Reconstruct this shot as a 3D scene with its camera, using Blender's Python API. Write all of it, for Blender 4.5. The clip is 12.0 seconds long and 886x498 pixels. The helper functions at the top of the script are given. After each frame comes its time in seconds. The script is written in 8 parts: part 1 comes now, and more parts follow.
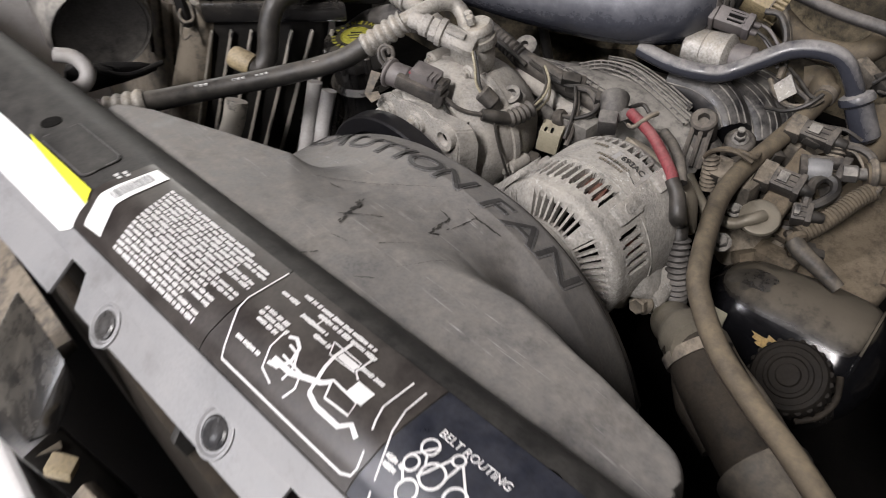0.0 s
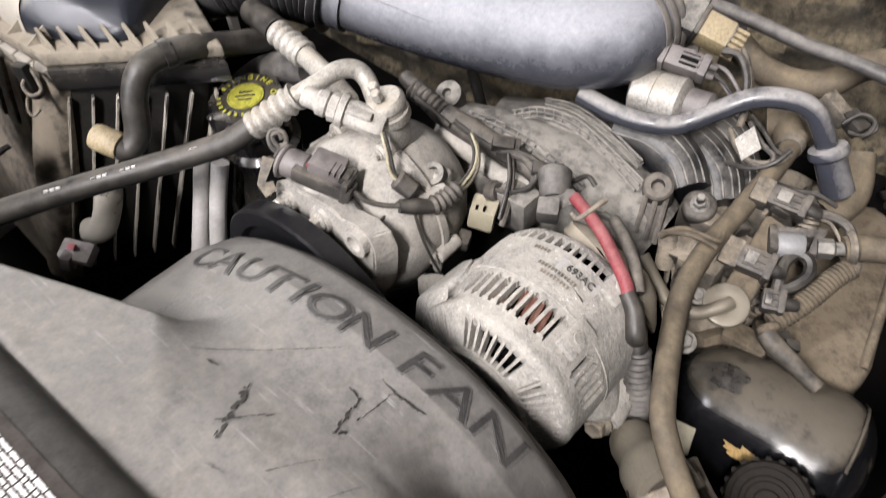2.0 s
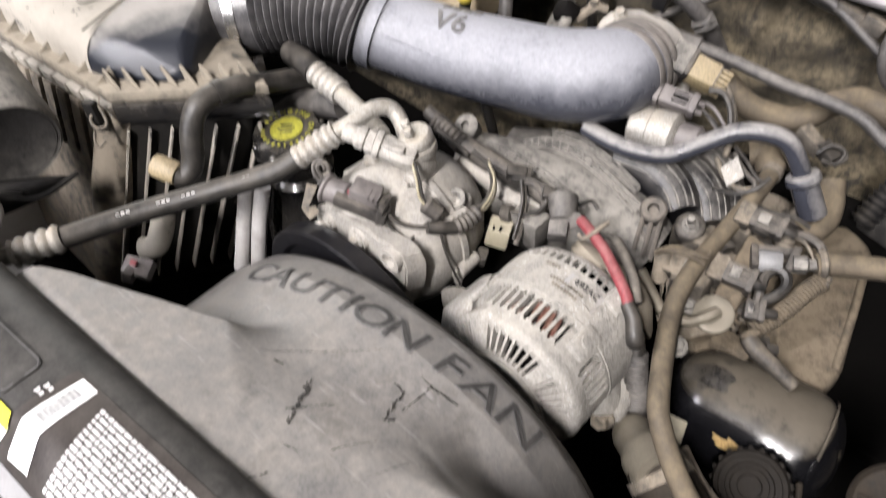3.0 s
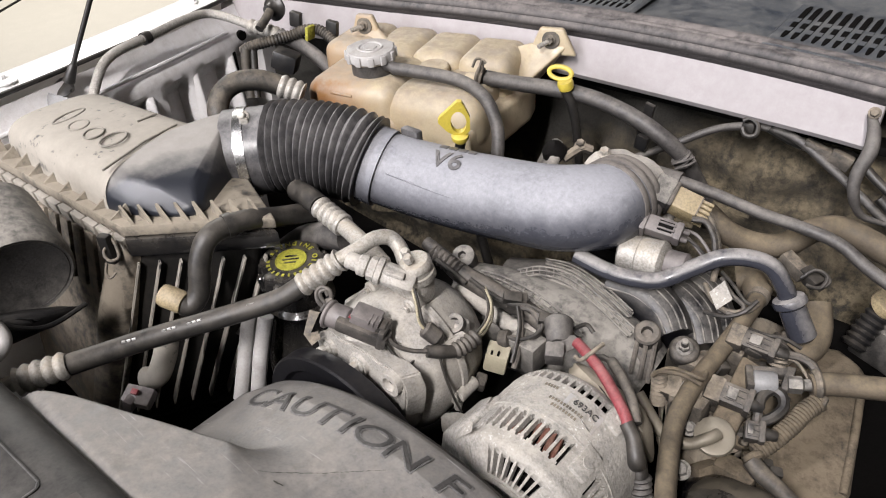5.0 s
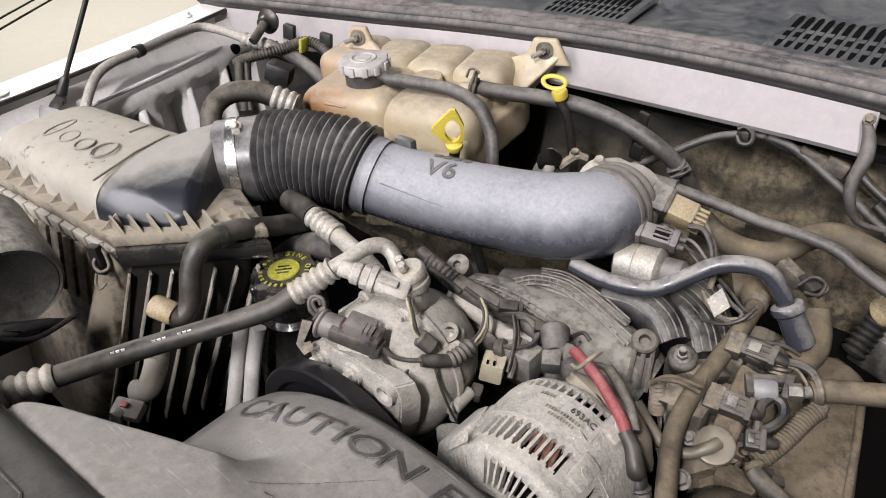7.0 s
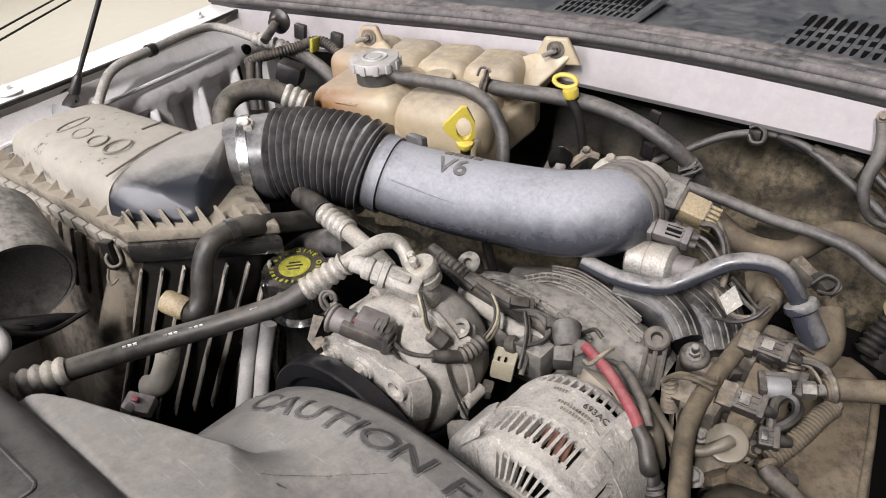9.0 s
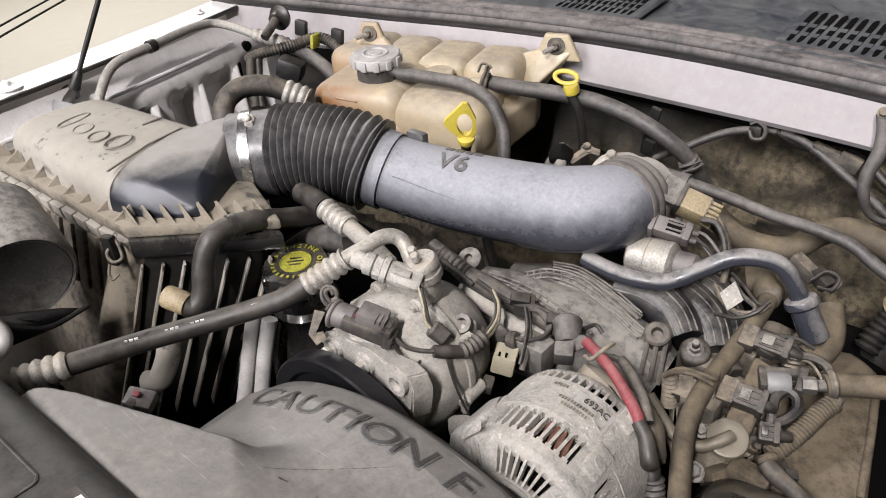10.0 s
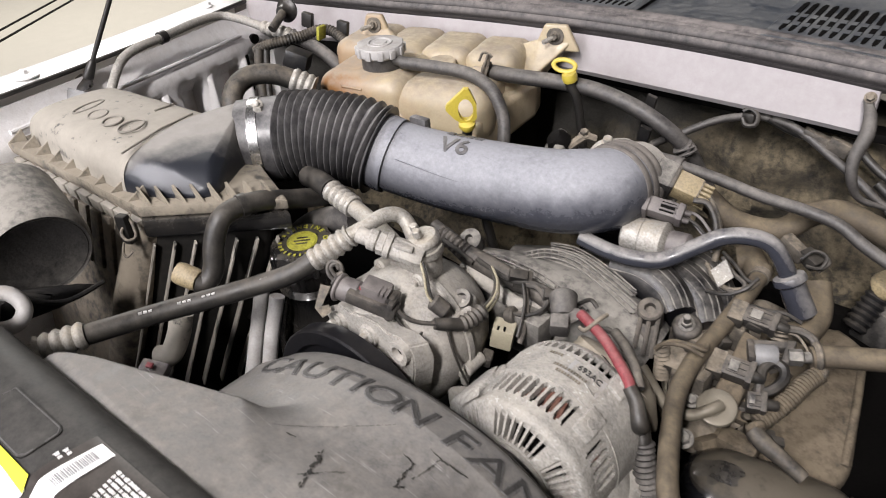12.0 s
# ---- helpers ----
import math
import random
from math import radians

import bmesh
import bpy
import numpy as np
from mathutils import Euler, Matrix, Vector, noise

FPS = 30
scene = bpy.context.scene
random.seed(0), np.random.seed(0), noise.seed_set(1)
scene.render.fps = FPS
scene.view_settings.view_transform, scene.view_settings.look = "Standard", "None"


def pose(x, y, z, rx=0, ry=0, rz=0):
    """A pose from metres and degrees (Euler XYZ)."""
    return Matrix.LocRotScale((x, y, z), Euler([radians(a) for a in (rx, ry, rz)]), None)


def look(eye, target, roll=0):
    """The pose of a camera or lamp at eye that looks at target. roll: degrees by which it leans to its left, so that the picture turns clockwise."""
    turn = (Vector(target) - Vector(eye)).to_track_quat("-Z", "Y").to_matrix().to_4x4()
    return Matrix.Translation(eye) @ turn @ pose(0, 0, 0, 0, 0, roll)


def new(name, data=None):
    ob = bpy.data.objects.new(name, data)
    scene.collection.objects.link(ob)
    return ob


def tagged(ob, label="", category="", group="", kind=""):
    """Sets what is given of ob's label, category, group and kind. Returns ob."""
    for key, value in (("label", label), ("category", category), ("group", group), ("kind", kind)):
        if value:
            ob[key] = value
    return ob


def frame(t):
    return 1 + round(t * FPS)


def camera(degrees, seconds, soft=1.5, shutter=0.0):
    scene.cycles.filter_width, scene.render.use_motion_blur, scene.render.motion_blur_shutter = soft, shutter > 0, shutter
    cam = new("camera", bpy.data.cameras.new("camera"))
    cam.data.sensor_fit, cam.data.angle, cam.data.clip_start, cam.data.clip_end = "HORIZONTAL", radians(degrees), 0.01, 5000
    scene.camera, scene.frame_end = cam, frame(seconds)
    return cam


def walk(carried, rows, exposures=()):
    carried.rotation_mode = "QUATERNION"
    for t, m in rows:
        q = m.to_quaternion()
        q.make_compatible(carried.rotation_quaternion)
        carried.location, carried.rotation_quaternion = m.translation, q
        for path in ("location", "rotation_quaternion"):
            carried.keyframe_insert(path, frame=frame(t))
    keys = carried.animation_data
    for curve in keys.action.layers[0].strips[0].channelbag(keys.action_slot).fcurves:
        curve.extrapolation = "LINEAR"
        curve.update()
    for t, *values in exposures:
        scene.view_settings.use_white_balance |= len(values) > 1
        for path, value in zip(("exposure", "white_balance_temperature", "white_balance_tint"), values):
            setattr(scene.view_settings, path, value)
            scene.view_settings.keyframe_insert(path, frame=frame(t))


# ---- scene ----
cam = camera(63.8, 12.0, soft=1.0, shutter=0.7)
PATH = [
    (0, (0.371, 0.045, 1.304), (-0.763, 1.006, -0.035), -3.6),
    (0.5, (0.330, 0.072, 1.282), (-0.740, 1.099, -0.060), -3.7),
    (1, (0.322, 0.109, 1.279), (-0.696, 1.192, -0.059), -4.0),
    (1.5, (0.290, 0.133, 1.317), (-0.721, 1.21, -0.032), -3.8),
    (2, (0.262, 0.194, 1.337), (-0.693, 1.153, -0.135), -4.4),
    (2.5, (0.281, 0.153, 1.388), (-0.606, 1.05, -0.164), -4.1),
    (3, (0.282, 0.141, 1.401), (-0.683, 1.125, -0.048), -4.1),
    (3.5, (0.292, 0.131, 1.399), (-0.773, 1.236, 0.117), -3.7),
    (3.7, (0.296, 0.131, 1.406), (-0.789, 1.243, 0.147), -4.0),
    (5.5, (0.299, 0.116, 1.394), (-0.822, 1.339, 0.276), -3.7),
    (6, (0.298, 0.122, 1.387), (-0.824, 1.35, 0.276), -3.8),
    (6.5, (0.298, 0.122, 1.387), (-0.824, 1.355, 0.283), -3.7),
    (7, (0.299, 0.12, 1.388), (-0.829, 1.349, 0.285), -3.8),
    (9, (0.298, 0.113, 1.380), (-0.849, 1.337, 0.291), -3.9),
    (9.5, (0.298, 0.11, 1.379), (-0.850, 1.333, 0.289), -3.9),
    (10, (0.298, 0.11, 1.378), (-0.846, 1.334, 0.285), -3.8),
    (10.5, (0.293, 0.109, 1.375), (-0.856, 1.331, 0.285), -3.8),
    (11, (0.291, 0.105, 1.370), (-0.853, 1.328, 0.278), -3.7),
    (11.5, (0.298, 0.093, 1.372), (-0.852, 1.315, 0.285), -3.8),
    (12, (0.325, 0.084, 1.373), (-0.829, 1.301, 0.285), -3.9),
]
walk(cam, [(t, look(eye, target, roll)) for t, eye, target, roll in PATH], exposures=[(0.0, -0.30), (0.5, -0.07), (1.0, 0.16), (1.5, 0.44), (2.0, 0.51), (2.5, 0.61), (3.0, 0.56), (3.5, 0.44), (5.5, 0.25), (6.0, 0.23), (9.0, 0.20), (12.0, 0.15)])

# ---- world and light: a workshop with tube lamps under its ceiling and an open door ahead of the car ----
world = bpy.data.worlds.new("workshop_world")
scene.world = world
world.use_nodes = True
world.node_tree.nodes["Background"].inputs[0].default_value = (0.95, 0.94, 1.0, 1)
world.node_tree.nodes["Background"].inputs[1].default_value = 0.12


def area_lamp(name, eye, target, sx, sy, watts, colour):
    data = bpy.data.lights.new(name, "AREA")
    data.shape, data.size, data.size_y, data.energy, data.color = "RECTANGLE", sx, sy, watts, colour
    ob = new(name, data)
    ob.matrix_world = look(eye, target)
    return ob


area_lamp("tube_lamp_light", (0.85, -2.15, 3.7), (0.0, 0.4, 0.9), 0.14, 1.5, 215, (1.0, 0.95, 0.945))
area_lamp("tube_lamp_light", (-1.1, -1.5, 3.9), (0.0, 0.4, 0.9), 0.14, 1.5, 115, (0.99, 0.955, 1.0))
area_lamp("door_daylight", (-0.8, -4.4, 2.3), (0.0, 0.4, 1.0), 2.6, 2.2, 135, (0.95, 0.945, 1.0))
# added lamp out of view, only to brighten the far floor
area_lamp("floor_fill_lamp", (-5.4, 2.6, 3.9), (-5.4, 2.7, 0.0), 1.6, 1.6, 260, (1.0, 0.97, 0.92))


# ---- materials ----
def mat(name, colour, rough=0.6, metal=0.0, dust=0.0, dust_colour=(0.30, 0.26, 0.205), grain=60.0, bump=0.15, vary=0.25, spots=0.0, coat=0.0, subs=0.0, grime=0.0, streak=0.0, vert=0.24, stain=None, spec=0.5, hairs=0.0, rub_shade=None, speck=1.0, salt=0.0, even=0.0):
    """A surface with two scales of variation, settled dust on what faces up, and fine relief."""
    m = bpy.data.materials.new(name)
    m.use_nodes = True
    nt = m.node_tree
    N, L = nt.nodes, nt.links
    b = N["Principled BSDF"]
    tc = N.new("ShaderNodeTexCoord")
    geo = N.new("ShaderNodeNewGeometry")

    def noise_node(scale, detail=5.0, rough_=0.6):
        n = N.new("ShaderNodeTexNoise")
        n.inputs["Scale"].default_value, n.inputs["Detail"].default_value, n.inputs["Roughness"].default_value = scale, detail, rough_
        L.new(geo.outputs["Position"], n.inputs["Vector"])
        return n

    def math_node(op, a, c, clamp=False):
        n = N.new("ShaderNodeMath")
        n.operation, n.use_clamp = op, clamp
        for i, v in ((0, a), (1, c)):
            if isinstance(v, (int, float)):
                n.inputs[i].default_value = v
            else:
                L.new(v, n.inputs[i])
        return n.outputs[0]

    def mix(fac, a, c):
        n = N.new("ShaderNodeMix")
        n.data_type = "RGBA"
        L.new(fac, n.inputs[0])
        for i, v in ((6, a), (7, c)):
            if isinstance(v, tuple):
                n.inputs[i].default_value = (*v, 1)
            else:
                L.new(v, n.inputs[i])
        return n.outputs[2]

    big, fine = noise_node(9.0), noise_node(grain, 6.0, 0.7)
    dark = tuple(c * (1 - vary) for c in colour)
    light = tuple(min(1, c * (1 + vary)) for c in colour)
    col = mix(big.outputs[0], dark, light)
    sp_ = noise_node(420.0, 2.0, 0.5)
    col = mix(math_node("MULTIPLY", math_node("ADD", sp_.outputs[0], -0.32), 3.6, True), tuple(c * (1 - 1.6 * vary * speck) for c in colour), col)
    if stain:
        sn_ = noise_node(6.5, 4.0, 0.5)
        sx_ = N.new("ShaderNodeSeparateXYZ")
        L.new(geo.outputs["Position"], sx_.inputs[0])
        reach = math_node("ADD", math_node("MULTIPLY", sx_.outputs[0], -6.0), math_node("MULTIPLY", sx_.outputs[1], -9.0))
        reach = math_node("ADD", reach, 4.75)
        col = mix(math_node("ADD", math_node("MULTIPLY", math_node("ADD", sn_.outputs[0], -0.5), 3.0), reach, True), col, stain)
    rg = math_node("ADD", math_node("MULTIPLY", fine.outputs[0], 0.25), rough - 0.12, True)
    if dust > 0:
        sep = N.new("ShaderNodeSeparateXYZ")
        L.new(geo.outputs["Normal"], sep.inputs[0])
        up = math_node("ADD", math_node("MULTIPLY", sep.outputs[2], 0.94 - vert), vert, True)
        patch, mid = noise_node(13.0, 10.0, 0.7), noise_node(85.0, 6.0, 0.65)
        f = math_node("ADD", math_node("MULTIPLY", patch.outputs[0], 2.7), math_node("MULTIPLY", mid.outputs[0], 2.1))
        f = math_node("ADD", f, math_node("MULTIPLY", fine.outputs[0], 1.3))
        f = math_node("ADD", math_node("MULTIPLY", f, 1 - even), -2.6 + 3.05 * even)
        f = math_node("MULTIPLY", math_node("ADD", f, 0.15), up)
        f = math_node("MULTIPLY", f, dust * 1.5, True)
        if rub_shade:
            # wiped patches, and the insulation's shade: dust thins across a soft, uneven line
            (px, py, pz), (dx, dy, dz) = rub_shade
            rp = N.new("ShaderNodeVectorMath")
            rp.operation = "DOT_PRODUCT"
            L.new(geo.outputs["Position"], rp.inputs[0])
            rp.inputs[1].default_value = (dx, dy, dz)
            rn = noise_node(28.0, 5.0, 0.6)
            side = math_node("ADD", rp.outputs["Value"], -(px * dx + py * dy + pz * dz))
            side = math_node("ADD", side, math_node("MULTIPLY", math_node("ADD", rn.outputs[0], -0.5), 1.6))
            f = math_node("MULTIPLY", f, math_node("ADD", side, 0.5, True), True)
        dc = mix(fine.outputs[0], tuple(c * 0.72 for c in dust_colour), tuple(min(1, c * 1.2) for c in dust_colour))
        col = mix(f, col, dc)
        rg = math_node("ADD", rg, math_node("MULTIPLY", f, 0.45), True)
        if metal:
            L.new(math_node("MULTIPLY", math_node("SUBTRACT", 1.0, f), metal), b.inputs["Metallic"])
    elif metal:
        b.inputs["Metallic"].default_value = metal
    if spots > 0:
        sp = noise_node(130.0, 3.0, 0.5)
        f2 = math_node("MULTIPLY", math_node("ADD", sp.outputs[0], -0.58), 9.0 * spots, True)
        col = mix(f2, col, tuple(c * 0.35 for c in colour))
    if grime > 0:
        gn = noise_node(34.0, 8.0, 0.7)
        g = math_node("MULTIPLY", math_node("ADD", gn.outputs[0], -0.52), 6.0, True)
        g = math_node("MULTIPLY", g, grime, True)
        col = mix(g, col, tuple(c * k for c, k in zip(colour, (0.30, 0.27, 0.24))))
    if streak > 0:
        mp = N.new("ShaderNodeMapping")
        mp.inputs["Scale"].default_value = (9.0, 70.0, 40.0)
        mp.inputs["Rotation"].default_value = (0, 0, 0.5)
        L.new(geo.outputs["Position"], mp.inputs["Vector"])
        sn = N.new("ShaderNodeTexNoise")
        sn.inputs["Scale"].default_value, sn.inputs["Detail"].default_value = 1.6, 7.0
        L.new(mp.outputs[0], sn.inputs["Vector"])
        g = math_node("MULTIPLY", math_node("ADD", sn.outputs[0], -0.45), 4.0 * streak, True)
        col = mix(g, col, tuple(min(1, c * 1.9) for c in colour))
    if salt > 0:
        # white crusts of oxide in clusters
        sa, sb = noise_node(300.0, 2.0, 0.5), noise_node(26.0, 4.0, 0.6)
        f4 = math_node("MULTIPLY", math_node("ADD", sa.outputs[0], -0.60), 12.0, True)
        f4 = math_node("MULTIPLY", f4, math_node("MULTIPLY", math_node("ADD", sb.outputs[0], -0.46), 6.0 * salt, True), True)
        col = mix(f4, col, (0.68, 0.67, 0.64))
    for k, turn in enumerate((0.35, 1.25, 2.2) if hairs else ()):
        # hairline scratches: stretched noise, cut thin, broken by patches
        mp = N.new("ShaderNodeMapping")
        mp.inputs["Rotation"].default_value = (0, 0, turn)
        mp.inputs["Scale"].default_value = (14.0, 420.0, 60.0)
        L.new(geo.outputs["Position"], mp.inputs["Vector"])
        hn = N.new("ShaderNodeTexNoise")
        hn.inputs["Scale"].default_value, hn.inputs["Detail"].default_value = 1.0, 2.0
        L.new(mp.outputs[0], hn.inputs["Vector"])
        where = noise_node(22.0 + 7 * k, 3.0, 0.6)
        f3 = math_node("MULTIPLY", math_node("ADD", hn.outputs[0], -0.66), 14.0, True)
        f3 = math_node("MULTIPLY", f3, math_node("MULTIPLY", math_node("ADD", where.outputs[0], -0.52), 7.0 * hairs, True), True)
        col = mix(f3, col, tuple(min(1, c * 2.2) for c in colour))
    b.inputs["Specular IOR Level"].default_value = spec
    L.new(col, b.inputs["Base Color"])
    L.new(rg, b.inputs["Roughness"])
    if coat:
        b.inputs["Coat Weight"].default_value = coat
        b.inputs["Coat Roughness"].default_value = 0.12
    if subs:
        b.inputs["Subsurface Weight"].default_value = subs
        b.inputs["Subsurface Radius"].default_value = (0.02, 0.012, 0.006)
        b.inputs["Subsurface Scale"].default_value = 0.5
    bp = N.new("ShaderNodeBump")
    bp.inputs["Strength"].default_value, bp.inputs["Distance"].default_value = bump, 0.002
    hb = noise_node(grain * 0.3, 4.0, 0.6)
    L.new(math_node("ADD", fine.outputs[0], math_node("MULTIPLY", hb.outputs[0], 1.6)), bp.inputs["Height"])
    L.new(bp.outputs[0], b.inputs["Normal"])
    return m


GREY_DUST = (0.245, 0.228, 0.205)
M_SHROUD = mat("dusty_grey_shroud_plastic", (0.150, 0.145, 0.140), 0.42, dust=0.5, dust_colour=(0.26, 0.24, 0.215), vary=0.30, bump=0.08, grain=160, grime=0.34, hairs=0.9, speck=0.4)
M_TANCOVER = mat("tan_cover_plastic", (0.38, 0.335, 0.265), 0.5, dust=0.5, dust_colour=(0.36, 0.315, 0.25), grime=0.2, speck=0.2)
M_RIM = mat("rubbed_letter_rim", (0.150, 0.146, 0.143), 0.46, dust=0.2, dust_colour=(0.20, 0.19, 0.18))
M_LETTER = mat("rubbed_letter_plastic", (0.045, 0.044, 0.043), 0.45, dust=0.25, dust_colour=(0.14, 0.13, 0.12))
M_BLACK = mat("black_plastic", (0.012, 0.012, 0.013), 0.36, dust=0.12, bump=0.06)
M_PULLEY = mat("smooth_black_pulley_paint", (0.007, 0.007, 0.009), 0.45, dust=0.03, bump=0.02, spec=0.3)
M_RESV = mat("dust_coated_black_paint", (0.006, 0.006, 0.007), 0.16, dust=1.6, dust_colour=(0.100, 0.086, 0.066), bump=0.03, vert=-2.7, spec=0.3, even=0.4)
# oily cap, its black deepened for the shade it sits in
M_OIL = mat("shade_darkened_oily_cap_plastic", (0.014, 0.012, 0.010), 0.7, dust=0.25, dust_colour=(0.030, 0.025, 0.020), bump=0.4, grain=110, spec=0.15)
M_MATTE = mat("matt_black_plastic", (0.012, 0.012, 0.013), 0.55, dust=0.12, dust_colour=(0.20, 0.18, 0.15), bump=0.08, spec=0.25)
# front of the black panel: dust, with its sheen put into the grey
M_SLOPE = mat("dusty_sheen_panel_front", (0.25, 0.25, 0.255), 0.34, dust=0.25, dust_colour=(0.30, 0.29, 0.285), bump=0.06, grime=0.3, vert=0.6, speck=0.2)
M_BEAM = mat("dark_workshop_roof", (0.10, 0.10, 0.10), 0.8, vary=0.1, bump=0.1)
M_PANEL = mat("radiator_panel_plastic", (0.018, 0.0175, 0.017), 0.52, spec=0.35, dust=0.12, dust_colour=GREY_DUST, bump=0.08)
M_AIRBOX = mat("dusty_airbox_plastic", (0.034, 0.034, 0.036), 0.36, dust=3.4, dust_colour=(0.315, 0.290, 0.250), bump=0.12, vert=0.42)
M_BOXFRONT = mat("dusty_airbox_wall", (0.030, 0.028, 0.026), 0.5, dust=1.5, dust_colour=(0.215, 0.185, 0.145), bump=0.2, vert=0.55, grime=0.3)
# a tone below the lid's dust, standing in for shadow at raised edges
M_EMBLEM = mat("shadow_toned_emblem_edge", (0.19, 0.175, 0.15), 0.6, dust=0.8, dust_colour=(0.28, 0.26, 0.225), speck=0.4)
M_FLANGE = mat("dirty_airbox_flange", (0.05, 0.046, 0.040), 0.5, dust=2.2, dust_colour=(0.235, 0.205, 0.16), bump=0.2, vert=0.4, grime=0.3)
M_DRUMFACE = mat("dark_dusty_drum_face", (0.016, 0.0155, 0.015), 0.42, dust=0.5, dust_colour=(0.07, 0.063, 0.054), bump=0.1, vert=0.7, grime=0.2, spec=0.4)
# airbox plastic again, taken near black for the shade below the lid
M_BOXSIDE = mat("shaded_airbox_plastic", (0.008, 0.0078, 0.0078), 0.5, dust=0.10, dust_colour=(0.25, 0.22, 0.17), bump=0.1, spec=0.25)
M_NECK = mat("rubbed_glossy_black_plastic", (0.016, 0.018, 0.024), 0.36, dust=3.0, dust_colour=(0.27, 0.255, 0.235), bump=0.008, vert=0.5, even=0.5, speck=0.2, rub_shade=((-0.411, 0.460, 1.025), (-20.0, 12.0, 16.0)))
M_TUBE = mat("scuffed_intake_rubber", (0.040, 0.043, 0.056), 0.20, dust=1.25, dust_colour=(0.285, 0.288, 0.312), bump=0.03, vary=0.2, grime=0.12, vert=0.42, grain=230, speck=0.4, even=0.78, hairs=0.6, rub_shade=((-0.060, 0.0, 0.973), (-4.0, 0.0, 24.0)))
M_PURGE = mat("scuffed_pipe_plastic", (0.034, 0.036, 0.046), 0.22, dust=1.3, dust_colour=(0.265, 0.252, 0.24), bump=0.04, vary=0.2, grime=0.1, vert=-0.3, even=0.2, speck=0.3)
M_BELLOWS = mat("bellows_rubber", (0.040, 0.039, 0.042), 0.34, dust=0.52, dust_colour=(0.25, 0.24, 0.235), bump=0.05, vert=0.4)
M_RUBBER = mat("black_hose_rubber", (0.014, 0.0135, 0.013), 0.40, dust=0.34, dust_colour=(0.165, 0.145, 0.12), bump=0.15)
M_GREYHOSE = mat("grey_dusty_hose_rubber", (0.044, 0.041, 0.040), 0.46, dust=0.55, dust_colour=(0.215, 0.198, 0.178), bump=0.12)
M_DUSTHOSE = mat("black_rubber_with_brown_dust", (0.020, 0.019, 0.018), 0.45, dust=0.8, dust_colour=(0.15, 0.128, 0.10), bump=0.15, vert=0.3)
M_BROWNHOSE = mat("brown_dusty_hose_rubber", (0.072, 0.058, 0.042), 0.6, dust=0.6, dust_colour=(0.200, 0.160, 0.106), grime=0.25, vary=0.15)
M_ALU = mat("dusty_cast_aluminium", (0.36, 0.345, 0.32), 0.48, metal=0.2, dust=0.9, dust_colour=(0.43, 0.40, 0.355), bump=0.4, grain=190, grime=0.38, vert=0.5, vary=0.25)
M_ALT = mat("alternator_aluminium", (0.35, 0.337, 0.312), 0.52, metal=0.15, dust=0.8, dust_colour=(0.405, 0.378, 0.335), bump=0.6, grain=230, spots=0.3, grime=0.25, salt=0.8)
M_BRIGHT = mat("bright_aluminium", (0.42, 0.405, 0.375), 0.36, metal=0.4, dust=0.6, dust_colour=(0.34, 0.30, 0.24), bump=0.2, grime=0.5)
M_EYELET = mat("dull_silver_plating", (0.215, 0.195, 0.155), 0.34, metal=0.45, dust=0.5, dust_colour=(0.19, 0.162, 0.12), bump=0.15, grime=0.4, speck=0.3)
M_STEEL = mat("clean_steel_band", (0.68, 0.68, 0.68), 0.25, metal=1.0, bump=0.03)
M_WHITE = mat("white_body_paint", (0.80, 0.79, 0.78), 0.3, speck=0.2, dust=0.15, dust_colour=(0.5, 0.46, 0.4), vary=0.04, bump=0.02, coat=0.3)
M_FIREWALL = mat("scuffed_white_firewall_paint", (0.40, 0.375, 0.38), 0.30, dust=0.25, dust_colour=(0.21, 0.17, 0.165), vary=0.10, bump=0.02, grime=0.06, vert=0.5, speck=0.15)
M_FENDER = mat("silvery_inner_fender_paint", (0.76, 0.75, 0.755), 0.30, speck=0.15, dust=0.3, dust_colour=(0.46, 0.42, 0.37), vary=0.15, bump=0.05, grime=0.25, vert=0.4)
M_TANK = mat("yellowed_tank_plastic", (0.45, 0.375, 0.255), 0.36, dust=0.7, dust_colour=(0.315, 0.270, 0.215), vary=0.2, bump=0.04, subs=0.08, grime=0.25, vert=0.12, stain=(0.235, 0.115, 0.042), speck=0.15)
M_CAPGREY = mat("pale_grey_cap_plastic", (0.40, 0.39, 0.385), 0.42, speck=0.3, dust=0.5, dust_colour=(0.31, 0.285, 0.25), grime=0.4)
M_YELLOW = mat("yellow_handle_plastic", (0.54, 0.43, 0.055), 0.40, dust=0.25, dust_colour=(0.36, 0.31, 0.19), grime=0.35, speck=0.3, vary=0.15)
M_YTEXT = mat("yellow_print", (0.36, 0.345, 0.05), 0.45, grime=0.5)
M_WIRE = mat("tan_wire_insulation", (0.36, 0.32, 0.22), 0.45, dust=0.3, dust_colour=(0.25, 0.22, 0.17))
M_RED = mat("faded_red_cable", (0.25, 0.040, 0.050), 0.4, dust=0.35, dust_colour=(0.30, 0.16, 0.15), grime=0.4)
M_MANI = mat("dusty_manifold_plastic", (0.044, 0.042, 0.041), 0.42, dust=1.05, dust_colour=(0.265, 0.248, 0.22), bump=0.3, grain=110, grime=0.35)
M_COVER = mat("dirt_covered_valve_cover", (0.080, 0.066, 0.049), 0.8, dust=1.1, dust_colour=(0.152, 0.123, 0.087), bump=0.5, grain=120, grime=0.15, spec=0.25)
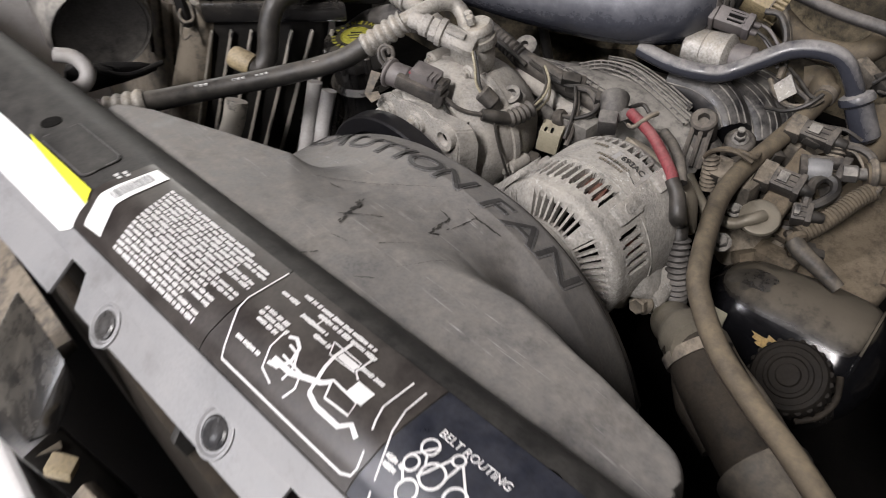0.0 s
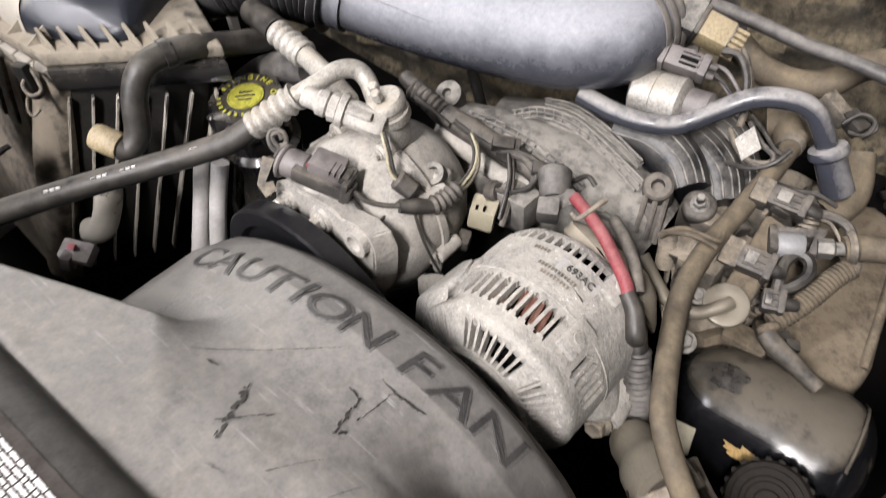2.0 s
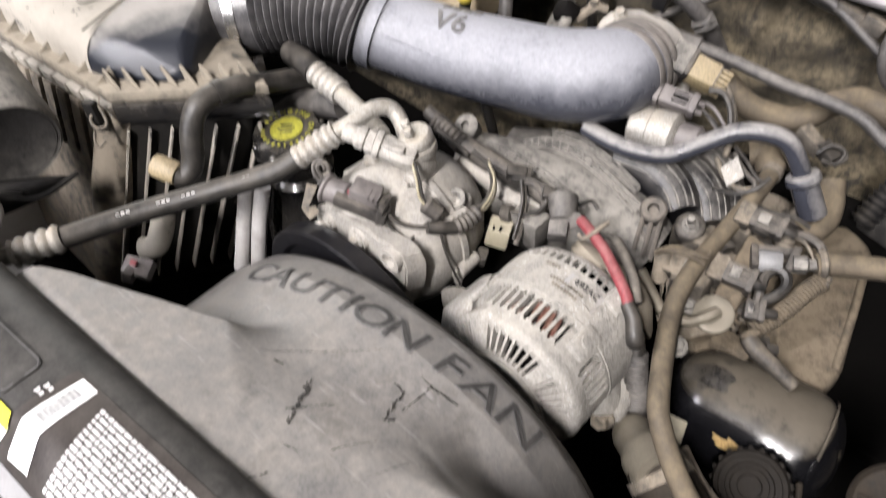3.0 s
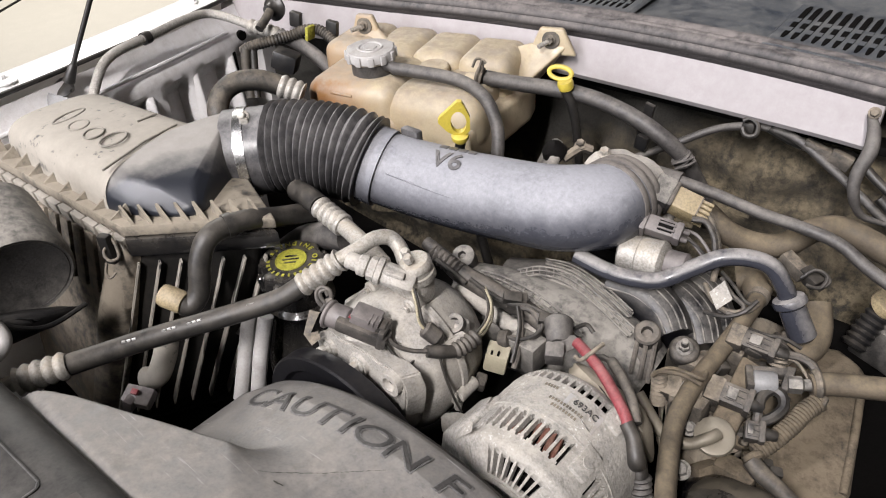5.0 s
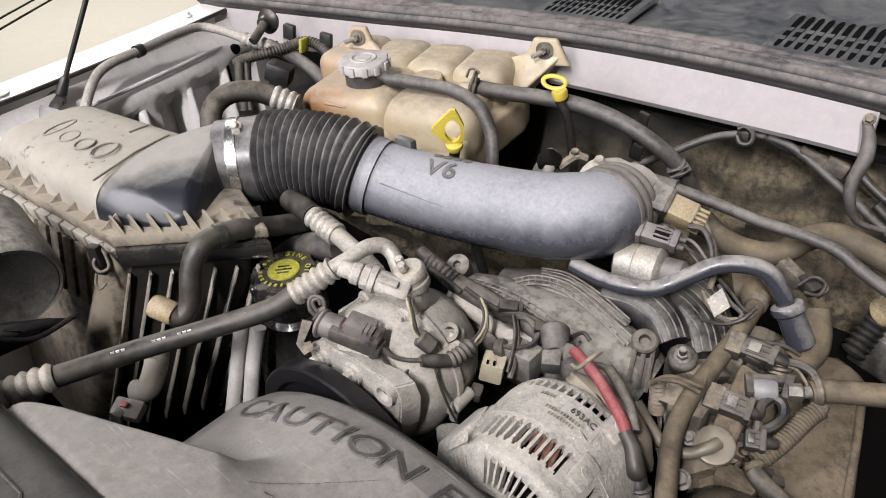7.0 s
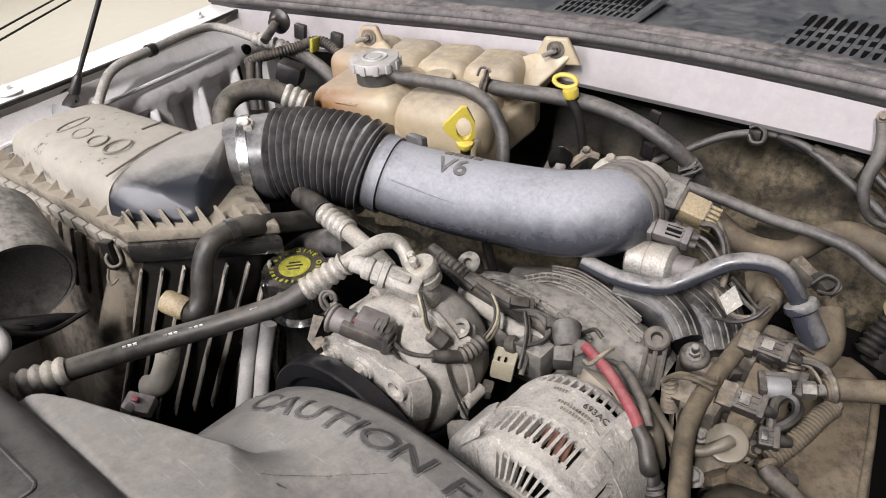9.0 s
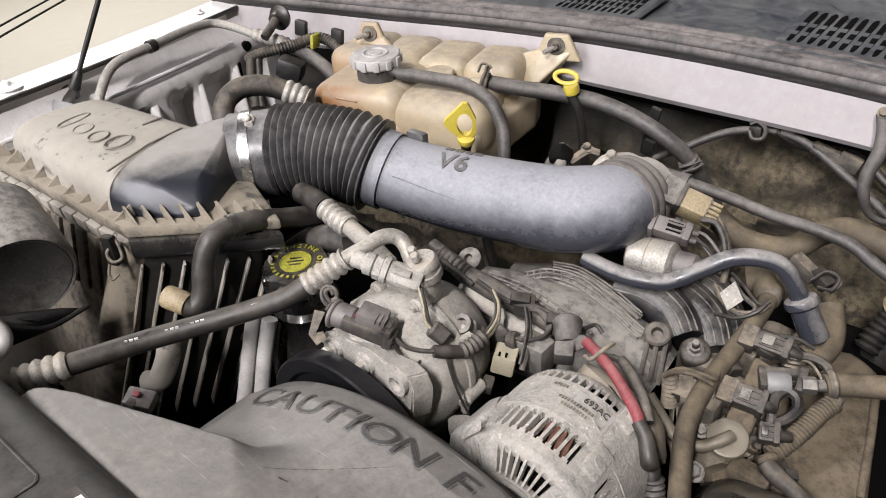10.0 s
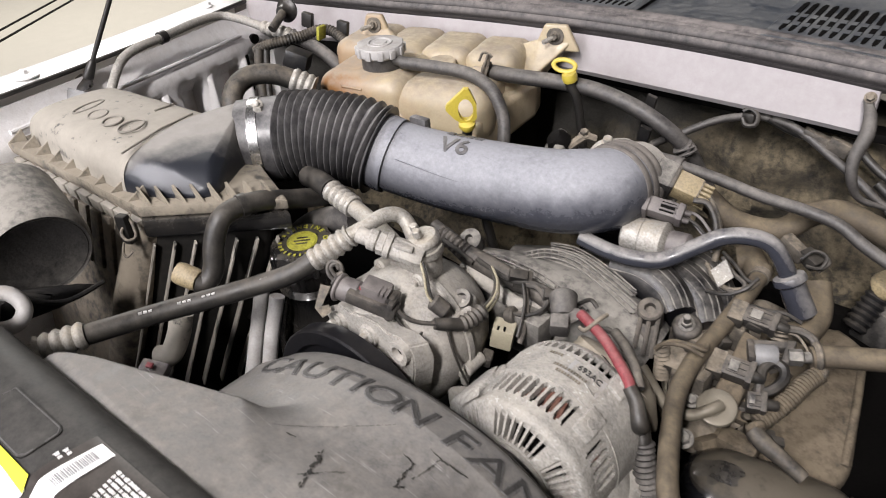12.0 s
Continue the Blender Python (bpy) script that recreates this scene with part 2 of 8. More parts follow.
M_LOOM = mat("dusty_black_loom_plastic", (0.028, 0.026, 0.025), 0.45, dust=0.55, dust_colour=(0.195, 0.171, 0.142), bump=0.3, grain=140, vert=0.3)
M_RUNNER = mat("black_runner_plastic", (0.014, 0.014, 0.016), 0.30, dust=0.55, dust_colour=(0.20, 0.186, 0.167), bump=0.06, grime=0.3, vert=0.05)
M_DIRTY = mat("dirty_engine_plastic", (0.048, 0.043, 0.037), 0.55, dust=1.0, dust_colour=(0.235, 0.200, 0.155), bump=0.5, grain=110, grime=0.5)
# near black: oily metal and holes, also standing in for deep shade
M_DARK = mat("near_black_metal_and_shade", (0.004, 0.0036, 0.0034), 0.7, dust=0.03, dust_colour=(0.05, 0.042, 0.034), bump=0.3, spec=0.1)
# upper part loses its dust colour to stand in for the cowl's shadow
M_INSUL = mat("firewall_insulation", (0.024, 0.022, 0.018), 0.85, dust=1.3, dust_colour=(0.150, 0.123, 0.080), bump=0.8, grain=90, grime=0.9, vert=0.4, rub_shade=((0.08, 0.0, 0.965), (4.5, 0.0, -13.0)))
M_GLOSS = mat("glossy_black_paint", (0.010, 0.010, 0.011), 0.2, dust=0.28, dust_colour=(0.17, 0.15, 0.12), bump=0.02, coat=0.6)
M_TAN = mat("tan_connector_plastic", (0.36, 0.29, 0.17), 0.45, dust=0.45, dust_colour=(0.30, 0.25, 0.18), grime=0.4)
M_MAUVE = mat("mauve_grey_connector_plastic", (0.105, 0.094, 0.093), 0.42, speck=0.3, dust=0.5, dust_colour=(0.27, 0.245, 0.225), grime=0.2)
M_CREAM = mat("cream_connector_plastic", (0.46, 0.42, 0.31), 0.45, dust=0.35, grime=0.35, speck=0.2)
M_COWL = mat("dusty_cowl_plastic", (0.050, 0.058, 0.070), 0.34, dust=0.40, dust_colour=(0.20, 0.20, 0.19), bump=0.10, grime=0.15)
M_PLATE = mat("grey_painted_plate", (0.20, 0.20, 0.205), 0.4, dust=0.4, dust_colour=(0.26, 0.25, 0.23), speck=0.4)
M_BEAD = mat("tan_dusty_duct_end", (0.050, 0.047, 0.046), 0.45, dust=1.0, dust_colour=(0.185, 0.166, 0.148), vert=0.35, even=0.4)
M_SEAL = mat("rubber_hood_seal", (0.040, 0.037, 0.037), 0.45, dust=0.8, dust_colour=(0.20, 0.18, 0.17), streak=0.4)
M_LABEL = mat("black_label_film", (0.028, 0.023, 0.021), 0.34, dust=0.15, dust_colour=(0.16, 0.14, 0.12), bump=0.01, vary=0.2)
M_PADRIM = mat("rubbed_panel_plastic", (0.075, 0.074, 0.074), 0.45, dust=0.1, dust_colour=GREY_DUST)
M_CLIP = mat("glossy_dark_clip", (0.03, 0.03, 0.032), 0.22, dust=0.15, dust_colour=GREY_DUST, bump=0.03)
M_BELTFILM = mat("blue_black_label_film", (0.012, 0.014, 0.022), 0.30, dust=0.12, dust_colour=(0.14, 0.14, 0.16), bump=0.01)
M_BARCODE = mat("grey_barcode_print", (0.42, 0.42, 0.42), 0.45, bump=0.0)
M_GOUGE = mat("fresh_black_gouge", (0.022, 0.022, 0.022), 0.5, dust=0.1, bump=0.2)
M_PRINT = mat("white_label_print", (0.70, 0.69, 0.68), 0.4, vary=0.12, bump=0.0, grime=0.15, speck=0.2)
M_PAPER = mat("white_sticker_paper", (0.86, 0.86, 0.84), 0.4, vary=0.02, bump=0.0)
M_STICKYEL = mat("yellow_sticker_band", (0.80, 0.82, 0.05), 0.4, vary=0.03, bump=0.0)
M_COPPER = mat("copper_winding", (0.22, 0.060, 0.042), 0.35, metal=0.3, dust=0.3, bump=0.4, grain=300)
M_CONCRETE = mat("workshop_concrete", (0.44, 0.41, 0.36), 0.7, vary=0.1, bump=0.2, grain=25)
M_WALL = mat("workshop_wall_paint", (0.14, 0.137, 0.133), 0.8, vary=0.06, bump=0.1)
# grime, coloured darker still for the shade at the near front
M_GRIMY = mat("shade_darkened_brown_grime", (0.018, 0.015, 0.012), 0.6, dust=0.45, dust_colour=(0.060, 0.048, 0.035), bump=0.4, grain=110, grime=0.3, spec=0.2)
M_PEEL = mat("bare_patch_primer", (0.36, 0.24, 0.09), 0.6, vary=0.25, grime=0.5)


# ---- mesh helpers ----
def V(*a):
    return Vector(a if len(a) > 1 else a[0])


def finish(bm, smooth=True, angle=40):
    bmesh.ops.recalc_face_normals(bm, faces=bm.faces[:])
    if smooth:
        for f in bm.faces:
            f.smooth = True
        for e in bm.edges:
            if len(e.link_faces) == 2 and e.calc_face_angle(0) > radians(angle):
                e.smooth = False
    return bm


def thing(name, place, label, category, group="", kind=""):
    ob = new(name)
    ob.empty_display_size = 0.02
    ob.location = place
    return tagged(ob, label, category, group, kind)


ORIGIN = {}


def link_mesh(name, bm, material, smooth=True):
    """A mesh object whose vertices are given in the world; its origin goes to its middle."""
    finish(bm, smooth)
    vs = [v.co for v in bm.verts]
    lo = Vector((min(v.x for v in vs), min(v.y for v in vs), min(v.z for v in vs)))
    hi = Vector((max(v.x for v in vs), max(v.y for v in vs), max(v.z for v in vs)))
    mid = (lo + hi) / 2
    bmesh.ops.translate(bm, vec=-mid, verts=bm.verts[:])
    me = bpy.data.meshes.new(name)
    bm.to_mesh(me)
    bm.free()
    me.materials.append(material)
    ob = new(name, me)
    ob.location = mid
    ORIGIN[ob.name] = mid
    return ob


def part(name, bm, material, parent, label="", smooth=True):
    ob = link_mesh(name, bm, material, smooth)
    base = ORIGIN.get(parent.name, Vector(parent.location))
    ob.parent = parent
    ob.matrix_parent_inverse = Matrix.Translation(-base)
    return tagged(ob, label)


def single(name, bm, material, label, category, group="", kind="", smooth=True):
    return tagged(link_mesh(name, bm, material, smooth), label, category, group, kind)


def spline(pts, per=8):
    """Points of a smooth curve through pts."""
    P = [Vector(p) for p in pts]
    if len(P) < 3:
        return [P[0].lerp(P[-1], i / per) for i in range(per + 1)]
    P = [P[0] * 2 - P[1]] + P + [P[-1] * 2 - P[-2]]
    out = []
    for i in range(1, len(P) - 2):
        a, b, c, d = P[i - 1:i + 3]
        for k in range(per):
            s = k / per
            out.append(0.5 * (2 * b + (c - a) * s + (2 * a - 5 * b + 4 * c - d) * s * s + (3 * b - a - 3 * c + d) * s ** 3))
    out.append(P[-2].copy())
    return out


def even(path, step):
    """The path again, at even steps."""
    out, left = [path[0].copy()], 0.0
    for a, b in zip(path, path[1:]):
        n = (b - a).length
        s = step - left
        while s <= n:
            out.append(a.lerp(b, s / n))
            s += step
        left = (left + n) % step if n else left
    if (out[-1] - path[-1]).length > step * 0.2:
        out.append(path[-1].copy())
    return out


def frames_along(path):
    tans = [(path[min(i + 1, len(path) - 1)] - path[max(i - 1, 0)]).normalized() for i in range(len(path))]
    n = tans[0].orthogonal().normalized()
    if abs(tans[0].z) < 0.9:
        n = (Vector((0, 0, 1)) - tans[0] * tans[0].z).normalized()
    res = []
    for t in tans:
        n = (n - t * n.dot(t)).normalized()
        res.append((t, n, t.cross(n)))
    return res


def sweep(path, radii, seg=14, flat=1.0, bm=None, cap=True):
    """A round tube along path; radii: one number or one for each point."""
    bm = bm or bmesh.new()
    fr = frames_along(path)
    rings = []
    for i, (p, (t, n, b)) in enumerate(zip(path, fr)):
        r = radii[i] if isinstance(radii, (list, tuple)) else radii
        rings.append([bm.verts.new(p + n * (r * flat * math.cos(a)) + b * (r * math.sin(a))) for a in (2 * math.pi * k / seg for k in range(seg))])
    for a, b in zip(rings, rings[1:]):
        for k in range(seg):
            bm.faces.new((a[k], a[(k + 1) % seg], b[(k + 1) % seg], b[k]))
    if cap:
        bm.faces.new(rings[0][::-1])
        bm.faces.new(rings[-1])
    return bm


def tube(pts, r, seg=14, per=8, flat=1.0, bm=None):
    path = spline(pts, per)
    if isinstance(r, (list, tuple)):
        k = (len(path) - 1) / (len(r) - 1)
        r = [r[int(i / k)] + (r[min(int(i / k) + 1, len(r) - 1)] - r[int(i / k)]) * (i / k - int(i / k)) for i in range(len(path))]
    return sweep(path, r, seg, flat, bm)


def ripple(pts, r, amp, pitch, seg=22, power=1.0, sub=6):
    """A tube with rings, such as a bellows or a crimped sleeve."""
    path = even(spline(pts, 12), pitch / sub)
    rad = []
    for i in range(len(path)):
        s = (0.5 - 0.5 * math.cos(2 * math.pi * i / sub)) ** power
        rad.append(r - amp + 2 * amp * s)
    return sweep(path, rad, seg)


def lathe(profile, place, axis=(0, 0, 1), seg=28, bm=None, start=0.0, turn=2 * math.pi):
    """A turned body: rows of (radius, height) round an axis through place."""
    bm = bm or bmesh.new()
    z = Vector(axis).normalized()
    x = z.orthogonal().normalized()
    y = z.cross(x)
    full = abs(turn - 2 * math.pi) < 1e-6
    n = seg if full else seg + 1
    o = Vector(place)
    rings = []
    for r, h in profile:
        rings.append([bm.verts.new(o + z * h + (x * math.cos(start + turn * k / seg) + y * math.sin(start + turn * k / seg)) * max(r, 1e-5)) for k in range(n)])
    for a, b in zip(rings, rings[1:]):
        for k in range(n if full else n - 1):
            bm.faces.new((a[k], a[(k + 1) % n], b[(k + 1) % n], b[k]))
    if full:
        bm.faces.new(rings[0][::-1])
        bm.faces.new(rings[-1])
    return bm


def cyl(a, b, r, r2=None, seg=20, bevel=0.0, bm=None):
    a, b = Vector(a), Vector(b)
    h = (b - a).length
    r2 = r if r2 is None else r2
    e = min(bevel, h / 3)
    prof = [(r, 0), (r2, h)] if not e else [(r - e, 0), (r, e), (r2, h - e), (r2 - e, h)]
    return lathe(prof, a, b - a, seg, bm)


def hexbolt(place, axis, size, bm=None):
    """A bolt with a flange: washer, hexagon and dished top."""
    bm = lathe([(size * 0.95, 0), (size * 0.95, size * 0.16), (size * 0.72, size * 0.3)], place, axis, 16, bm)
    p = Vector(place) + Vector(axis).normalized() * size * 0.2
    return lathe([(size * 0.68, 0), (size * 0.68, size * 0.62), (size * 0.56, size * 0.74), (size * 0.3, size * 0.66)], p, axis, 6, bm)


def box(centre, size, turn=None, bevel=0.0, bm=None, taper=1.0):
    """A block with rounded edges; turn: a Matrix or Euler degrees."""
    sub = bmesh.new()
    bmesh.ops.create_cube(sub, size=1)
    for v in sub.verts:
        k = taper if v.co.z > 0 else 1
        v.co = Vector((v.co.x * size[0] * k, v.co.y * size[1] * k, v.co.z * size[2]))
    if bevel:
        bmesh.ops.bevel(sub, geom=sub.edges[:], offset=bevel, segments=2, affect="EDGES", profile=0.6)
    m = Matrix.Translation(centre)
    if turn is not None:
        m = m @ (turn if isinstance(turn, Matrix) else pose(0, 0, 0, *turn))
    return join(bm, sub, m)


def join(bm, sub, m=None):
    if m is not None:
        bmesh.ops.transform(sub, matrix=m, verts=sub.verts[:])
    if bm is None:
        return sub
    me = bpy.data.meshes.new("join")
    sub.to_mesh(me)
    sub.free()
    bm.from_mesh(me)
    bpy.data.meshes.remove(me)
    return bm


def hull(points, bevel=0.0, segments=2):
    bm = bmesh.new()
    for p in points:
        bm.verts.new(p)
    res = bmesh.ops.convex_hull(bm, input=bm.verts[:])
    bmesh.ops.dissolve_limit(bm, angle_limit=radians(4), verts=bm.verts[:], edges=bm.edges[:])
    if bevel:
        bmesh.ops.bevel(bm, geom=bm.edges[:], offset=bevel, segments=segments, affect="EDGES", profile=0.55)
    return bm


def aim(x, up=(0, 0, 1)):
    """A turn whose x axis lies along x and whose z axis is as near to up as it can be."""
    x = Vector(x).normalized()
    y = Vector(up).cross(x).normalized()
    z = x.cross(y)
    return Matrix((x, y, z)).transposed().to_4x4()


def words(text, size, depth=0.0006, grow=0.0):
    """Lettering in the built-in font as a mesh in the xy plane, middle at the origin."""
    cu = bpy.data.curves.new("lettering", "FONT")
    cu.body, cu.size, cu.extrude, cu.align_x, cu.align_y = text, size, depth, "CENTER", "CENTER"
    cu.resolution_u, cu.offset = 3, grow
    ob = bpy.data.objects.new("lettering", cu)
    scene.collection.objects.link(ob)
    bpy.context.view_layer.update()
    me = bpy.data.meshes.new_from_object(ob.evaluated_get(bpy.context.evaluated_depsgraph_get()))
    bm = bmesh.new()
    bm.from_mesh(me)
    bpy.data.objects.remove(ob)
    bpy.data.curves.remove(cu)
    bpy.data.meshes.remove(me)
    return bm


def grid(fn, nu, nv, thick=0.0, bm=None):
    """A sheet fn(u, v), u and v from 0 to 1, given thickness downward."""
    bm = bm or bmesh.new()
    top = [[bm.verts.new(fn(i / nu, j / nv)) for j in range(nv + 1)] for i in range(nu + 1)]
    for i in range(nu):
        for j in range(nv):
            bm.faces.new((top[i][j], top[i + 1][j], top[i + 1][j + 1], top[i][j + 1]))
    if thick:
        geom = bm.faces[:]
        bmesh.ops.recalc_face_normals(bm, faces=geom)
        bmesh.ops.solidify(bm, geom=geom, thickness=thick)
    return bm


# ---- setting: workshop ----
single("floor", box((0, 1.5, -0.05), (16, 14, 0.1)), M_CONCRETE, "pale dusty concrete workshop floor", "floor", kind="structure", smooth=False)
for nm, c, s in (("wall_east", (8.1, 1.5, 2.0), (0.2, 14.4, 4.2)), ("wall_west", (-8.1, 1.5, 2.0), (0.2, 14.4, 4.2)), ("wall_north", (0, 8.6, 2.0), (16, 0.2, 4.2)), ("wall_south", (0, -5.6, 2.0), (16, 0.2, 4.2))):
    single(nm, box(c, s), M_WALL, "plain painted workshop wall", "wall", kind="structure", smooth=False)
single("ceiling", box((0, 1.5, 4.2), (16, 14, 0.2)), M_BEAM, "plain painted workshop ceiling", "ceiling", kind="structure", smooth=False)
for x, y in ((-6.25, 2.30), (-6.02, 2.29)):
    single("floor_joint", box((x, y, 0.002), (0.03, 9.0, 0.006), (0, 0, 41)), M_DARK, "dark joint line in the concrete floor", "joint", kind="structure", smooth=False)


# ---- body shell: radiator panel, fenders, firewall, cowl ----
# the panel's section, from its rear edge forward over the rounded nose; it bows a little in plan
PANEL = [(0.1945, 0.9960), (0.1930, 1.0025), (0.1890, 1.0072), (0.1820, 1.0112), (0.1740, 1.0140), (0.168, 1.0147), (0.143, 1.0147), (0.134, 1.0136), (0.127, 1.0116), (0.114, 1.0062), (0.1075, 1.0010), (0.1035, 0.9945), (0.0962, 0.9880), (0.0945, 0.9842), (0.0690, 0.9640)]


def panel_point(u, v, rise=0.0):
    """A point on the panel's skin: u along the car's width, v back from the nose."""
    rows = PANEL[::-1]
    for (v0, z0), (v1, z1) in zip(rows, rows[1:]):
        if v <= v1 or (v1, z1) == rows[-1]:
            k = (v - v0) / (v1 - v0)
            n = Vector((0, -(z1 - z0), v1 - v0)).normalized()
            return Vector((u, v + 0.05 * u, z0 + (z1 - z0) * k)) + n * rise


def on_panel(bm):
    """Bends a flat drawing (x, y, height) on to the panel."""
    for v in bm.verts:
        v.co = panel_point(v.co.x, v.co.y, v.co.z)
    return bm


def panel_film(u0, u1, v0, v1, rise=0.0007, corner=0.0, slant=0.0):
    """A thin film with its left edge slanted and its corners rounded."""
    bm = bmesh.new()
    nu, nv = 8, 16
    rows = []
    for j in range(nv + 1):
        v = v0 + (v1 - v0) * j / nv
        cut = 0.0
        if corner:
            e = min(v - v0, v1 - v)
            if e < corner:
                cut = corner - math.sqrt(max(0.0, corner ** 2 - (corner - e) ** 2))
        a, b = u0 + cut + slant * (v - v0), u1 - cut
        rows.append([bm.verts.new(panel_point(a + (b - a) * i / nu, v, rise)) for i in range(nu + 1)])
    for p, q in zip(rows, rows[1:]):
        for i in range(nu):
            bm.faces.new((p[i], p[i + 1], q[i + 1], q[i]))
    res = bmesh.ops.extrude_edge_only(bm, edges=[e for e in bm.edges if len(e.link_faces) == 1])
    for g in res["geom"]:
        if isinstance(g, bmesh.types.BMVert):
            g.co.z -= rise + 0.0006
    return bm


def stroke(bm, pts, w, rise=0.0013):
    """A flat printed line through points of the panel."""
    path = [V(a, b, 0) for a, b in pts]
    last = None
    for i, p in enumerate(path):
        d = (path[min(i + 1, len(path) - 1)] - path[max(i - 1, 0)]).normalized()
        n = V(-d.y, d.x, 0) * w / 2
        pair = [bm.verts.new(panel_point(q.x, q.y, rise)) for q in (p - n, p + n)]
        if last:
            bm.faces.new((last[0], last[1], pair[1], pair[0]))
        last = pair
    return bm


def panel_quad(q, rise):
    """A four-cornered film laid over the panel's curve."""
    bm = bmesh.new()
    (a, b, c, d), n = q, 12
    def at(u, v):
        return panel_point((a[0] * (1 - v) + b[0] * v) * (1 - u) + (d[0] * (1 - v) + c[0] * v) * u, (a[1] * (1 - v) + b[1] * v) * (1 - u) + (d[1] * (1 - v) + c[1] * v) * u, rise)
    rows = [[bm.verts.new(at(i / n, j / n)) for i in range(n + 1)] for j in range(n + 1)]
    for p, r in zip(rows, rows[1:]):
        for i in range(n):
            bm.faces.new((p[i], p[i + 1], r[i + 1], r[i]))
    return bm


def radiator_panel():
    t = thing("radiator_support_panel", (0.0, 0.12, 0.93), "black plastic radiator support panel with warning labels, dusty", "panel")
    top = [(v, z) for v, z in PANEL[:12]]
    def skin(rows, u0, u1, n):
        bm = bmesh.new()
        ring = []
        for i in range(n + 1):
            u = u0 + (u1 - u0) * i / n
            ring.append([bm.verts.new((u, v + 0.05 * u, z)) for v, z in rows])
        m = len(rows)
        for a, b in zip(ring, ring[1:]):
            for k in range(m):
                bm.faces.new((a[k], a[(k + 1) % m], b[(k + 1) % m], b[k]))
        bm.faces.new(ring[0][::-1])
        bm.faces.new(ring[-1])
        return bm
    part("top_panel", skin(top + [(0.1005, 0.990), (0.104, 0.985), (0.165, 0.990), (0.178, 0.940), (0.184, 0.940)], -0.72, 0.72, 40), M_PANEL, t)
    part("front_slope", skin([(0.1050, 0.9975), (0.1030, 0.9948), (0.0962, 0.9880), (0.0930, 0.9865), (0.0950, 0.9840), (0.1010, 0.9895)], -0.72, 0.72, 40), M_SLOPE, t, "dusty front slope, greyed for its sheen")
    # lower flange: broad tabs with notches between them
    for u0, u1, v0 in ((-0.70, -0.075, 0.070), (-0.055, 0.176, 0.075), (0.200, 0.330, 0.076), (0.36, 0.70, 0.076)):
        pts = []
        for u, v in ((u0, 0.0952), (u1, 0.0952), (u1 - 0.004, v0), (u0 + 0.010, v0)):
            p = panel_point(u, v)
            pts += [p, p + V(0, 0.002, -0.0028)]
        part("flange_tab", hull(pts, 0.0009), M_SLOPE, t, "dusty flange tab, greyed for its sheen")
    # embossed pad and the holes near the ends
    pad = part("embossed_pad", panel_film(-0.192, -0.113, 0.130, 0.162, 0.0012, 0.007), M_PANEL, t)
    rim = bmesh.new()
    stroke(rim, [(-0.190, 0.134), (-0.186, 0.1605), (-0.119, 0.1605), (-0.1145, 0.157), (-0.1145, 0.135), (-0.119, 0.1315), (-0.186, 0.1315)], 0.0011, 0.0016)
    part("pad_rim", rim, M_PADRIM, pad, "pale rubbed edge", smooth=False)
    for u, v in ((-0.2075, 0.147), (0.272, 0.1655)):
        part("hole", on_panel(lathe([(0.0082, 0.0002), (0.0082, 0.0006), (0.0005, 0.0006)], (u, v, 0), (0, 0, 1), 20)), M_DARK, t)
    # push clips in moulded cups on the flange
    for u, v in ((-0.0085, 0.0822), (0.1155, 0.0862), (0.240, 0.087)):
        c = panel_point(u, v)
        ax = (panel_point(u, v, 0.01) - c).normalized()
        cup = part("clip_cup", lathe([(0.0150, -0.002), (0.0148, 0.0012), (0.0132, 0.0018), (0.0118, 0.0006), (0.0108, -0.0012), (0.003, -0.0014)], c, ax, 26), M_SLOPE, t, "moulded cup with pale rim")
        part("push_clip", lathe([(0.0098, -0.001), (0.0098, 0.0014), (0.0082, 0.0024), (0.0060, 0.0018), (0.0030, 0.0030), (0.0005, 0.0031)], c, ax, 20), M_CLIP, cup, "dark glossy push clip")
    for x in (0.085, 0.198):
        part("front_rib", hull([V(x - 0.003, 0.096, 0.982), V(x + 0.003, 0.096, 0.982), V(x - 0.003, 0.074, 0.955), V(x + 0.003, 0.074, 0.955), V(x - 0.004, 0.086, 0.88), V(x + 0.004, 0.086, 0.88), V(x - 0.004, 0.10, 0.88), V(x + 0.004, 0.10, 0.88)], 0.001), M_PANEL, t)
    part("front_flange", box((0.0, 0.082, 0.880), (1.4, 0.010, 0.12), None, 0.002), M_GRIMY, t)
    return t


radiator_panel()


def fine_print(rows, parent, seed, tall=0.0026, rise=0.0010):
    """Unreadable lines of print as plain bars: rows of (u0, u1, v)."""
    rng = random.Random(seed)
    bm = bmesh.new()
    for u0, u1, v in rows:
        u = u0
        while u < u1:
            for k in range(rng.randint(2, 8)):
                w = rng.uniform(0.0007, 0.0014)
                if u + w > u1:
                    break
                h = tall * rng.choice((0.75, 0.75, 1.0))
                box((u + w / 2, v, rise + 0.0002), (w, h, 0.0003), None, 0, bm)
                u += w + 0.00035
            u += 0.0011
    return part("fine_print", on_panel(bm), M_PRINT, parent, smooth=False)


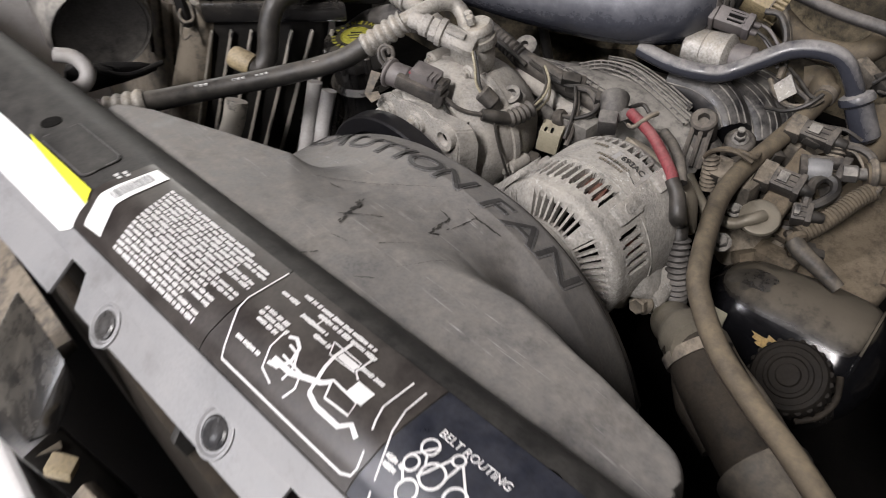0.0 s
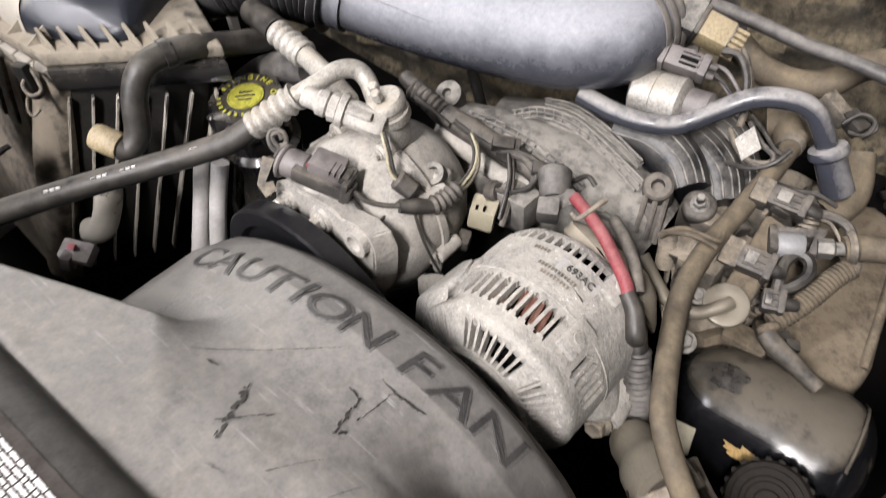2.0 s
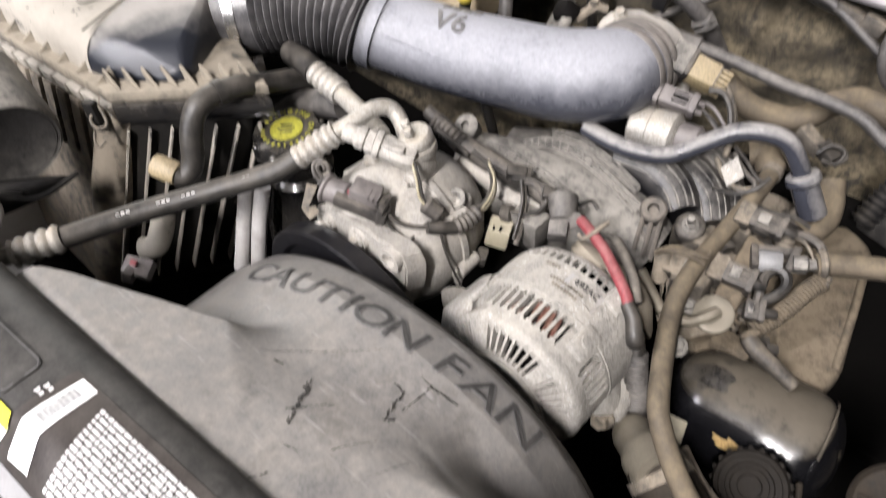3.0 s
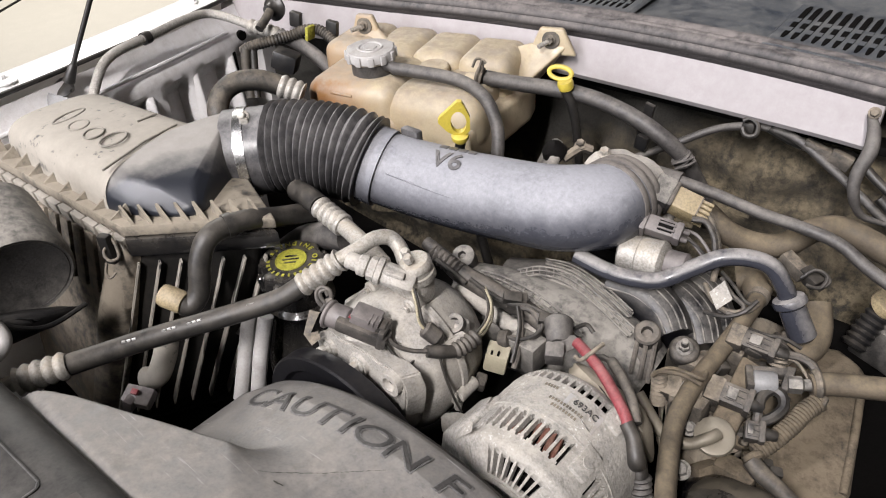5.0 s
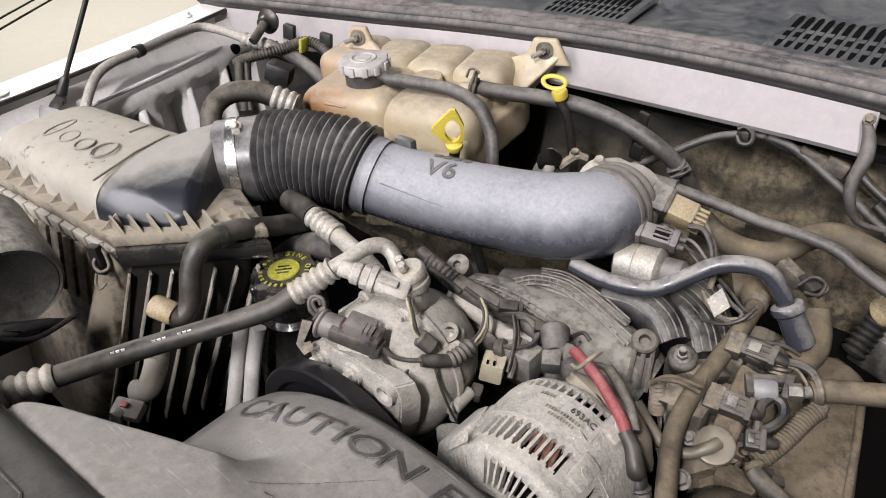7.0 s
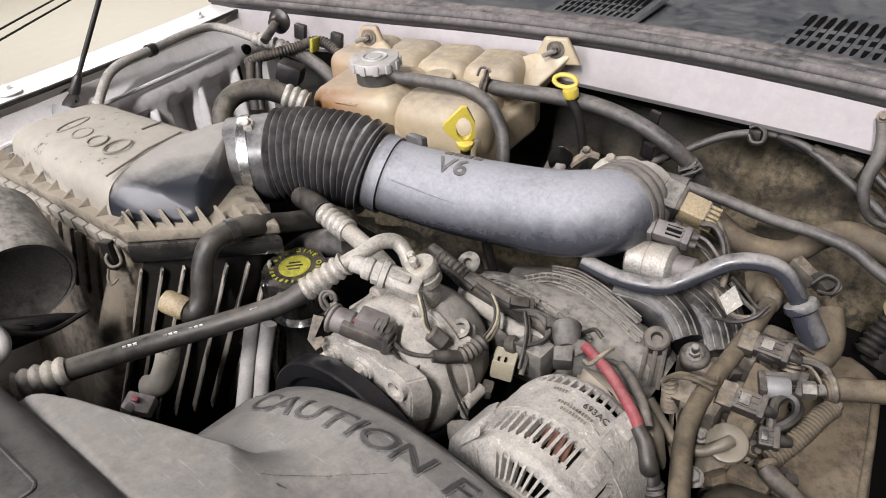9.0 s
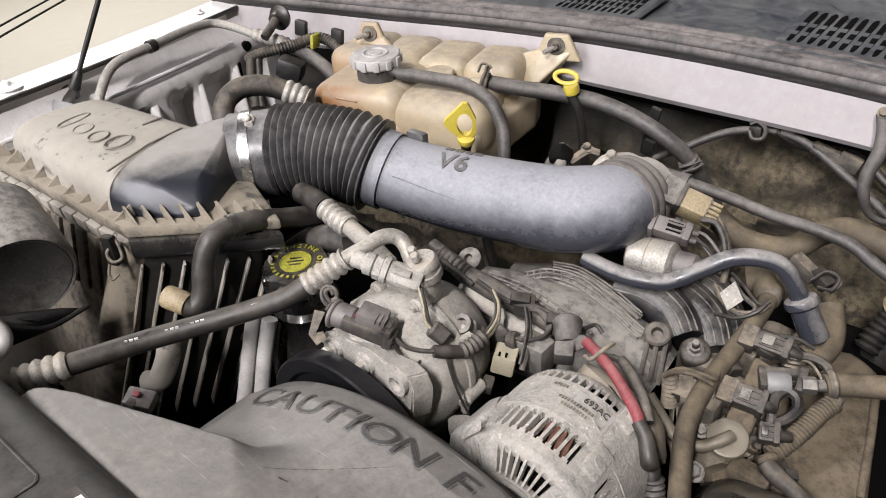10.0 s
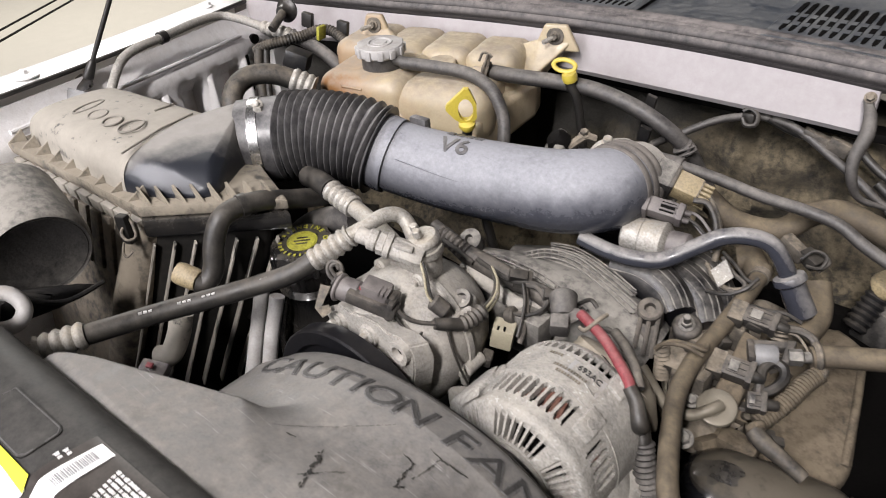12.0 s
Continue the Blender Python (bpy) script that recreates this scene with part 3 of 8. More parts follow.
def emission_label():
    t = thing("emission_label", (0.0, 0.135, 1.0148), "black information label with white print and barcode strip", "label")
    part("film", panel_film(-0.098, 0.0765, 0.1065, 0.1725, 0.0007, 0.0, 0.10), M_LABEL, t)
    for q in ((-0.0865, 0.1300), (-0.0810, 0.1705), (-0.0640, 0.1705), (-0.0660, 0.1310)), ((-0.0865, 0.1300), (-0.0660, 0.1310), (-0.0525, 0.1120), (-0.0750, 0.1105)):
        part("barcode_strip", panel_quad(q, 0.0013), M_PAPER, t, "white barcode strip", smooth=False)
    rng = random.Random(9)
    v = 0.1345
    while v < 0.163:
        w = rng.uniform(0.0004, 0.0011)
        part("barcode_bar", on_panel(box((-0.0760 + (v - 0.1345) * 0.06, v, 0.0018), (0.0105, w, 0.0003), None, 0)), M_BARCODE, t, smooth=False)
        v += w + rng.uniform(0.0004, 0.0009)
    rows = [(-0.0500 + 0.0010 * k, 0.0500 + 0.022 * ((k * 5) % 3 > 0) - 0.010 * (k > 9), 0.1640 - k * 0.0036) for k in range(15)]
    fine_print(rows, t, 3, 0.0028)
    for r in ((-0.0985, -0.0905, 0.1475), (-0.0965, -0.0885, 0.1530)):
        fine_print([r], t, 4, 0.0040)


emission_label()


def hose_label():
    t = thing("hose_routing_label", (0.145, 0.14, 1.0148), "black vacuum hose diagram label with white line drawing", "label")
    part("film", panel_film(0.0775, 0.2055, 0.1065, 0.1725, 0.0007), M_LABEL, t)
    bm = bmesh.new()
    stroke(bm, [(0.0775, 0.1695), (0.0775, 0.1420), (0.0795, 0.1340), (0.0845, 0.1270), (0.0925, 0.1150), (0.0960, 0.1105)], 0.0011)
    stroke(bm, [(0.0960, 0.1105), (0.1980, 0.1105), (0.2035, 0.1125), (0.2040, 0.1160), (0.1935, 0.1370), (0.1905, 0.1440), (0.1905, 0.1640)], 0.0011)
    part("outline", bm, M_PRINT, t, smooth=False)
    fine_print([(0.0880, 0.1050, 0.1580), (0.1000, 0.1620, 0.1650), (0.1180, 0.1660, 0.1608), (0.0910, 0.1130, 0.1445), (0.0910, 0.1180, 0.1408), (0.0940, 0.1120, 0.1370), (0.1110, 0.1340, 0.1545), (0.1280, 0.1420, 0.1500), (0.1640, 0.1830, 0.1525), (0.0930, 0.1160, 0.1235)], t, 7, 0.0030)
    # pipes, tanks and valves of the diagram
    bm = bmesh.new()
    for pts, w in (([(0.1150, 0.1400), (0.1160, 0.1300), (0.1220, 0.1200), (0.1330, 0.1170)], 0.0012), ([(0.1190, 0.1400), (0.1235, 0.1420), (0.1300, 0.1390), (0.1330, 0.1310), (0.1290, 0.1250), (0.1220, 0.1240)], 0.0022),
                   ([(0.1240, 0.1370), (0.1320, 0.1360), (0.1370, 0.1300), (0.1370, 0.1220)], 0.0016), ([(0.1260, 0.1310), (0.1430, 0.1300), (0.1470, 0.1230), (0.1450, 0.1160)], 0.0014), ([(0.1230, 0.1270), (0.1380, 0.1270), (0.1560, 0.1330), (0.1600, 0.1370)], 0.0030),
                   ([(0.1480, 0.1600), (0.1480, 0.1480), (0.1500, 0.1400), (0.1550, 0.1260)], 0.0022), ([(0.1550, 0.1260), (0.1640, 0.1235), (0.1810, 0.1235), (0.1860, 0.1280), (0.1930, 0.1250)], 0.0026), ([(0.1590, 0.1380), (0.1790, 0.1370), (0.1810, 0.1300), (0.1640, 0.1290), (0.1590, 0.1380)], 0.0014),
                   ([(0.1400, 0.1540), (0.1620, 0.1540), (0.1640, 0.1480), (0.1450, 0.1470), (0.1400, 0.1540)], 0.0009), ([(0.1230, 0.1625), (0.1230, 0.1530)], 0.0009), ([(0.1640, 0.1600), (0.1640, 0.1490), (0.1690, 0.1460)], 0.0012)):
        stroke(bm, pts, w)
    part("diagram_line", bm, M_PRINT, t, smooth=False)
    bm = bmesh.new()
    for c, s in (((0.1760, 0.1415, 0.0013), (0.012, 0.009, 0.0004)), ((0.1560, 0.1505, 0.0011), (0.013, 0.004, 0.0004))):
        box(c, s, None, 0, bm)
    part("diagram_block", on_panel(bm), M_PRINT, t, smooth=False)


hose_label()


def belt_label():
    t = thing("belt_routing_label", (0.25, 0.14, 1.0148), "black belt routing label with white lettering", "label")
    part("film", panel_film(0.2065, 0.305, 0.1065, 0.1725, 0.0007), M_BELTFILM, t)
    bm = bmesh.new()
    stroke(bm, [(0.1995, 0.1640), (0.2000, 0.1500), (0.2040, 0.1380), (0.2120, 0.1230), (0.2180, 0.1100)], 0.0010)
    part("outline", bm, M_PRINT, t, smooth=False)
    part("lettering", on_panel(join(None, words("BELT ROUTING", 0.0062, 0.0003), pose(0.2425, 0.1530, 0.0012))), M_PRINT, t, smooth=False)
    for u, v, r in ((0.2235, 0.1440, 0.0042), (0.2225, 0.1330, 0.0036), (0.2380, 0.1475, 0.0030), (0.2345, 0.1345, 0.0060), (0.2300, 0.1230, 0.0050), (0.2500, 0.1330, 0.0055), (0.2450, 0.1200, 0.0065)):
        ring = bmesh.new()
        stroke(ring, [(u + r * math.cos(a), v + r * math.sin(a)) for a in (k * math.pi / 9 for k in range(19))], 0.0013)
        part("diagram_pulley", ring, M_PRINT, t, smooth=False)
    bm = bmesh.new()
    for pts in ([(0.2270, 0.1465), (0.2190, 0.1350)], [(0.2255, 0.1400), (0.2290, 0.1350)], [(0.2355, 0.1460), (0.2290, 0.1300)], [(0.2405, 0.1465), (0.2400, 0.1370)], [(0.2410, 0.1470), (0.2550, 0.1350)], [(0.2200, 0.1300), (0.2255, 0.1250)]):
        stroke(bm, pts, 0.0012)
    part("diagram_line", bm, M_PRINT, t, smooth=False)
    fine_print([(0.2105, 0.2215, 0.1290), (0.2120, 0.2215, 0.1255)], t, 11, 0.0028)


belt_label()


def white_sticker():
    t = thing("white_sticker", (-0.16, 0.10, 1.0148), "white paper sticker with a yellow band on the black panel", "sticker")
    part("paper", join(panel_quad(((-0.400, 0.0985), (-0.400, 0.1262), (-0.100, 0.1262), (-0.100, 0.0995)), 0.0013), panel_quad(((-0.100, 0.0995), (-0.100, 0.1262), (-0.0890, 0.1215), (-0.0860, 0.1060)), 0.0013)), M_PAPER, t, smooth=False)
    part("yellow_band", panel_quad(((-0.185, 0.1255), (-0.205, 0.1290), (-0.096, 0.1285), (-0.0880, 0.1195)), 0.0020), M_STICKYEL, t, "bright yellow band", smooth=False)


white_sticker()


def front_end():
    """What shows ahead of the radiator panel: bumper cover, lamp bracket, dark gap."""
    t = thing("front_bumper_cover", (-0.1, -0.12, 0.7), "white painted front bumper cover edge", "bumper")
    part("cover", hull([(-0.85, -0.07, 0.83), (0.85, -0.07, 0.83), (-0.85, 0.010, 0.850), (-0.03, -0.004, 0.850), (0.85, -0.03, 0.850), (-0.85, -0.12, 0.62), (0.85, -0.12, 0.62), (-0.85, 0.0, 0.62), (0.85, -0.03, 0.62)], 0.012, 3), M_WHITE, t)
    single("grille_top_cover", hull([(-0.66, 0.070, 0.905), (-0.10, 0.066, 0.900), (-0.66, 0.018, 0.885), (-0.12, 0.020, 0.880), (-0.66, 0.070, 0.89), (-0.10, 0.066, 0.885), (-0.66, 0.018, 0.865), (-0.12, 0.020, 0.86)], 0.004), M_DIRTY, "dusty brown-grey cover strip ahead of the radiator", "cover")
    t = thing("lamp_bracket", (-0.06, 0.03, 0.9), "black plastic lamp bracket beside the radiator panel", "bracket")
    part("plate", hull([(-0.10, 0.052, 0.965), (-0.02, 0.052, 0.955), (-0.12, 0.0, 0.90), (-0.03, 0.0, 0.89), (-0.10, 0.05, 0.94), (-0.02, 0.05, 0.93), (-0.12, 0.0, 0.87), (-0.03, 0.0, 0.86)], 0.003), M_GLOSS, t)
    part("post", box((-0.05, 0.02, 0.82), (0.05, 0.03, 0.16), (8, 0, 10), 0.005), M_BLACK, t)
    rng = random.Random(5)
    for k in range(9):
        x = -0.03 + 0.03 * k
        part("clip", box((x, 0.012 + rng.uniform(-0.01, 0.01), 0.885 + rng.uniform(-0.02, 0.01)), (0.018, 0.014, 0.012), (rng.uniform(0, 40), 20, rng.uniform(0, 90)), 0.002), M_TAN if k % 3 == 1 else M_DIRTY, t)


front_end()


# inner fender, fender top and rail on the far side
def fender():
    t = thing("fender", (-0.8, 0.6, 0.8), "white painted fender with silvery inner panel", "fender", kind="structure")
    # outer edge bows: x grows outward towards the cowl
    def edge(y):
        return -0.752 - 0.11 * ((y - 0.4) / 0.5) - 0.03 * ((y - 0.4) / 0.5) ** 2
    def top(u, v):
        y = -0.15 + 1.25 * u
        x = edge(y)
        return Vector((x + 0.004 - 0.056 * v, y, 1.056 + 0.006 * math.sin(v * 1.6) + 0.004 * u))
    part("flange", grid(top, 30, 4, 0.004), M_WHITE, t)
    def outer(u, v):
        y = -0.15 + 1.25 * u
        a = v * 1.45
        return Vector((edge(y) - 0.051 - 0.05 * math.sin(a), y, 1.062 + 0.004 * u - 0.05 * (1 - math.cos(a)) - 0.35 * max(0, v - 0.9) * 10 * 0.3))
    part("outer_panel", grid(outer, 30, 8, 0.003), M_WHITE, t)
    # inner panel: upright sheet with pressings, set back below the rail
    def inner(u, v):
        y = 0.15 + 0.83 * u
        z = 1.045 - 0.40 * v
        x = edge(y) + 0.008
        x += 0.030 * min(1, max(0, (v - 0.02) / 0.10))
        if 0.10 < v < 0.95:
            for y0, w in ((0.56, 0.045), (0.66, 0.030), (0.745, 0.040), (0.84, 0.035)):
                s = max(0, 1 - abs(y - y0) / w)
                x -= 0.030 * min(1, s * 2.2) * min(1, (v - 0.15) * 14 if v > 0.15 else 0)
        return Vector((x, y, z))
    part("inner_panel", grid(inner, 90, 40, 0.002), M_FENDER, t)
    part("press_edge", tube([(edge(y) + 0.034, y, 1.018 - 0.01 * (y - 0.4)) for y in (0.35, 0.5, 0.62, 0.72, 0.80)], 0.0035, 8), M_FENDER, t)
    for y in (0.535, 0.60, 0.70, 0.79):
        part("pressed_rib", hull([V(edge(y) + x, y + d, z) for x, d, z in ((0.030, -0.012, 0.985), (0.030, 0.012, 0.985), (0.052, 0.0, 0.965), (0.030, -0.016, 0.80), (0.030, 0.016, 0.80), (0.056, -0.006, 0.82), (0.056, 0.006, 0.82))], 0.004, 2), M_FENDER, t)
    # rail lip of folded metal with a rubber strip
    part("rubber_strip", tube([(edge(y) + 0.006, y, 1.058) for y in (0.1, 0.3, 0.5, 0.7, 0.9, 1.0)], 0.0038, 8), M_BLACK, t)
    part("panel_hole", cyl((edge(0.83) + 0.036, 0.83, 1.0), (edge(0.83) + 0.043, 0.83, 1.0), 0.0090, seg=20), M_DARK, t)
    part("slot", box((edge(0.80) + 0.038, 0.80, 0.945), (0.006, 0.010, 0.07), (0, 0, 0), 0.002), M_DARK, t)
    for y in (0.415, 0.78):
        b = part("bolt", hexbolt((edge(y) - 0.025, y, 1.064), (0, 0, 1), 0.009), M_WHITE, t)
    part("washer", lathe([(0.019, 0), (0.019, 0.002), (0.012, 0.004)], (edge(0.415) - 0.025, 0.415, 1.0625), (0, 0, 1), 24), M_WHITE, t)
    return edge


edge = fender()


def cowl_y(x):
    q = min(0.30, max(-0.52, x))
    return 0.980 - 0.062 * q - 0.325 * q * q + (x - q) * (0.20 if x < 0 else -0.22)


def bulkhead_y(x):
    return 1.008 - 0.18 * x * x


def firewall():
    """Painted cowl face, dark insulation below it, and the floor of the bay."""
    def face(u, v):
        x = -0.90 + 1.078 * u
        fold = 0.006 * max(0.0, v - 0.9) * 10
        return Vector((x, cowl_y(x) + 0.006 - 0.010 * v + fold, 1.068 - 0.060 * v - 0.004 * math.sin((x + 0.25) * 9) * v))
    single("wall_firewall", grid(face, 60, 20, 0.004), M_FIREWALL, "white painted upper firewall face, lightly scuffed", "wall", kind="structure")
    def mat_(u, v):
        x = -0.88 + 1.60 * u
        n = noise.noise(Vector((x * 9, v * 5, 1.3))) * 0.040 + noise.noise(Vector((x * 25, v * 13, 4.1))) * 0.012 + abs(noise.noise(Vector((x * 7 + v * 3, v * 9, 7.7)))) * 0.055
        return Vector((x, bulkhead_y(x) + 0.045 - 0.02 * v - 0.10 * v * v + n, 1.02 - 0.62 * v))
    single("firewall_insulation", grid(mat_, 90, 50, 0.006), M_INSUL, "brown-grey dirty firewall insulation mat, coloured darker at the top for shade", "insulation", kind="structure")
    # strip coloured near black for the shade in the gap below the face
    single("gap_shade_strip", box((-0.1, bulkhead_y(0) + 0.022, 0.985), (1.3, 0.03, 0.012), None, 0.003), M_DARK, "near-black strip for the shaded gap under the painted firewall face", "flange", kind="structure")


firewall()


def cowl_panel():
    t = thing("cowl_panel", (0, 1.15, 1.08), "dusty black plastic cowl cover with slotted air grilles", "cowl")
    def deck(u, v):
        x = -0.95 + 1.75 * u
        y = cowl_y(x) + 0.03 + 0.36 * v
        z = 1.082 + 0.010 * v + 0.035 * v * v + 0.012 * math.exp(-((x + 0.05) / 0.10) ** 2) * v
        return Vector((x, y, z))
    part("deck", grid(deck, 50, 16, 0.004), M_COWL, t)
    def grille(x0, x1, y0, y1, nx, ny):
        g = part("grille", hull([(x0 - 0.012, cowl_y(x0) + y0 - 0.012, 1.087), (x1 + 0.012, cowl_y(x1) + y0 - 0.012, 1.087), (x1 + 0.012, cowl_y(x1) + y1 + 0.012, 1.099), (x0 - 0.012, cowl_y(x0) + y1 + 0.012, 1.099), (x0 - 0.008, cowl_y(x0) + y0 - 0.008, 1.091), (x1 + 0.008, cowl_y(x1) + y0 - 0.008, 1.091), (x1 + 0.008, cowl_y(x1) + y1 + 0.008, 1.104), (x0 - 0.008, cowl_y(x0) + y1 + 0.008, 1.104)]), M_COWL, t, smooth=False)
        for j in range(ny):
            for i in range(nx):
                x = x0 + (x1 - x0) * (i + 0.5) / nx
                k = (j + 0.5) / ny
                y = cowl_y(x) + y0 + (y1 - y0) * k
                z = 1.0915 + 0.0128 * (k * (y1 - y0) + 0.008) / (y1 - y0 + 0.016) + 0.0004
                w = (x1 - x0) / nx * 0.56
                d = (y1 - y0) / ny * 0.80
                part("slot", hull([(x + a * w / 2, y + b * d / 2 * e, z + c + 0.0128 * b * d / 2 / (y1 - y0)) for a, e in ((1, 0.8), (-1, 0.8), (0.5, 1), (-0.5, 1)) for b in (-1, 1) for c in (0, 0.0008)]), M_DARK, g, smooth=False)
                for m_ in (-0.26, 0.02, 0.30):
                    part("cross_bar", box((x, y + m_ * d, z + 0.0012 + 0.0128 * m_ * d / (y1 - y0)), (w * 0.98, d * 0.11, 0.0006), (6, 0, 0), 0), M_COWL, g, smooth=False)
    grille(-0.300, -0.178, 0.045, 0.135, 12, 1)
    grille(0.030, 0.264, 0.038, 0.165, 19, 1)
    grille(0.075, 0.299, 0.205, 0.28, 18, 1)
    s = thing("hood_seal", (0, 1.02, 1.06), "black rubber hood seal along the cowl edge", "seal")
    def bead(u, v):
        x = -0.93 + 1.70 * u
        a = v * math.pi * 2
        return Vector((x, cowl_y(x) + 0.012 + 0.017 * math.cos(a) + 0.002 * math.cos(a * 7), 1.076 + 0.015 * math.sin(a) + 0.003 * math.sin(a * 7)))
    part("bead", grid(bead, 60, 42), M_SEAL, s)
    def lip(u, v):
        x = -0.93 + 1.70 * u
        return Vector((x, cowl_y(x) + 0.006 + 0.05 * v, 1.064 + 0.030 * math.sin(v * 2.4)))
    part("lip", grid(lip, 60, 6, 0.003), M_SEAL, s)


cowl_panel()

# masses low in the bay, coloured near black to stand in for deep shade
single("engine_block", hull([(-0.20, 0.42, 0.45), (0.16, 0.42, 0.45), (-0.20, 0.90, 0.45), (0.16, 0.90, 0.45), (-0.13, 0.45, 0.78), (0.11, 0.45, 0.78), (-0.13, 0.92, 0.80), (0.11, 0.92, 0.80)], 0.02), M_DARK, "engine block below the accessories, coloured black for shade", "engine block")
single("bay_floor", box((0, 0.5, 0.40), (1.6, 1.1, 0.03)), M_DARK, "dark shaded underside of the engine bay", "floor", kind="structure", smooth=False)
single("near_wall", box((0.74, 0.45, 0.72), (0.03, 1.1, 0.62)), M_DARK, "inner fender on the near side, coloured black for shade", "wall", kind="structure", smooth=False)
single("bay_shade_sheet", hull([(-0.74, 0.12, 0.62), (-0.18, 0.12, 0.62), (-0.74, 0.9, 0.66), (-0.18, 0.9, 0.60), (-0.74, 0.12, 0.60), (-0.18, 0.12, 0.60), (-0.74, 0.9, 0.58), (-0.18, 0.9, 0.58)]), M_DARK, "added near-black sheet for the shade low in the bay", "shield", kind="structure")
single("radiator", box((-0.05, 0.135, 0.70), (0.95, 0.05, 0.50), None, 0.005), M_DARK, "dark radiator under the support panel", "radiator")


# near-black sheets added where only shade shows past the panels
single("arch_shade_sheet", box((-0.83, 0.55, 0.56), (0.02, 1.1, 0.34)), M_DARK, "added near-black sheet for the shade below the inner fender", "wall", kind="structure", smooth=False)
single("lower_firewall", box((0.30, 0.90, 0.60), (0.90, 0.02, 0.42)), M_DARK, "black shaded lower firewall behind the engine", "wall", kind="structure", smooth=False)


# ---- fan shroud ----
def shroud_z(x, y):
    flat = 1.000 - 0.21 * (y - 0.19) - 0.012 * max(0.0, abs(x - 0.02) - 0.22) / 0.1
    flat -= 0.010 * max(0.0, 1 - (y - 0.180) / 0.016) ** 1.5
    if x > 0:
        q = min(1.0, x / 0.226)
        arch = 0.668 + 0.300 * max(0.0, 1 - q ** 2.5) ** 0.4
    else:
        q = min(1.0, -x / 0.292)
        arch = 0.668 + 0.300 * max(0.0, 1 - q ** 2) ** 0.5
    arch -= 0.38 * max(0, y - 0.345)
    if y > 0.375:
        arch -= 0.012 * ((y - 0.375) / 0.013) ** 2
    if x < 0:
        brk = 0.268 - 0.42 * max(0.0, -x - 0.070)
        end = -x - 0.222
    else:
        brk = 0.272 + 0.012 * min(1.0, x / 0.1) - 0.15 * max(0.0, x - 0.11)
        end = x - 0.288
    if end > 0:
        brk -= 0.020 - math.sqrt(max(0.0, 0.020 ** 2 - end ** 2))
    soft = min(1.0, max(0.0, (x + 0.075) / 0.05)) * min(1.0, max(0.0, (0.165 - x) / 0.08))
    s = min(1.0, max(0.0, (y - brk + 0.035 * soft) / ((0.020 if x > 0 else 0.016) + 0.085 * soft + 0.035 * min(1.0, max(0.0, (x - 0.13) / 0.06)))))
    s = s * s * (3 - 2 * s)
    low = min(flat, arch)
    # a shallow worn groove runs along the break
    groove = 0.0018 * math.exp(-((y - brk - 0.004) / 0.004) ** 2) * min(1.0, max(0.0, x - 0.09) / 0.05)
    return flat * (1 - s) + low * s - groove


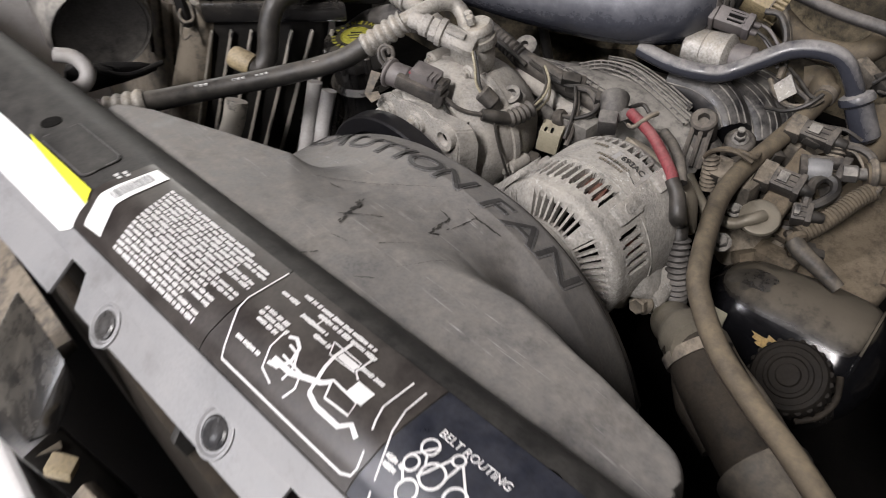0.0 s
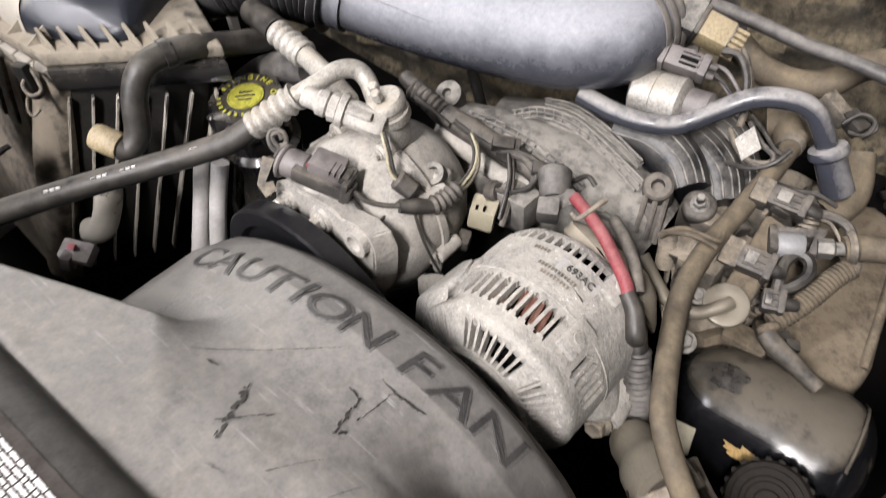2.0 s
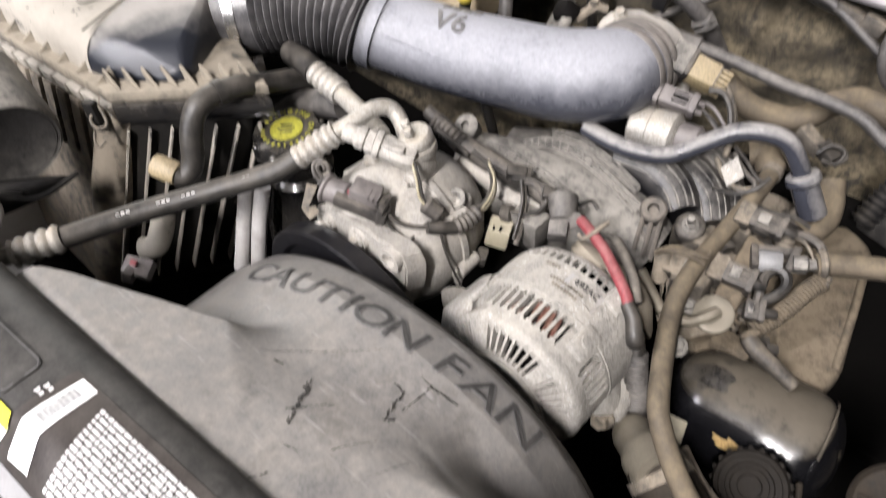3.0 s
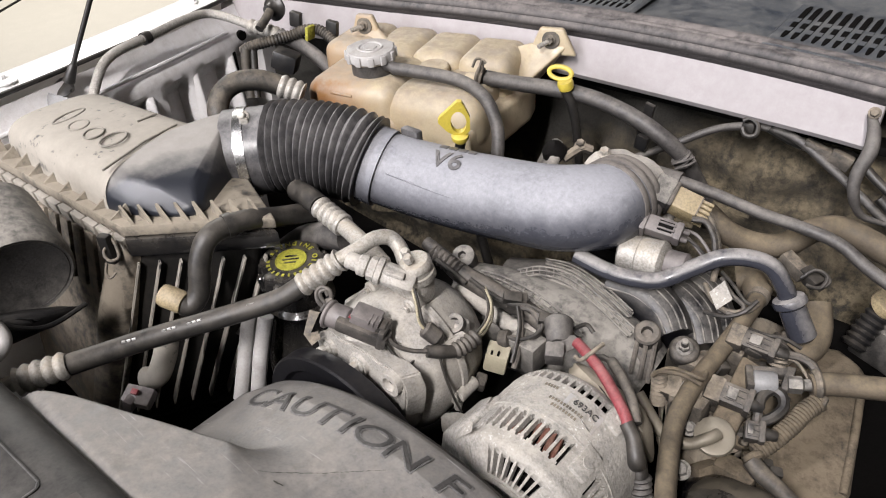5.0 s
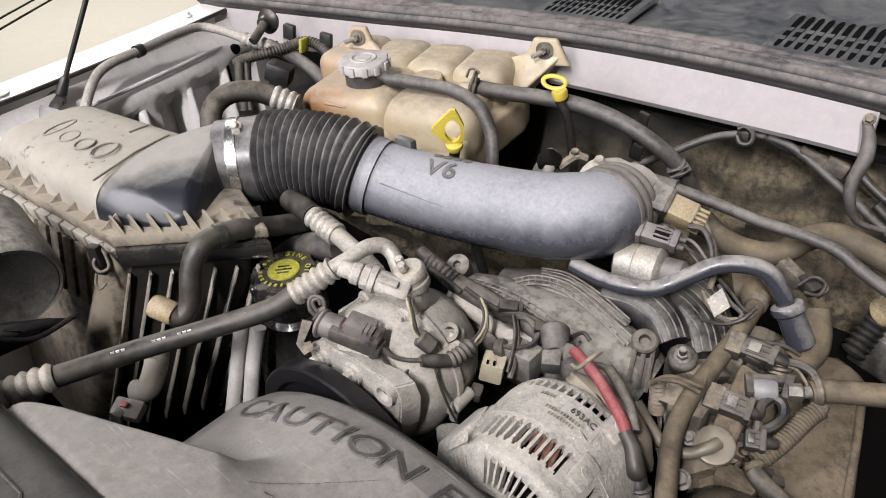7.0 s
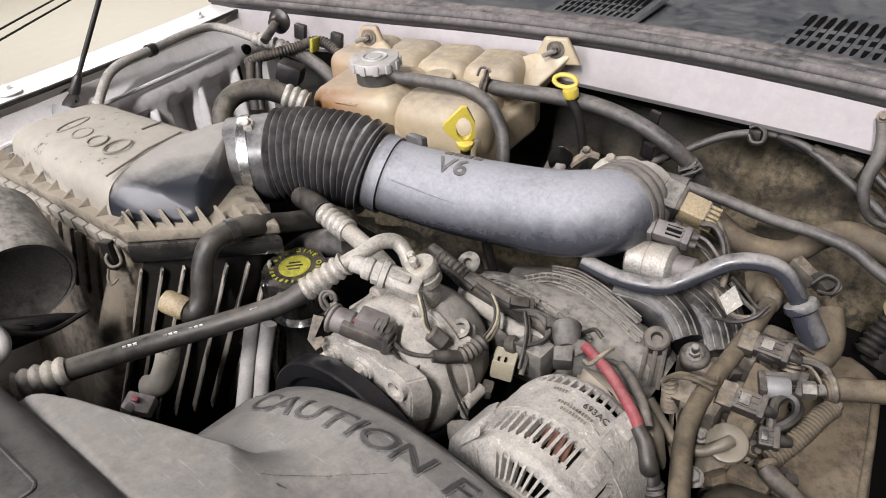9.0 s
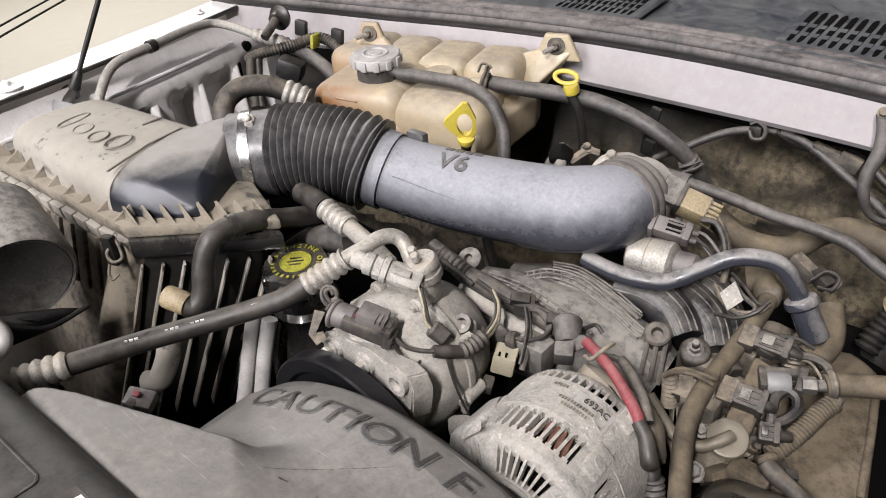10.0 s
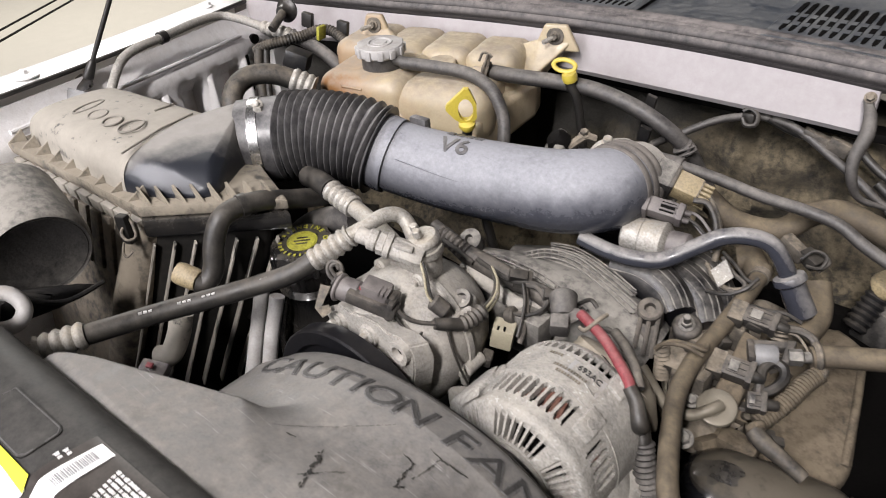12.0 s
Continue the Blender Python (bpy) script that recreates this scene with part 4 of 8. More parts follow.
def fan_shroud():
    t = thing("fan_shroud", (0, 0.28, 0.80), "dusty grey plastic fan shroud with embossed lettering and scratches", "fan shroud")
    bm = bmesh.new()
    nu, nv = 230, 150
    top = {}
    for i in range(nu + 1):
        for j in range(nv + 1):
            x, y = -0.242 + 0.550 * i / nu, 0.180 + 0.208 * j / nv
            z = shroud_z(x, y)
            if z > 0.765:
                top[i, j] = bm.verts.new((x, y, z + 0.0006 * noise.noise(Vector((x * 30, y * 30, 2.0)))))
    for i in range(nu):
        for j in range(nv):
            c = [top.get(k) for k in ((i, j), (i + 1, j), (i + 1, j + 1), (i, j + 1))]
            if all(c):
                bm.faces.new(c)
    for v in [v for v in bm.verts if not v.link_faces]:
        bm.verts.remove(v)
    edge_ = [e for e in bm.edges if len(e.link_faces) == 1]
    res = bmesh.ops.extrude_edge_only(bm, edges=edge_)
    for v in (g for g in res["geom"] if isinstance(g, bmesh.types.BMVert)):
        v.co.z -= 0.030
        v.co.y -= 0.004 if v.co.y > 0.37 else 0
    part("shell", bm, M_SHROUD, t)
    # lettering follows the arch
    def lay(bm, x0, y0, rise):
        for v in bm.verts:
            x, y = v.co.x + x0, v.co.y * 0.86 + y0 + 0.10 * (v.co.x + x0)
            v.co = Vector((x, y, shroud_z(x, y) + rise + (0.0008 if v.co.z > 0 else -0.004)))
        return bm
    letters = "CAUTION FAN"
    x = -0.152
    width = {"I": 0.018, " ": 0.014, "O": 0.035, "N": 0.0345, "C": 0.032, "A": 0.034, "U": 0.034, "T": 0.029, "F": 0.029}
    for ch in letters:
        w = width[ch] * 0.91
        if ch != " ":
            for grow, rise, paint, what in ((0.0010, 0.0003, M_RIM, "letter_rim"), (-0.0002, 0.0009, M_LETTER, "letter")):
                g = words(ch, 0.040, 0.001, grow)
                bmesh.ops.subdivide_edges(g, edges=[e for e in g.edges if e.calc_length() > 0.005], cuts=3)
                for v in g.verts:
                    v.co.x *= 1.10
                part(what, lay(g, x + w / 2, 0.3475, rise), paint, t, "dark embossed letter" if rise > 0.0008 else "pale rubbed letter edge", smooth=False)
        x += w
    # gouges: ragged strings of small chips and hairlines
    rng = random.Random(21)
    for x0, y0, x1, y1, w in ((-0.0349, 0.2679, 0.0293, 0.3317, 0.0008), (0.0132, 0.2727, 0.0246, 0.2549, 0.0046), (0.0232, 0.2570, 0.0337, 0.2370, 0.0040), (0.0271, 0.2507, 0.0404, 0.2701, 0.0018), (0.0264, 0.2521, 0.0219, 0.2434, 0.002), (0.0707, 0.2897, 0.0635, 0.3139, 0.0032), (0.0641, 0.3132, 0.0527, 0.3148, 0.0014), (0.0738, 0.3040, 0.0739, 0.3315, 0.0016), (0.0749, 0.3315, 0.0618, 0.3329, 0.0014), (0.0733, 0.3309, 0.0955, 0.3349, 0.0022), (0.0495, 0.1975, 0.0551, 0.2094, 0.0024), (0.0907, 0.2101, 0.0990, 0.2199, 0.0014), (0.0440, 0.2263, 0.0563, 0.2295, 0.0010), (-0.0206, 0.2691, -0.0118, 0.2705, 0.0028), (0.0694, 0.2453, 0.0829, 0.2708, 0.0006), (0.0974, 0.2387, 0.1102, 0.2737, 0.0006), (0.0722, 0.2858, 0.0755, 0.2919, 0.0036)):
        d = Vector((x1 - x0, y1 - y0, 0))
        n = Vector((-d.y, d.x, 0)).normalized()
        chips = max(4, int(d.length / 0.0022))
        for k in range(chips):
            s = (k + rng.uniform(-0.4, 0.4)) / chips
            c = Vector((x0, y0, 0)) + d * s + n * rng.uniform(-0.4, 0.4) * w
            ln, wd = d.normalized() * rng.uniform(0.0010, 0.0030), n * w * rng.uniform(0.15, 0.55)
            ring = [c - ln, c - ln * 0.3 + wd * rng.uniform(0.5, 1), c + ln * 0.5 + wd * rng.uniform(0.2, 1), c + ln, c + ln * 0.4 - wd * rng.uniform(0.3, 1), c - ln * 0.5 - wd * rng.uniform(0.3, 1)]
            bm = bmesh.new()
            bm.faces.new([bm.verts.new((p.x, p.y, shroud_z(p.x, p.y) + 0.0009)) for p in ring])
            part("scratch", bm, M_GOUGE, t, "dark ragged gouge in the dusty plastic")
    part("rear_rim", tube([(x_, 0.384, shroud_z(x_, 0.38) - 0.012) for x_ in (-0.23, -0.18, -0.12, -0.05, 0.02, 0.09, 0.15, 0.185, 0.205)], 0.005, 8), M_BLACK, t)


fan_shroud()


# ---- air filter box and intake ----
def airbox():
    t = thing("air_filter_box", (-0.55, 0.46, 0.72), "black plastic air filter box, dusty lid with rubbed emblem", "air filter box")
    C, E = V(-0.396, 0.360, 0.998), V(-0.276, 0.474, 0.996)
    B, D, A = V(-0.458, 0.545, 0.985), V(-0.725, 0.535, 0.992), V(-0.726, 0.340, 1.002)
    lip = [A, C, E, B, D]
    up = V(0, 0, 0.014)
    part("lid_flange", hull([p for q in lip for p in (q - up * 0.6, q + up * 0.4)], 0.003), M_FLANGE, t)
    # lid
    n1 = V((-0.436, 0.539, 1.002))
    ax = (V((-0.408, 0.564, 1.008)) - n1).normalized()
    secs = [((-0.702, 0.440, 1.000), (1, 0, 0), 0.062, 0.030, 3.2), ((-0.688, 0.438, 1.000), (1, 0, 0), 0.070, 0.045, 3.6), ((-0.60, 0.436, 0.999), (1, 0, 0), 0.073, 0.053, 4.0), ((-0.50, 0.444, 0.998), (1, 0.08, 0), 0.078, 0.051, 4.0), ((-0.464, 0.452, 0.997), (1, 0.30, 0), 0.085, 0.049, 3.4), ((-0.440, 0.470, 0.998), (0.88, 0.48, 0.05), 0.085, 0.049, 2.9), ((-0.432, 0.503, 0.999), tuple(ax), 0.071, 0.051, 2.3), ((n1 - ax * 0.012), tuple(ax), 0.054, 0.052, 2.0), (n1 + ax * 0.01, tuple(ax), 0.0535, 0.0535, 2.0)]
    bm = bmesh.new()
    rings = []
    for c_, n_, hw, hh, ex in secs:
        n_ = V(*n_).normalized()
        side = V(0, 0, 1).cross(n_).normalized()
        up_ = n_.cross(side)
        ring = []
        for k in range(48):
            a_ = 2 * math.pi * k / 48
            ca, sa = math.cos(a_), math.sin(a_)
            ring.append(V(*c_) + side * hw * math.copysign(abs(ca) ** (2 / ex), ca) + up_ * hh * math.copysign(abs(sa) ** (2 / ex), sa))
        rings.append(ring)
    dense = []
    for k in range(48):
        dense.append(spline([r[k] for r in rings], 5))
    vr = [[bm.verts.new(dense[k][i]) for k in range(48)] for i in range(len(dense[0]))]
    cut = 5 * 4 + 1
    for i in range(cut - 1):
        for k in range(48):
            bm.faces.new((vr[i][k], vr[i][(k + 1) % 48], vr[i + 1][(k + 1) % 48], vr[i + 1][k]))
    bm.faces.new(vr[0][::-1])
    for v in [v for v in bm.verts if not v.link_faces]:
        bm.verts.remove(v)
    lid = part("lid", bm, M_AIRBOX, t)
    # outlet: one rounded wedge from the lid's end down to the flange and out to the round neck
    bm2 = bmesh.new()
    for k in range(48):
        bm2.verts.new(dense[k][cut - 2])
        a_ = 2 * math.pi * k / 48
        side = V(0, 0, 1).cross(ax).normalized()
        for off in (-0.010, 0.006):
            bm2.verts.new(n1 + ax * off + side * 0.0530 * math.cos(a_) + ax.cross(side) * 0.0530 * math.sin(a_))
    for p in (V(-0.400, 0.392, 1.006), V(-0.352, 0.426, 1.006), V(-0.47, 0.53, 1.0), V(-0.405, 0.412, 1.026), V(-0.372, 0.438, 1.022)):
        for i in range(10):
            for j in range(5):
                u, w = 2 * math.pi * i / 10, math.pi * (j + 0.5) / 5
                bm2.verts.new(p + V(math.cos(u) * math.sin(w), math.sin(u) * math.sin(w), math.cos(w)) * 0.009)
    bmesh.ops.convex_hull(bm2, input=bm2.verts[:])
    bmesh.ops.delete(bm2, geom=[v for v in bm2.verts if not v.link_faces], context="VERTS")
    for i in range(4):
        bmesh.ops.subdivide_edges(bm2, edges=[e for e in bm2.edges if e.calc_length() > 0.012], cuts=1)
        bmesh.ops.triangulate(bm2, faces=bm2.faces[:])
    for i in range(5):
        bmesh.ops.smooth_vert(bm2, verts=bm2.verts[:], factor=0.5, use_axis_x=True, use_axis_y=True, use_axis_z=True)
    part("outlet_neck", bm2, M_NECK, t, "glossy rubbed black outlet neck")
    # raised lines and rubbed emblem on the crown: plain strokes, toned for edge shadow
    for a, b in (((-0.445, 0.381, 1.048), (-0.468, 0.444, 1.050)), ((-0.468, 0.444, 1.050), (-0.485, 0.497, 1.047)), ((-0.579, 0.461, 1.052), (-0.583, 0.482, 1.050)), ((-0.523, 0.468, 1.052), (-0.528, 0.496, 1.050))):
        part("raised_bar", tube([V(a) - V(0, 0, 0.001), V(b) - V(0, 0, 0.001)], 0.0014, 8), M_EMBLEM, lid)
    for x, y, rx, ry in ((-0.612, 0.424, 0.009, 0.023), (-0.574, 0.418, 0.013, 0.013), (-0.536, 0.418, 0.013, 0.013), (-0.500, 0.424, 0.014, 0.018)):
        ring = [V(x + rx * math.cos(u) - 0.25 * ry * math.sin(u), y + ry * math.sin(u), 1.0517) for u in (k * math.pi / 12 for k in range(25))]
        part("emblem_outline", sweep(ring, 0.0013, 8, 1.0, None, False), M_EMBLEM, lid, "raised oval outline of the rubbed emblem")
    # gussets: thin upright triangles between flange and lid
    for k in range(9):
        p = A.lerp(C, (k + 0.55) / 9.2) + V(0, 0.001, 0.005)
        part("gusset", hull([p, p + V(0.0025, 0, 0), p + V(0.012, 0.018, 0.017), p + V(0.0145, 0.018, 0.017), p + V(0.013, 0.020, -0.001), p + V(0.0155, 0.020, -0.001)]), M_FLANGE, t, smooth=False)
    for k in range(8):
        p = C.lerp(E, (k + 0.75) / 8.4) + V(-0.002, 0, 0.005)
        w = V(0.0010, 0.0024, 0)
        part("gusset", hull([p, p + w, p + V(-0.022, 0, 0.017), p + V(-0.022, 0, 0.017) + w, p + V(-0.024, 0, -0.001), p + V(-0.024, 0, -0.001) + w]), M_FLANGE, t, smooth=False)
    # body below, tapered
    mid = (A + C + E + B + D) / 5
    low = [V(-0.79, 0.300, 0.68), V(-0.486, 0.288, 0.68), V(-0.400, 0.424, 0.68), V(-0.55, 0.50, 0.68), V(-0.80, 0.49, 0.68)]
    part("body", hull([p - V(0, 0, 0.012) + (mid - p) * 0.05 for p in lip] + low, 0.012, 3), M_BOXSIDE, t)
    part("front_wall", hull([A + V(-0.01, 0.004, -0.014), C + V(-0.004, 0.004, -0.014), A + V(-0.01, 0.020, -0.014), C + V(-0.004, 0.020, -0.014), low[0] + V(0, -0.004, 0), low[1] + V(-0.006, -0.004, 0), low[0] + V(0, 0.02, 0), low[1] + V(-0.006, 0.02, 0)], 0.004), M_BOXFRONT, t, "dust-coated front wall")
    part("side_band", hull([C + V(0.002, -0.002, -0.010), C + V(0.002, -0.002, -0.034), E + V(0.002, 0, -0.010), E + V(0.002, 0, -0.034), C + V(-0.02, 0.01, -0.010), C + V(-0.02, 0.01, -0.034), E + V(-0.02, 0, -0.010), E + V(-0.02, 0, -0.034)], 0.004), M_GLOSS, t, "black rounded side band")
    for k in range(7):
        s = (k + 0.4) / 7
        p = C.lerp(E, s)
        q = low[1].lerp(low[2], s)
        a, b = p + V(-0.010, 0, -0.045), p.lerp(q, 0.86) + V(0.002, -0.004, 0)
        n = V(0.014, -0.006, 0)
        w = V(0.0005, 0.0009, 0)
        part("side_fin", hull([a - w, a + w, a + n * 0.6 - w, a + n * 0.6 + w, b - w, b + w, b + n - w, b + n + w]), M_AIRBOX, t, smooth=False)
    for k in range(12):
        s = (k + 0.3) / 12
        p = A.lerp(C, s) + V(0, 0.010, -0.018)
        part("front_batten", box(p + V(-0.006, -0.018, -0.050), (0.0205, 0.010, 0.076), (-13, 0, 0), 0.002), M_BOXFRONT, t)
        part("front_batten", box(p + V(0.002, -0.009, -0.003), (0.0262, 0.008, 0.015), (6, 0, 0), 0.002), M_AIRBOX, t)
    part("corner_post", tube([C + V(-0.016, 0.014, -0.02), C.lerp(low[1], 0.4) + V(-0.012, 0.012, 0), low[1] + V(-0.010, 0.012, 0.02)], [0.020, 0.026, 0.024], 16), M_BOXFRONT, t)
    clip = part("clip", tube([(-0.401, 0.348, 0.990), (-0.400, 0.336, 0.982), (-0.392, 0.336, 0.974), (-0.388, 0.345, 0.976), (-0.394, 0.348, 0.988), (-0.403, 0.349, 0.995)], 0.0018, 8), M_DIRTY, t, "bent wire clip")
    part("clip_hook", tube([(-0.391, 0.332, 0.974), (-0.389, 0.327, 0.964), (-0.385, 0.328, 0.959), (-0.383, 0.335, 0.963)], 0.0015, 8), M_DIRTY, clip)
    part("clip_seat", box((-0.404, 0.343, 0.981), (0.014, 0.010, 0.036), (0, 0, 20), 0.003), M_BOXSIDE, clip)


airbox()


def intake_duct():
    t = thing("intake_duct", (-0.2, 0.64, 0.92), "grey scuffed rubber intake duct with ribbed bellows", "intake duct")
    c0, c1 = V((-0.433, 0.540, 1.003)), V((-0.419, 0.554, 1.004))
    d = (c1 - c0).normalized()
    part("cuff", sweep(spline([c0 - d * 0.008, c0, c1, c1 + d * 0.024], 4), 0.0550, 32), M_BELLOWS, t)
    e0, e1, e2, e3 = (-0.400, 0.5705, 1.0085), (-0.361, 0.596, 1.010), (-0.316, 0.619, 1.004), (-0.290, 0.630, 0.995)
    part("bellows", ripple([e0, e1, e2, e3], 0.0545, 0.0036, 0.0088, 34, 0.7, 6), M_BELLOWS, t)
    s = [(-0.290, 0.630, 0.995), (-0.258, 0.644, 0.985), (-0.203, 0.664, 0.976), (-0.142, 0.683, 0.972), (-0.083, 0.698, 0.973), (-0.048, 0.714, 0.975), (-0.026, 0.737, 0.975), (-0.024, 0.770, 0.971)]
    part("cuff", sweep(spline([(-0.300, 0.625, 0.999), (-0.287, 0.631, 0.994), (-0.272, 0.637, 0.989)], 5), 0.0485, 32), M_TUBE, t)
    part("elbow", tube(s, [0.0455, 0.0455, 0.047, 0.048, 0.0485, 0.0490, 0.0480, 0.0460], 32, 8), M_TUBE, t)
    seam = []
    for i, p in enumerate(spline(s[1:7], 6)):
        k = i / 30
        seam.append(p + (V(0.36, -0.72, 0.42 - 0.55 * k).normalized()) * (0.0462 + 0.0024 * k))
    part("mould_line", sweep(seam, 0.0009, 6), M_TUBE, t)
    a, b = V((-0.026, 0.737, 0.975)), V((-0.024, 0.770, 0.971))
    dd = (b - a).normalized()
    for k, r in ((0.2, 0.0505), (0.6, 0.0512), (1.0, 0.0505)):
        p = a.lerp(b, k)
        part("end_bead", lathe([(r - 0.006, -0.0062), (r - 0.0012, -0.0045), (r, -0.002), (r, 0.002), (r - 0.0012, 0.0045), (r - 0.006, 0.0062)], p, dd, 40), M_BEAD, t)
    tab = part("tab", hull([Vector((-0.259, 0.672, 1.027)) + V(x, y, z) for x in (-0.012, 0.016) for y in (-0.006, 0.006) for z in (-0.014, 0.006)], 0.004), M_BELLOWS, t)
    # raised lettering on the crown of the elbow
    ctr = V((-0.203, 0.664, 0.976)).lerp(V((-0.142, 0.683, 0.972)), 0.17)
    along = (V((-0.142, 0.683, 0.972)) - V((-0.203, 0.664, 0.976))).normalized()
    upn = (V((-0.183, 0.657, 1.011)) - ctr)
    upn = (upn - along * upn.dot(along)).normalized()
    across = upn.cross(along)
    def on_duct(bm, shift):
        """Wrap flat lettering on the duct's crown."""
        for v in bm.verts:
            a = (v.co.y + shift) / 0.0475
            v.co = ctr + along * v.co.x + (upn * math.cos(a) + across * math.sin(a)) * (0.0472 + max(0.0, v.co.z))
        return bm
    g = words("V6", 0.034, 0.0009, 0.0006)
    bmesh.ops.subdivide_edges(g, edges=[e for e in g.edges if e.calc_length() > 0.006], cuts=2)
    part("lettering", on_duct(g, 0.0), M_BELLOWS, t, "dark raised lettering", smooth=False)
    for k in range(4):
        part("lettering_bar", on_duct(box((-0.014 + 0.012 * k, 0, 0), (0.009, 0.010, 0.0018)), 0.027), M_BELLOWS, t, smooth=False)
    # hose clamp round the cuff
    k = thing("hose_clamp", tuple(c0), "bright steel worm-drive hose clamp", "clamp")
    part("band", lathe([(0.0552, -0.006), (0.0566, -0.006), (0.0566, 0.006), (0.0552, 0.006)], c0 + d * 0.015, d, 40), M_STEEL, k)
    sc = V((-0.415, 0.535, 1.057)) + d * 0.011
    part("screw_housing", box(sc + V(0.004, -0.002, -0.010), (0.011, 0.010, 0.024), aim(d), 0.003), M_BRIGHT, k)
    for i in range(6):
        part("band_slot", box(sc + V(0.010, -0.010, -0.024 - 0.004 * i), (0.010, 0.004, 0.0012), aim(d), 0), M_DIRTY, k, smooth=False)
    part("screw", hexbolt(sc, (0.3, -0.6, 0.7), 0.0082), M_BRIGHT, k)


intake_duct()


def throttle_body():
    t = thing("throttle_assembly", (0.03, 0.80, 0.90), "dusty cast aluminium throttle body with linkage and sensors", "throttle body")
    part("housing", hull([(-0.095, 0.826, 0.987), (-0.075, 0.860, 0.984), (-0.019, 0.857, 0.976), (0.014, 0.843, 0.970), (-0.016, 0.809, 0.976), (-0.108, 0.809, 0.971), (0.033, 0.791, 0.934), (0.001, 0.749, 0.913), (-0.003, 0.857, 0.902), (-0.071, 0.812, 0.884)], 0.006, 3), M_ALU, t)
    a = V((-0.024, 0.770, 0.971))
    d = (a - V((-0.026, 0.737, 0.975))).normalized()
    part("bore", cyl(a - d * 0.004, a + d * 0.040, 0.041, 0.040, 28, 0.003), M_ALU, t)
    cam_ = part("linkage_quadrant", lathe([(0.030, 0), (0.032, 0.003), (0.032, 0.010), (0.030, 0.013), (0.012, 0.016)], (-0.152, 0.799, 0.967), (0.55, 0.35, -0.35), 26), M_MANI, t, "dusty linkage wheel")
    part("spring_cap", lathe([(0.015, 0), (0.015, 0.012), (0.011, 0.018), (0.004, 0.020)], (-0.133, 0.804, 0.978), (-0.4, -0.5, 0.6), 18), M_DARK, t)
    part("cable_bracket", tube([(-0.124, 0.802, 0.976), (-0.112, 0.822, 0.986), (-0.102, 0.832, 0.982)], 0.006, 8), M_DIRTY, t)
    part("bolt", hexbolt((-0.081, 0.827, 0.985), (0.1, -0.3, 0.9), 0.009), M_BRIGHT, t)
    part("bolt", hexbolt((-0.113, 0.823, 0.989), (0.1, -0.3, 0.9), 0.008), M_DIRTY, t)
    # idle motor: pale ribbed cylinder
    m0, m1 = (0.003, 0.729, 0.931), (0.055, 0.734, 0.933)
    mv = V(m1) - V(m0)
    L_ = mv.length
    part("idle_motor", lathe([(0.018, 0), (0.0225, 0.003), (0.0225, L_ * 0.42), (0.0215, L_ * 0.43), (0.0215, L_ * 0.46), (0.0225, L_ * 0.47), (0.0225, L_ * 0.8), (0.0235, L_ * 0.81), (0.0235, L_ * 0.9), (0.017, L_)], m0, mv, 26), M_BRIGHT, t, "pale metal idle motor")
    part("motor_end", lathe([(0.016, 0), (0.016, 0.020), (0.012, 0.024)], m1, mv, 18), M_MAUVE, t)
    # mauve connector: sealed neck, housing with an open window, latch and wire grommets
    d1 = V(0.93, 0.20, -0.12).normalized()
    m1_ = aim(d1, (0.1, -0.55, 0.83))
    y1, z1 = m1_.to_3x3() @ V(0, 1, 0), m1_.to_3x3() @ V(0, 0, 1)
    c1_ = V(0.034, 0.744, 0.966)
    x = part("position_connector", box(c1_, (0.040, 0.019, 0.019), m1_, 0.0025), M_MAUVE, t, "mauve-grey connector")
    part("neck_ring", cyl(c1_ - d1 * 0.034, c1_ - d1 * 0.020, 0.0105, 0.0105, 20, 0.002), M_MAUVE, x)
    part("neck_ring", cyl(c1_ - d1 * 0.030, c1_ - d1 * 0.026, 0.0128, 0.0128, 20, 0.001), M_BEAD, x)
    part("connector_flange", box(c1_ - d1 * 0.014, (0.006, 0.024, 0.024), m1_, 0.002), M_MAUVE, x)
    part("connector_window", box(c1_ + d1 * 0.009 + z1 * 0.0090, (0.016, 0.012, 0.002), m1_, 0.0004), M_DARK, x, smooth=False)
    for k in (-1, 1):
        part("connector_latch", box(c1_ + d1 * 0.010 + z1 * 0.0100 + y1 * (0.0032 * k), (0.018, 0.0022, 0.003), m1_, 0.0006), M_MAUVE, x)
    part("connector_end", box(c1_ + d1 * 0.023, (0.008, 0.021, 0.021), m1_, 0.0025), M_MAUVE, x)
    for k in (-1, 1):
        part("wire_seal", cyl(c1_ + d1 * 0.026 + y1 * (0.0045 * k), c1_ + d1 * 0.034 + y1 * (0.0045 * k), 0.0034, 0.0028, 10, 0.0008), M_MAUVE, x)
    # tan connector on a dark sensor, with stepped ribs at its mouth
    d2 = V(0.90, 0.22, -0.30).normalized()
    m2_ = aim(d2, (0.1, -0.5, 0.86))
    y2, z2 = m2_.to_3x3() @ V(0, 1, 0), m2_.to_3x3() @ V(0, 0, 1)
    c2_ = V(0.043, 0.788, 0.976)
    y = part("map_connector", box(c2_, (0.030, 0.026, 0.024), m2_, 0.0025), M_TAN, t, "tan plastic connector")
    part("sensor_body", box(c2_ - d2 * 0.028, (0.022, 0.034, 0.030), m2_, 0.004), M_MANI, y)
    part("sensor_collar", box(c2_ - d2 * 0.0155, (0.005, 0.031, 0.029), m2_, 0.002), M_LOOM, y)
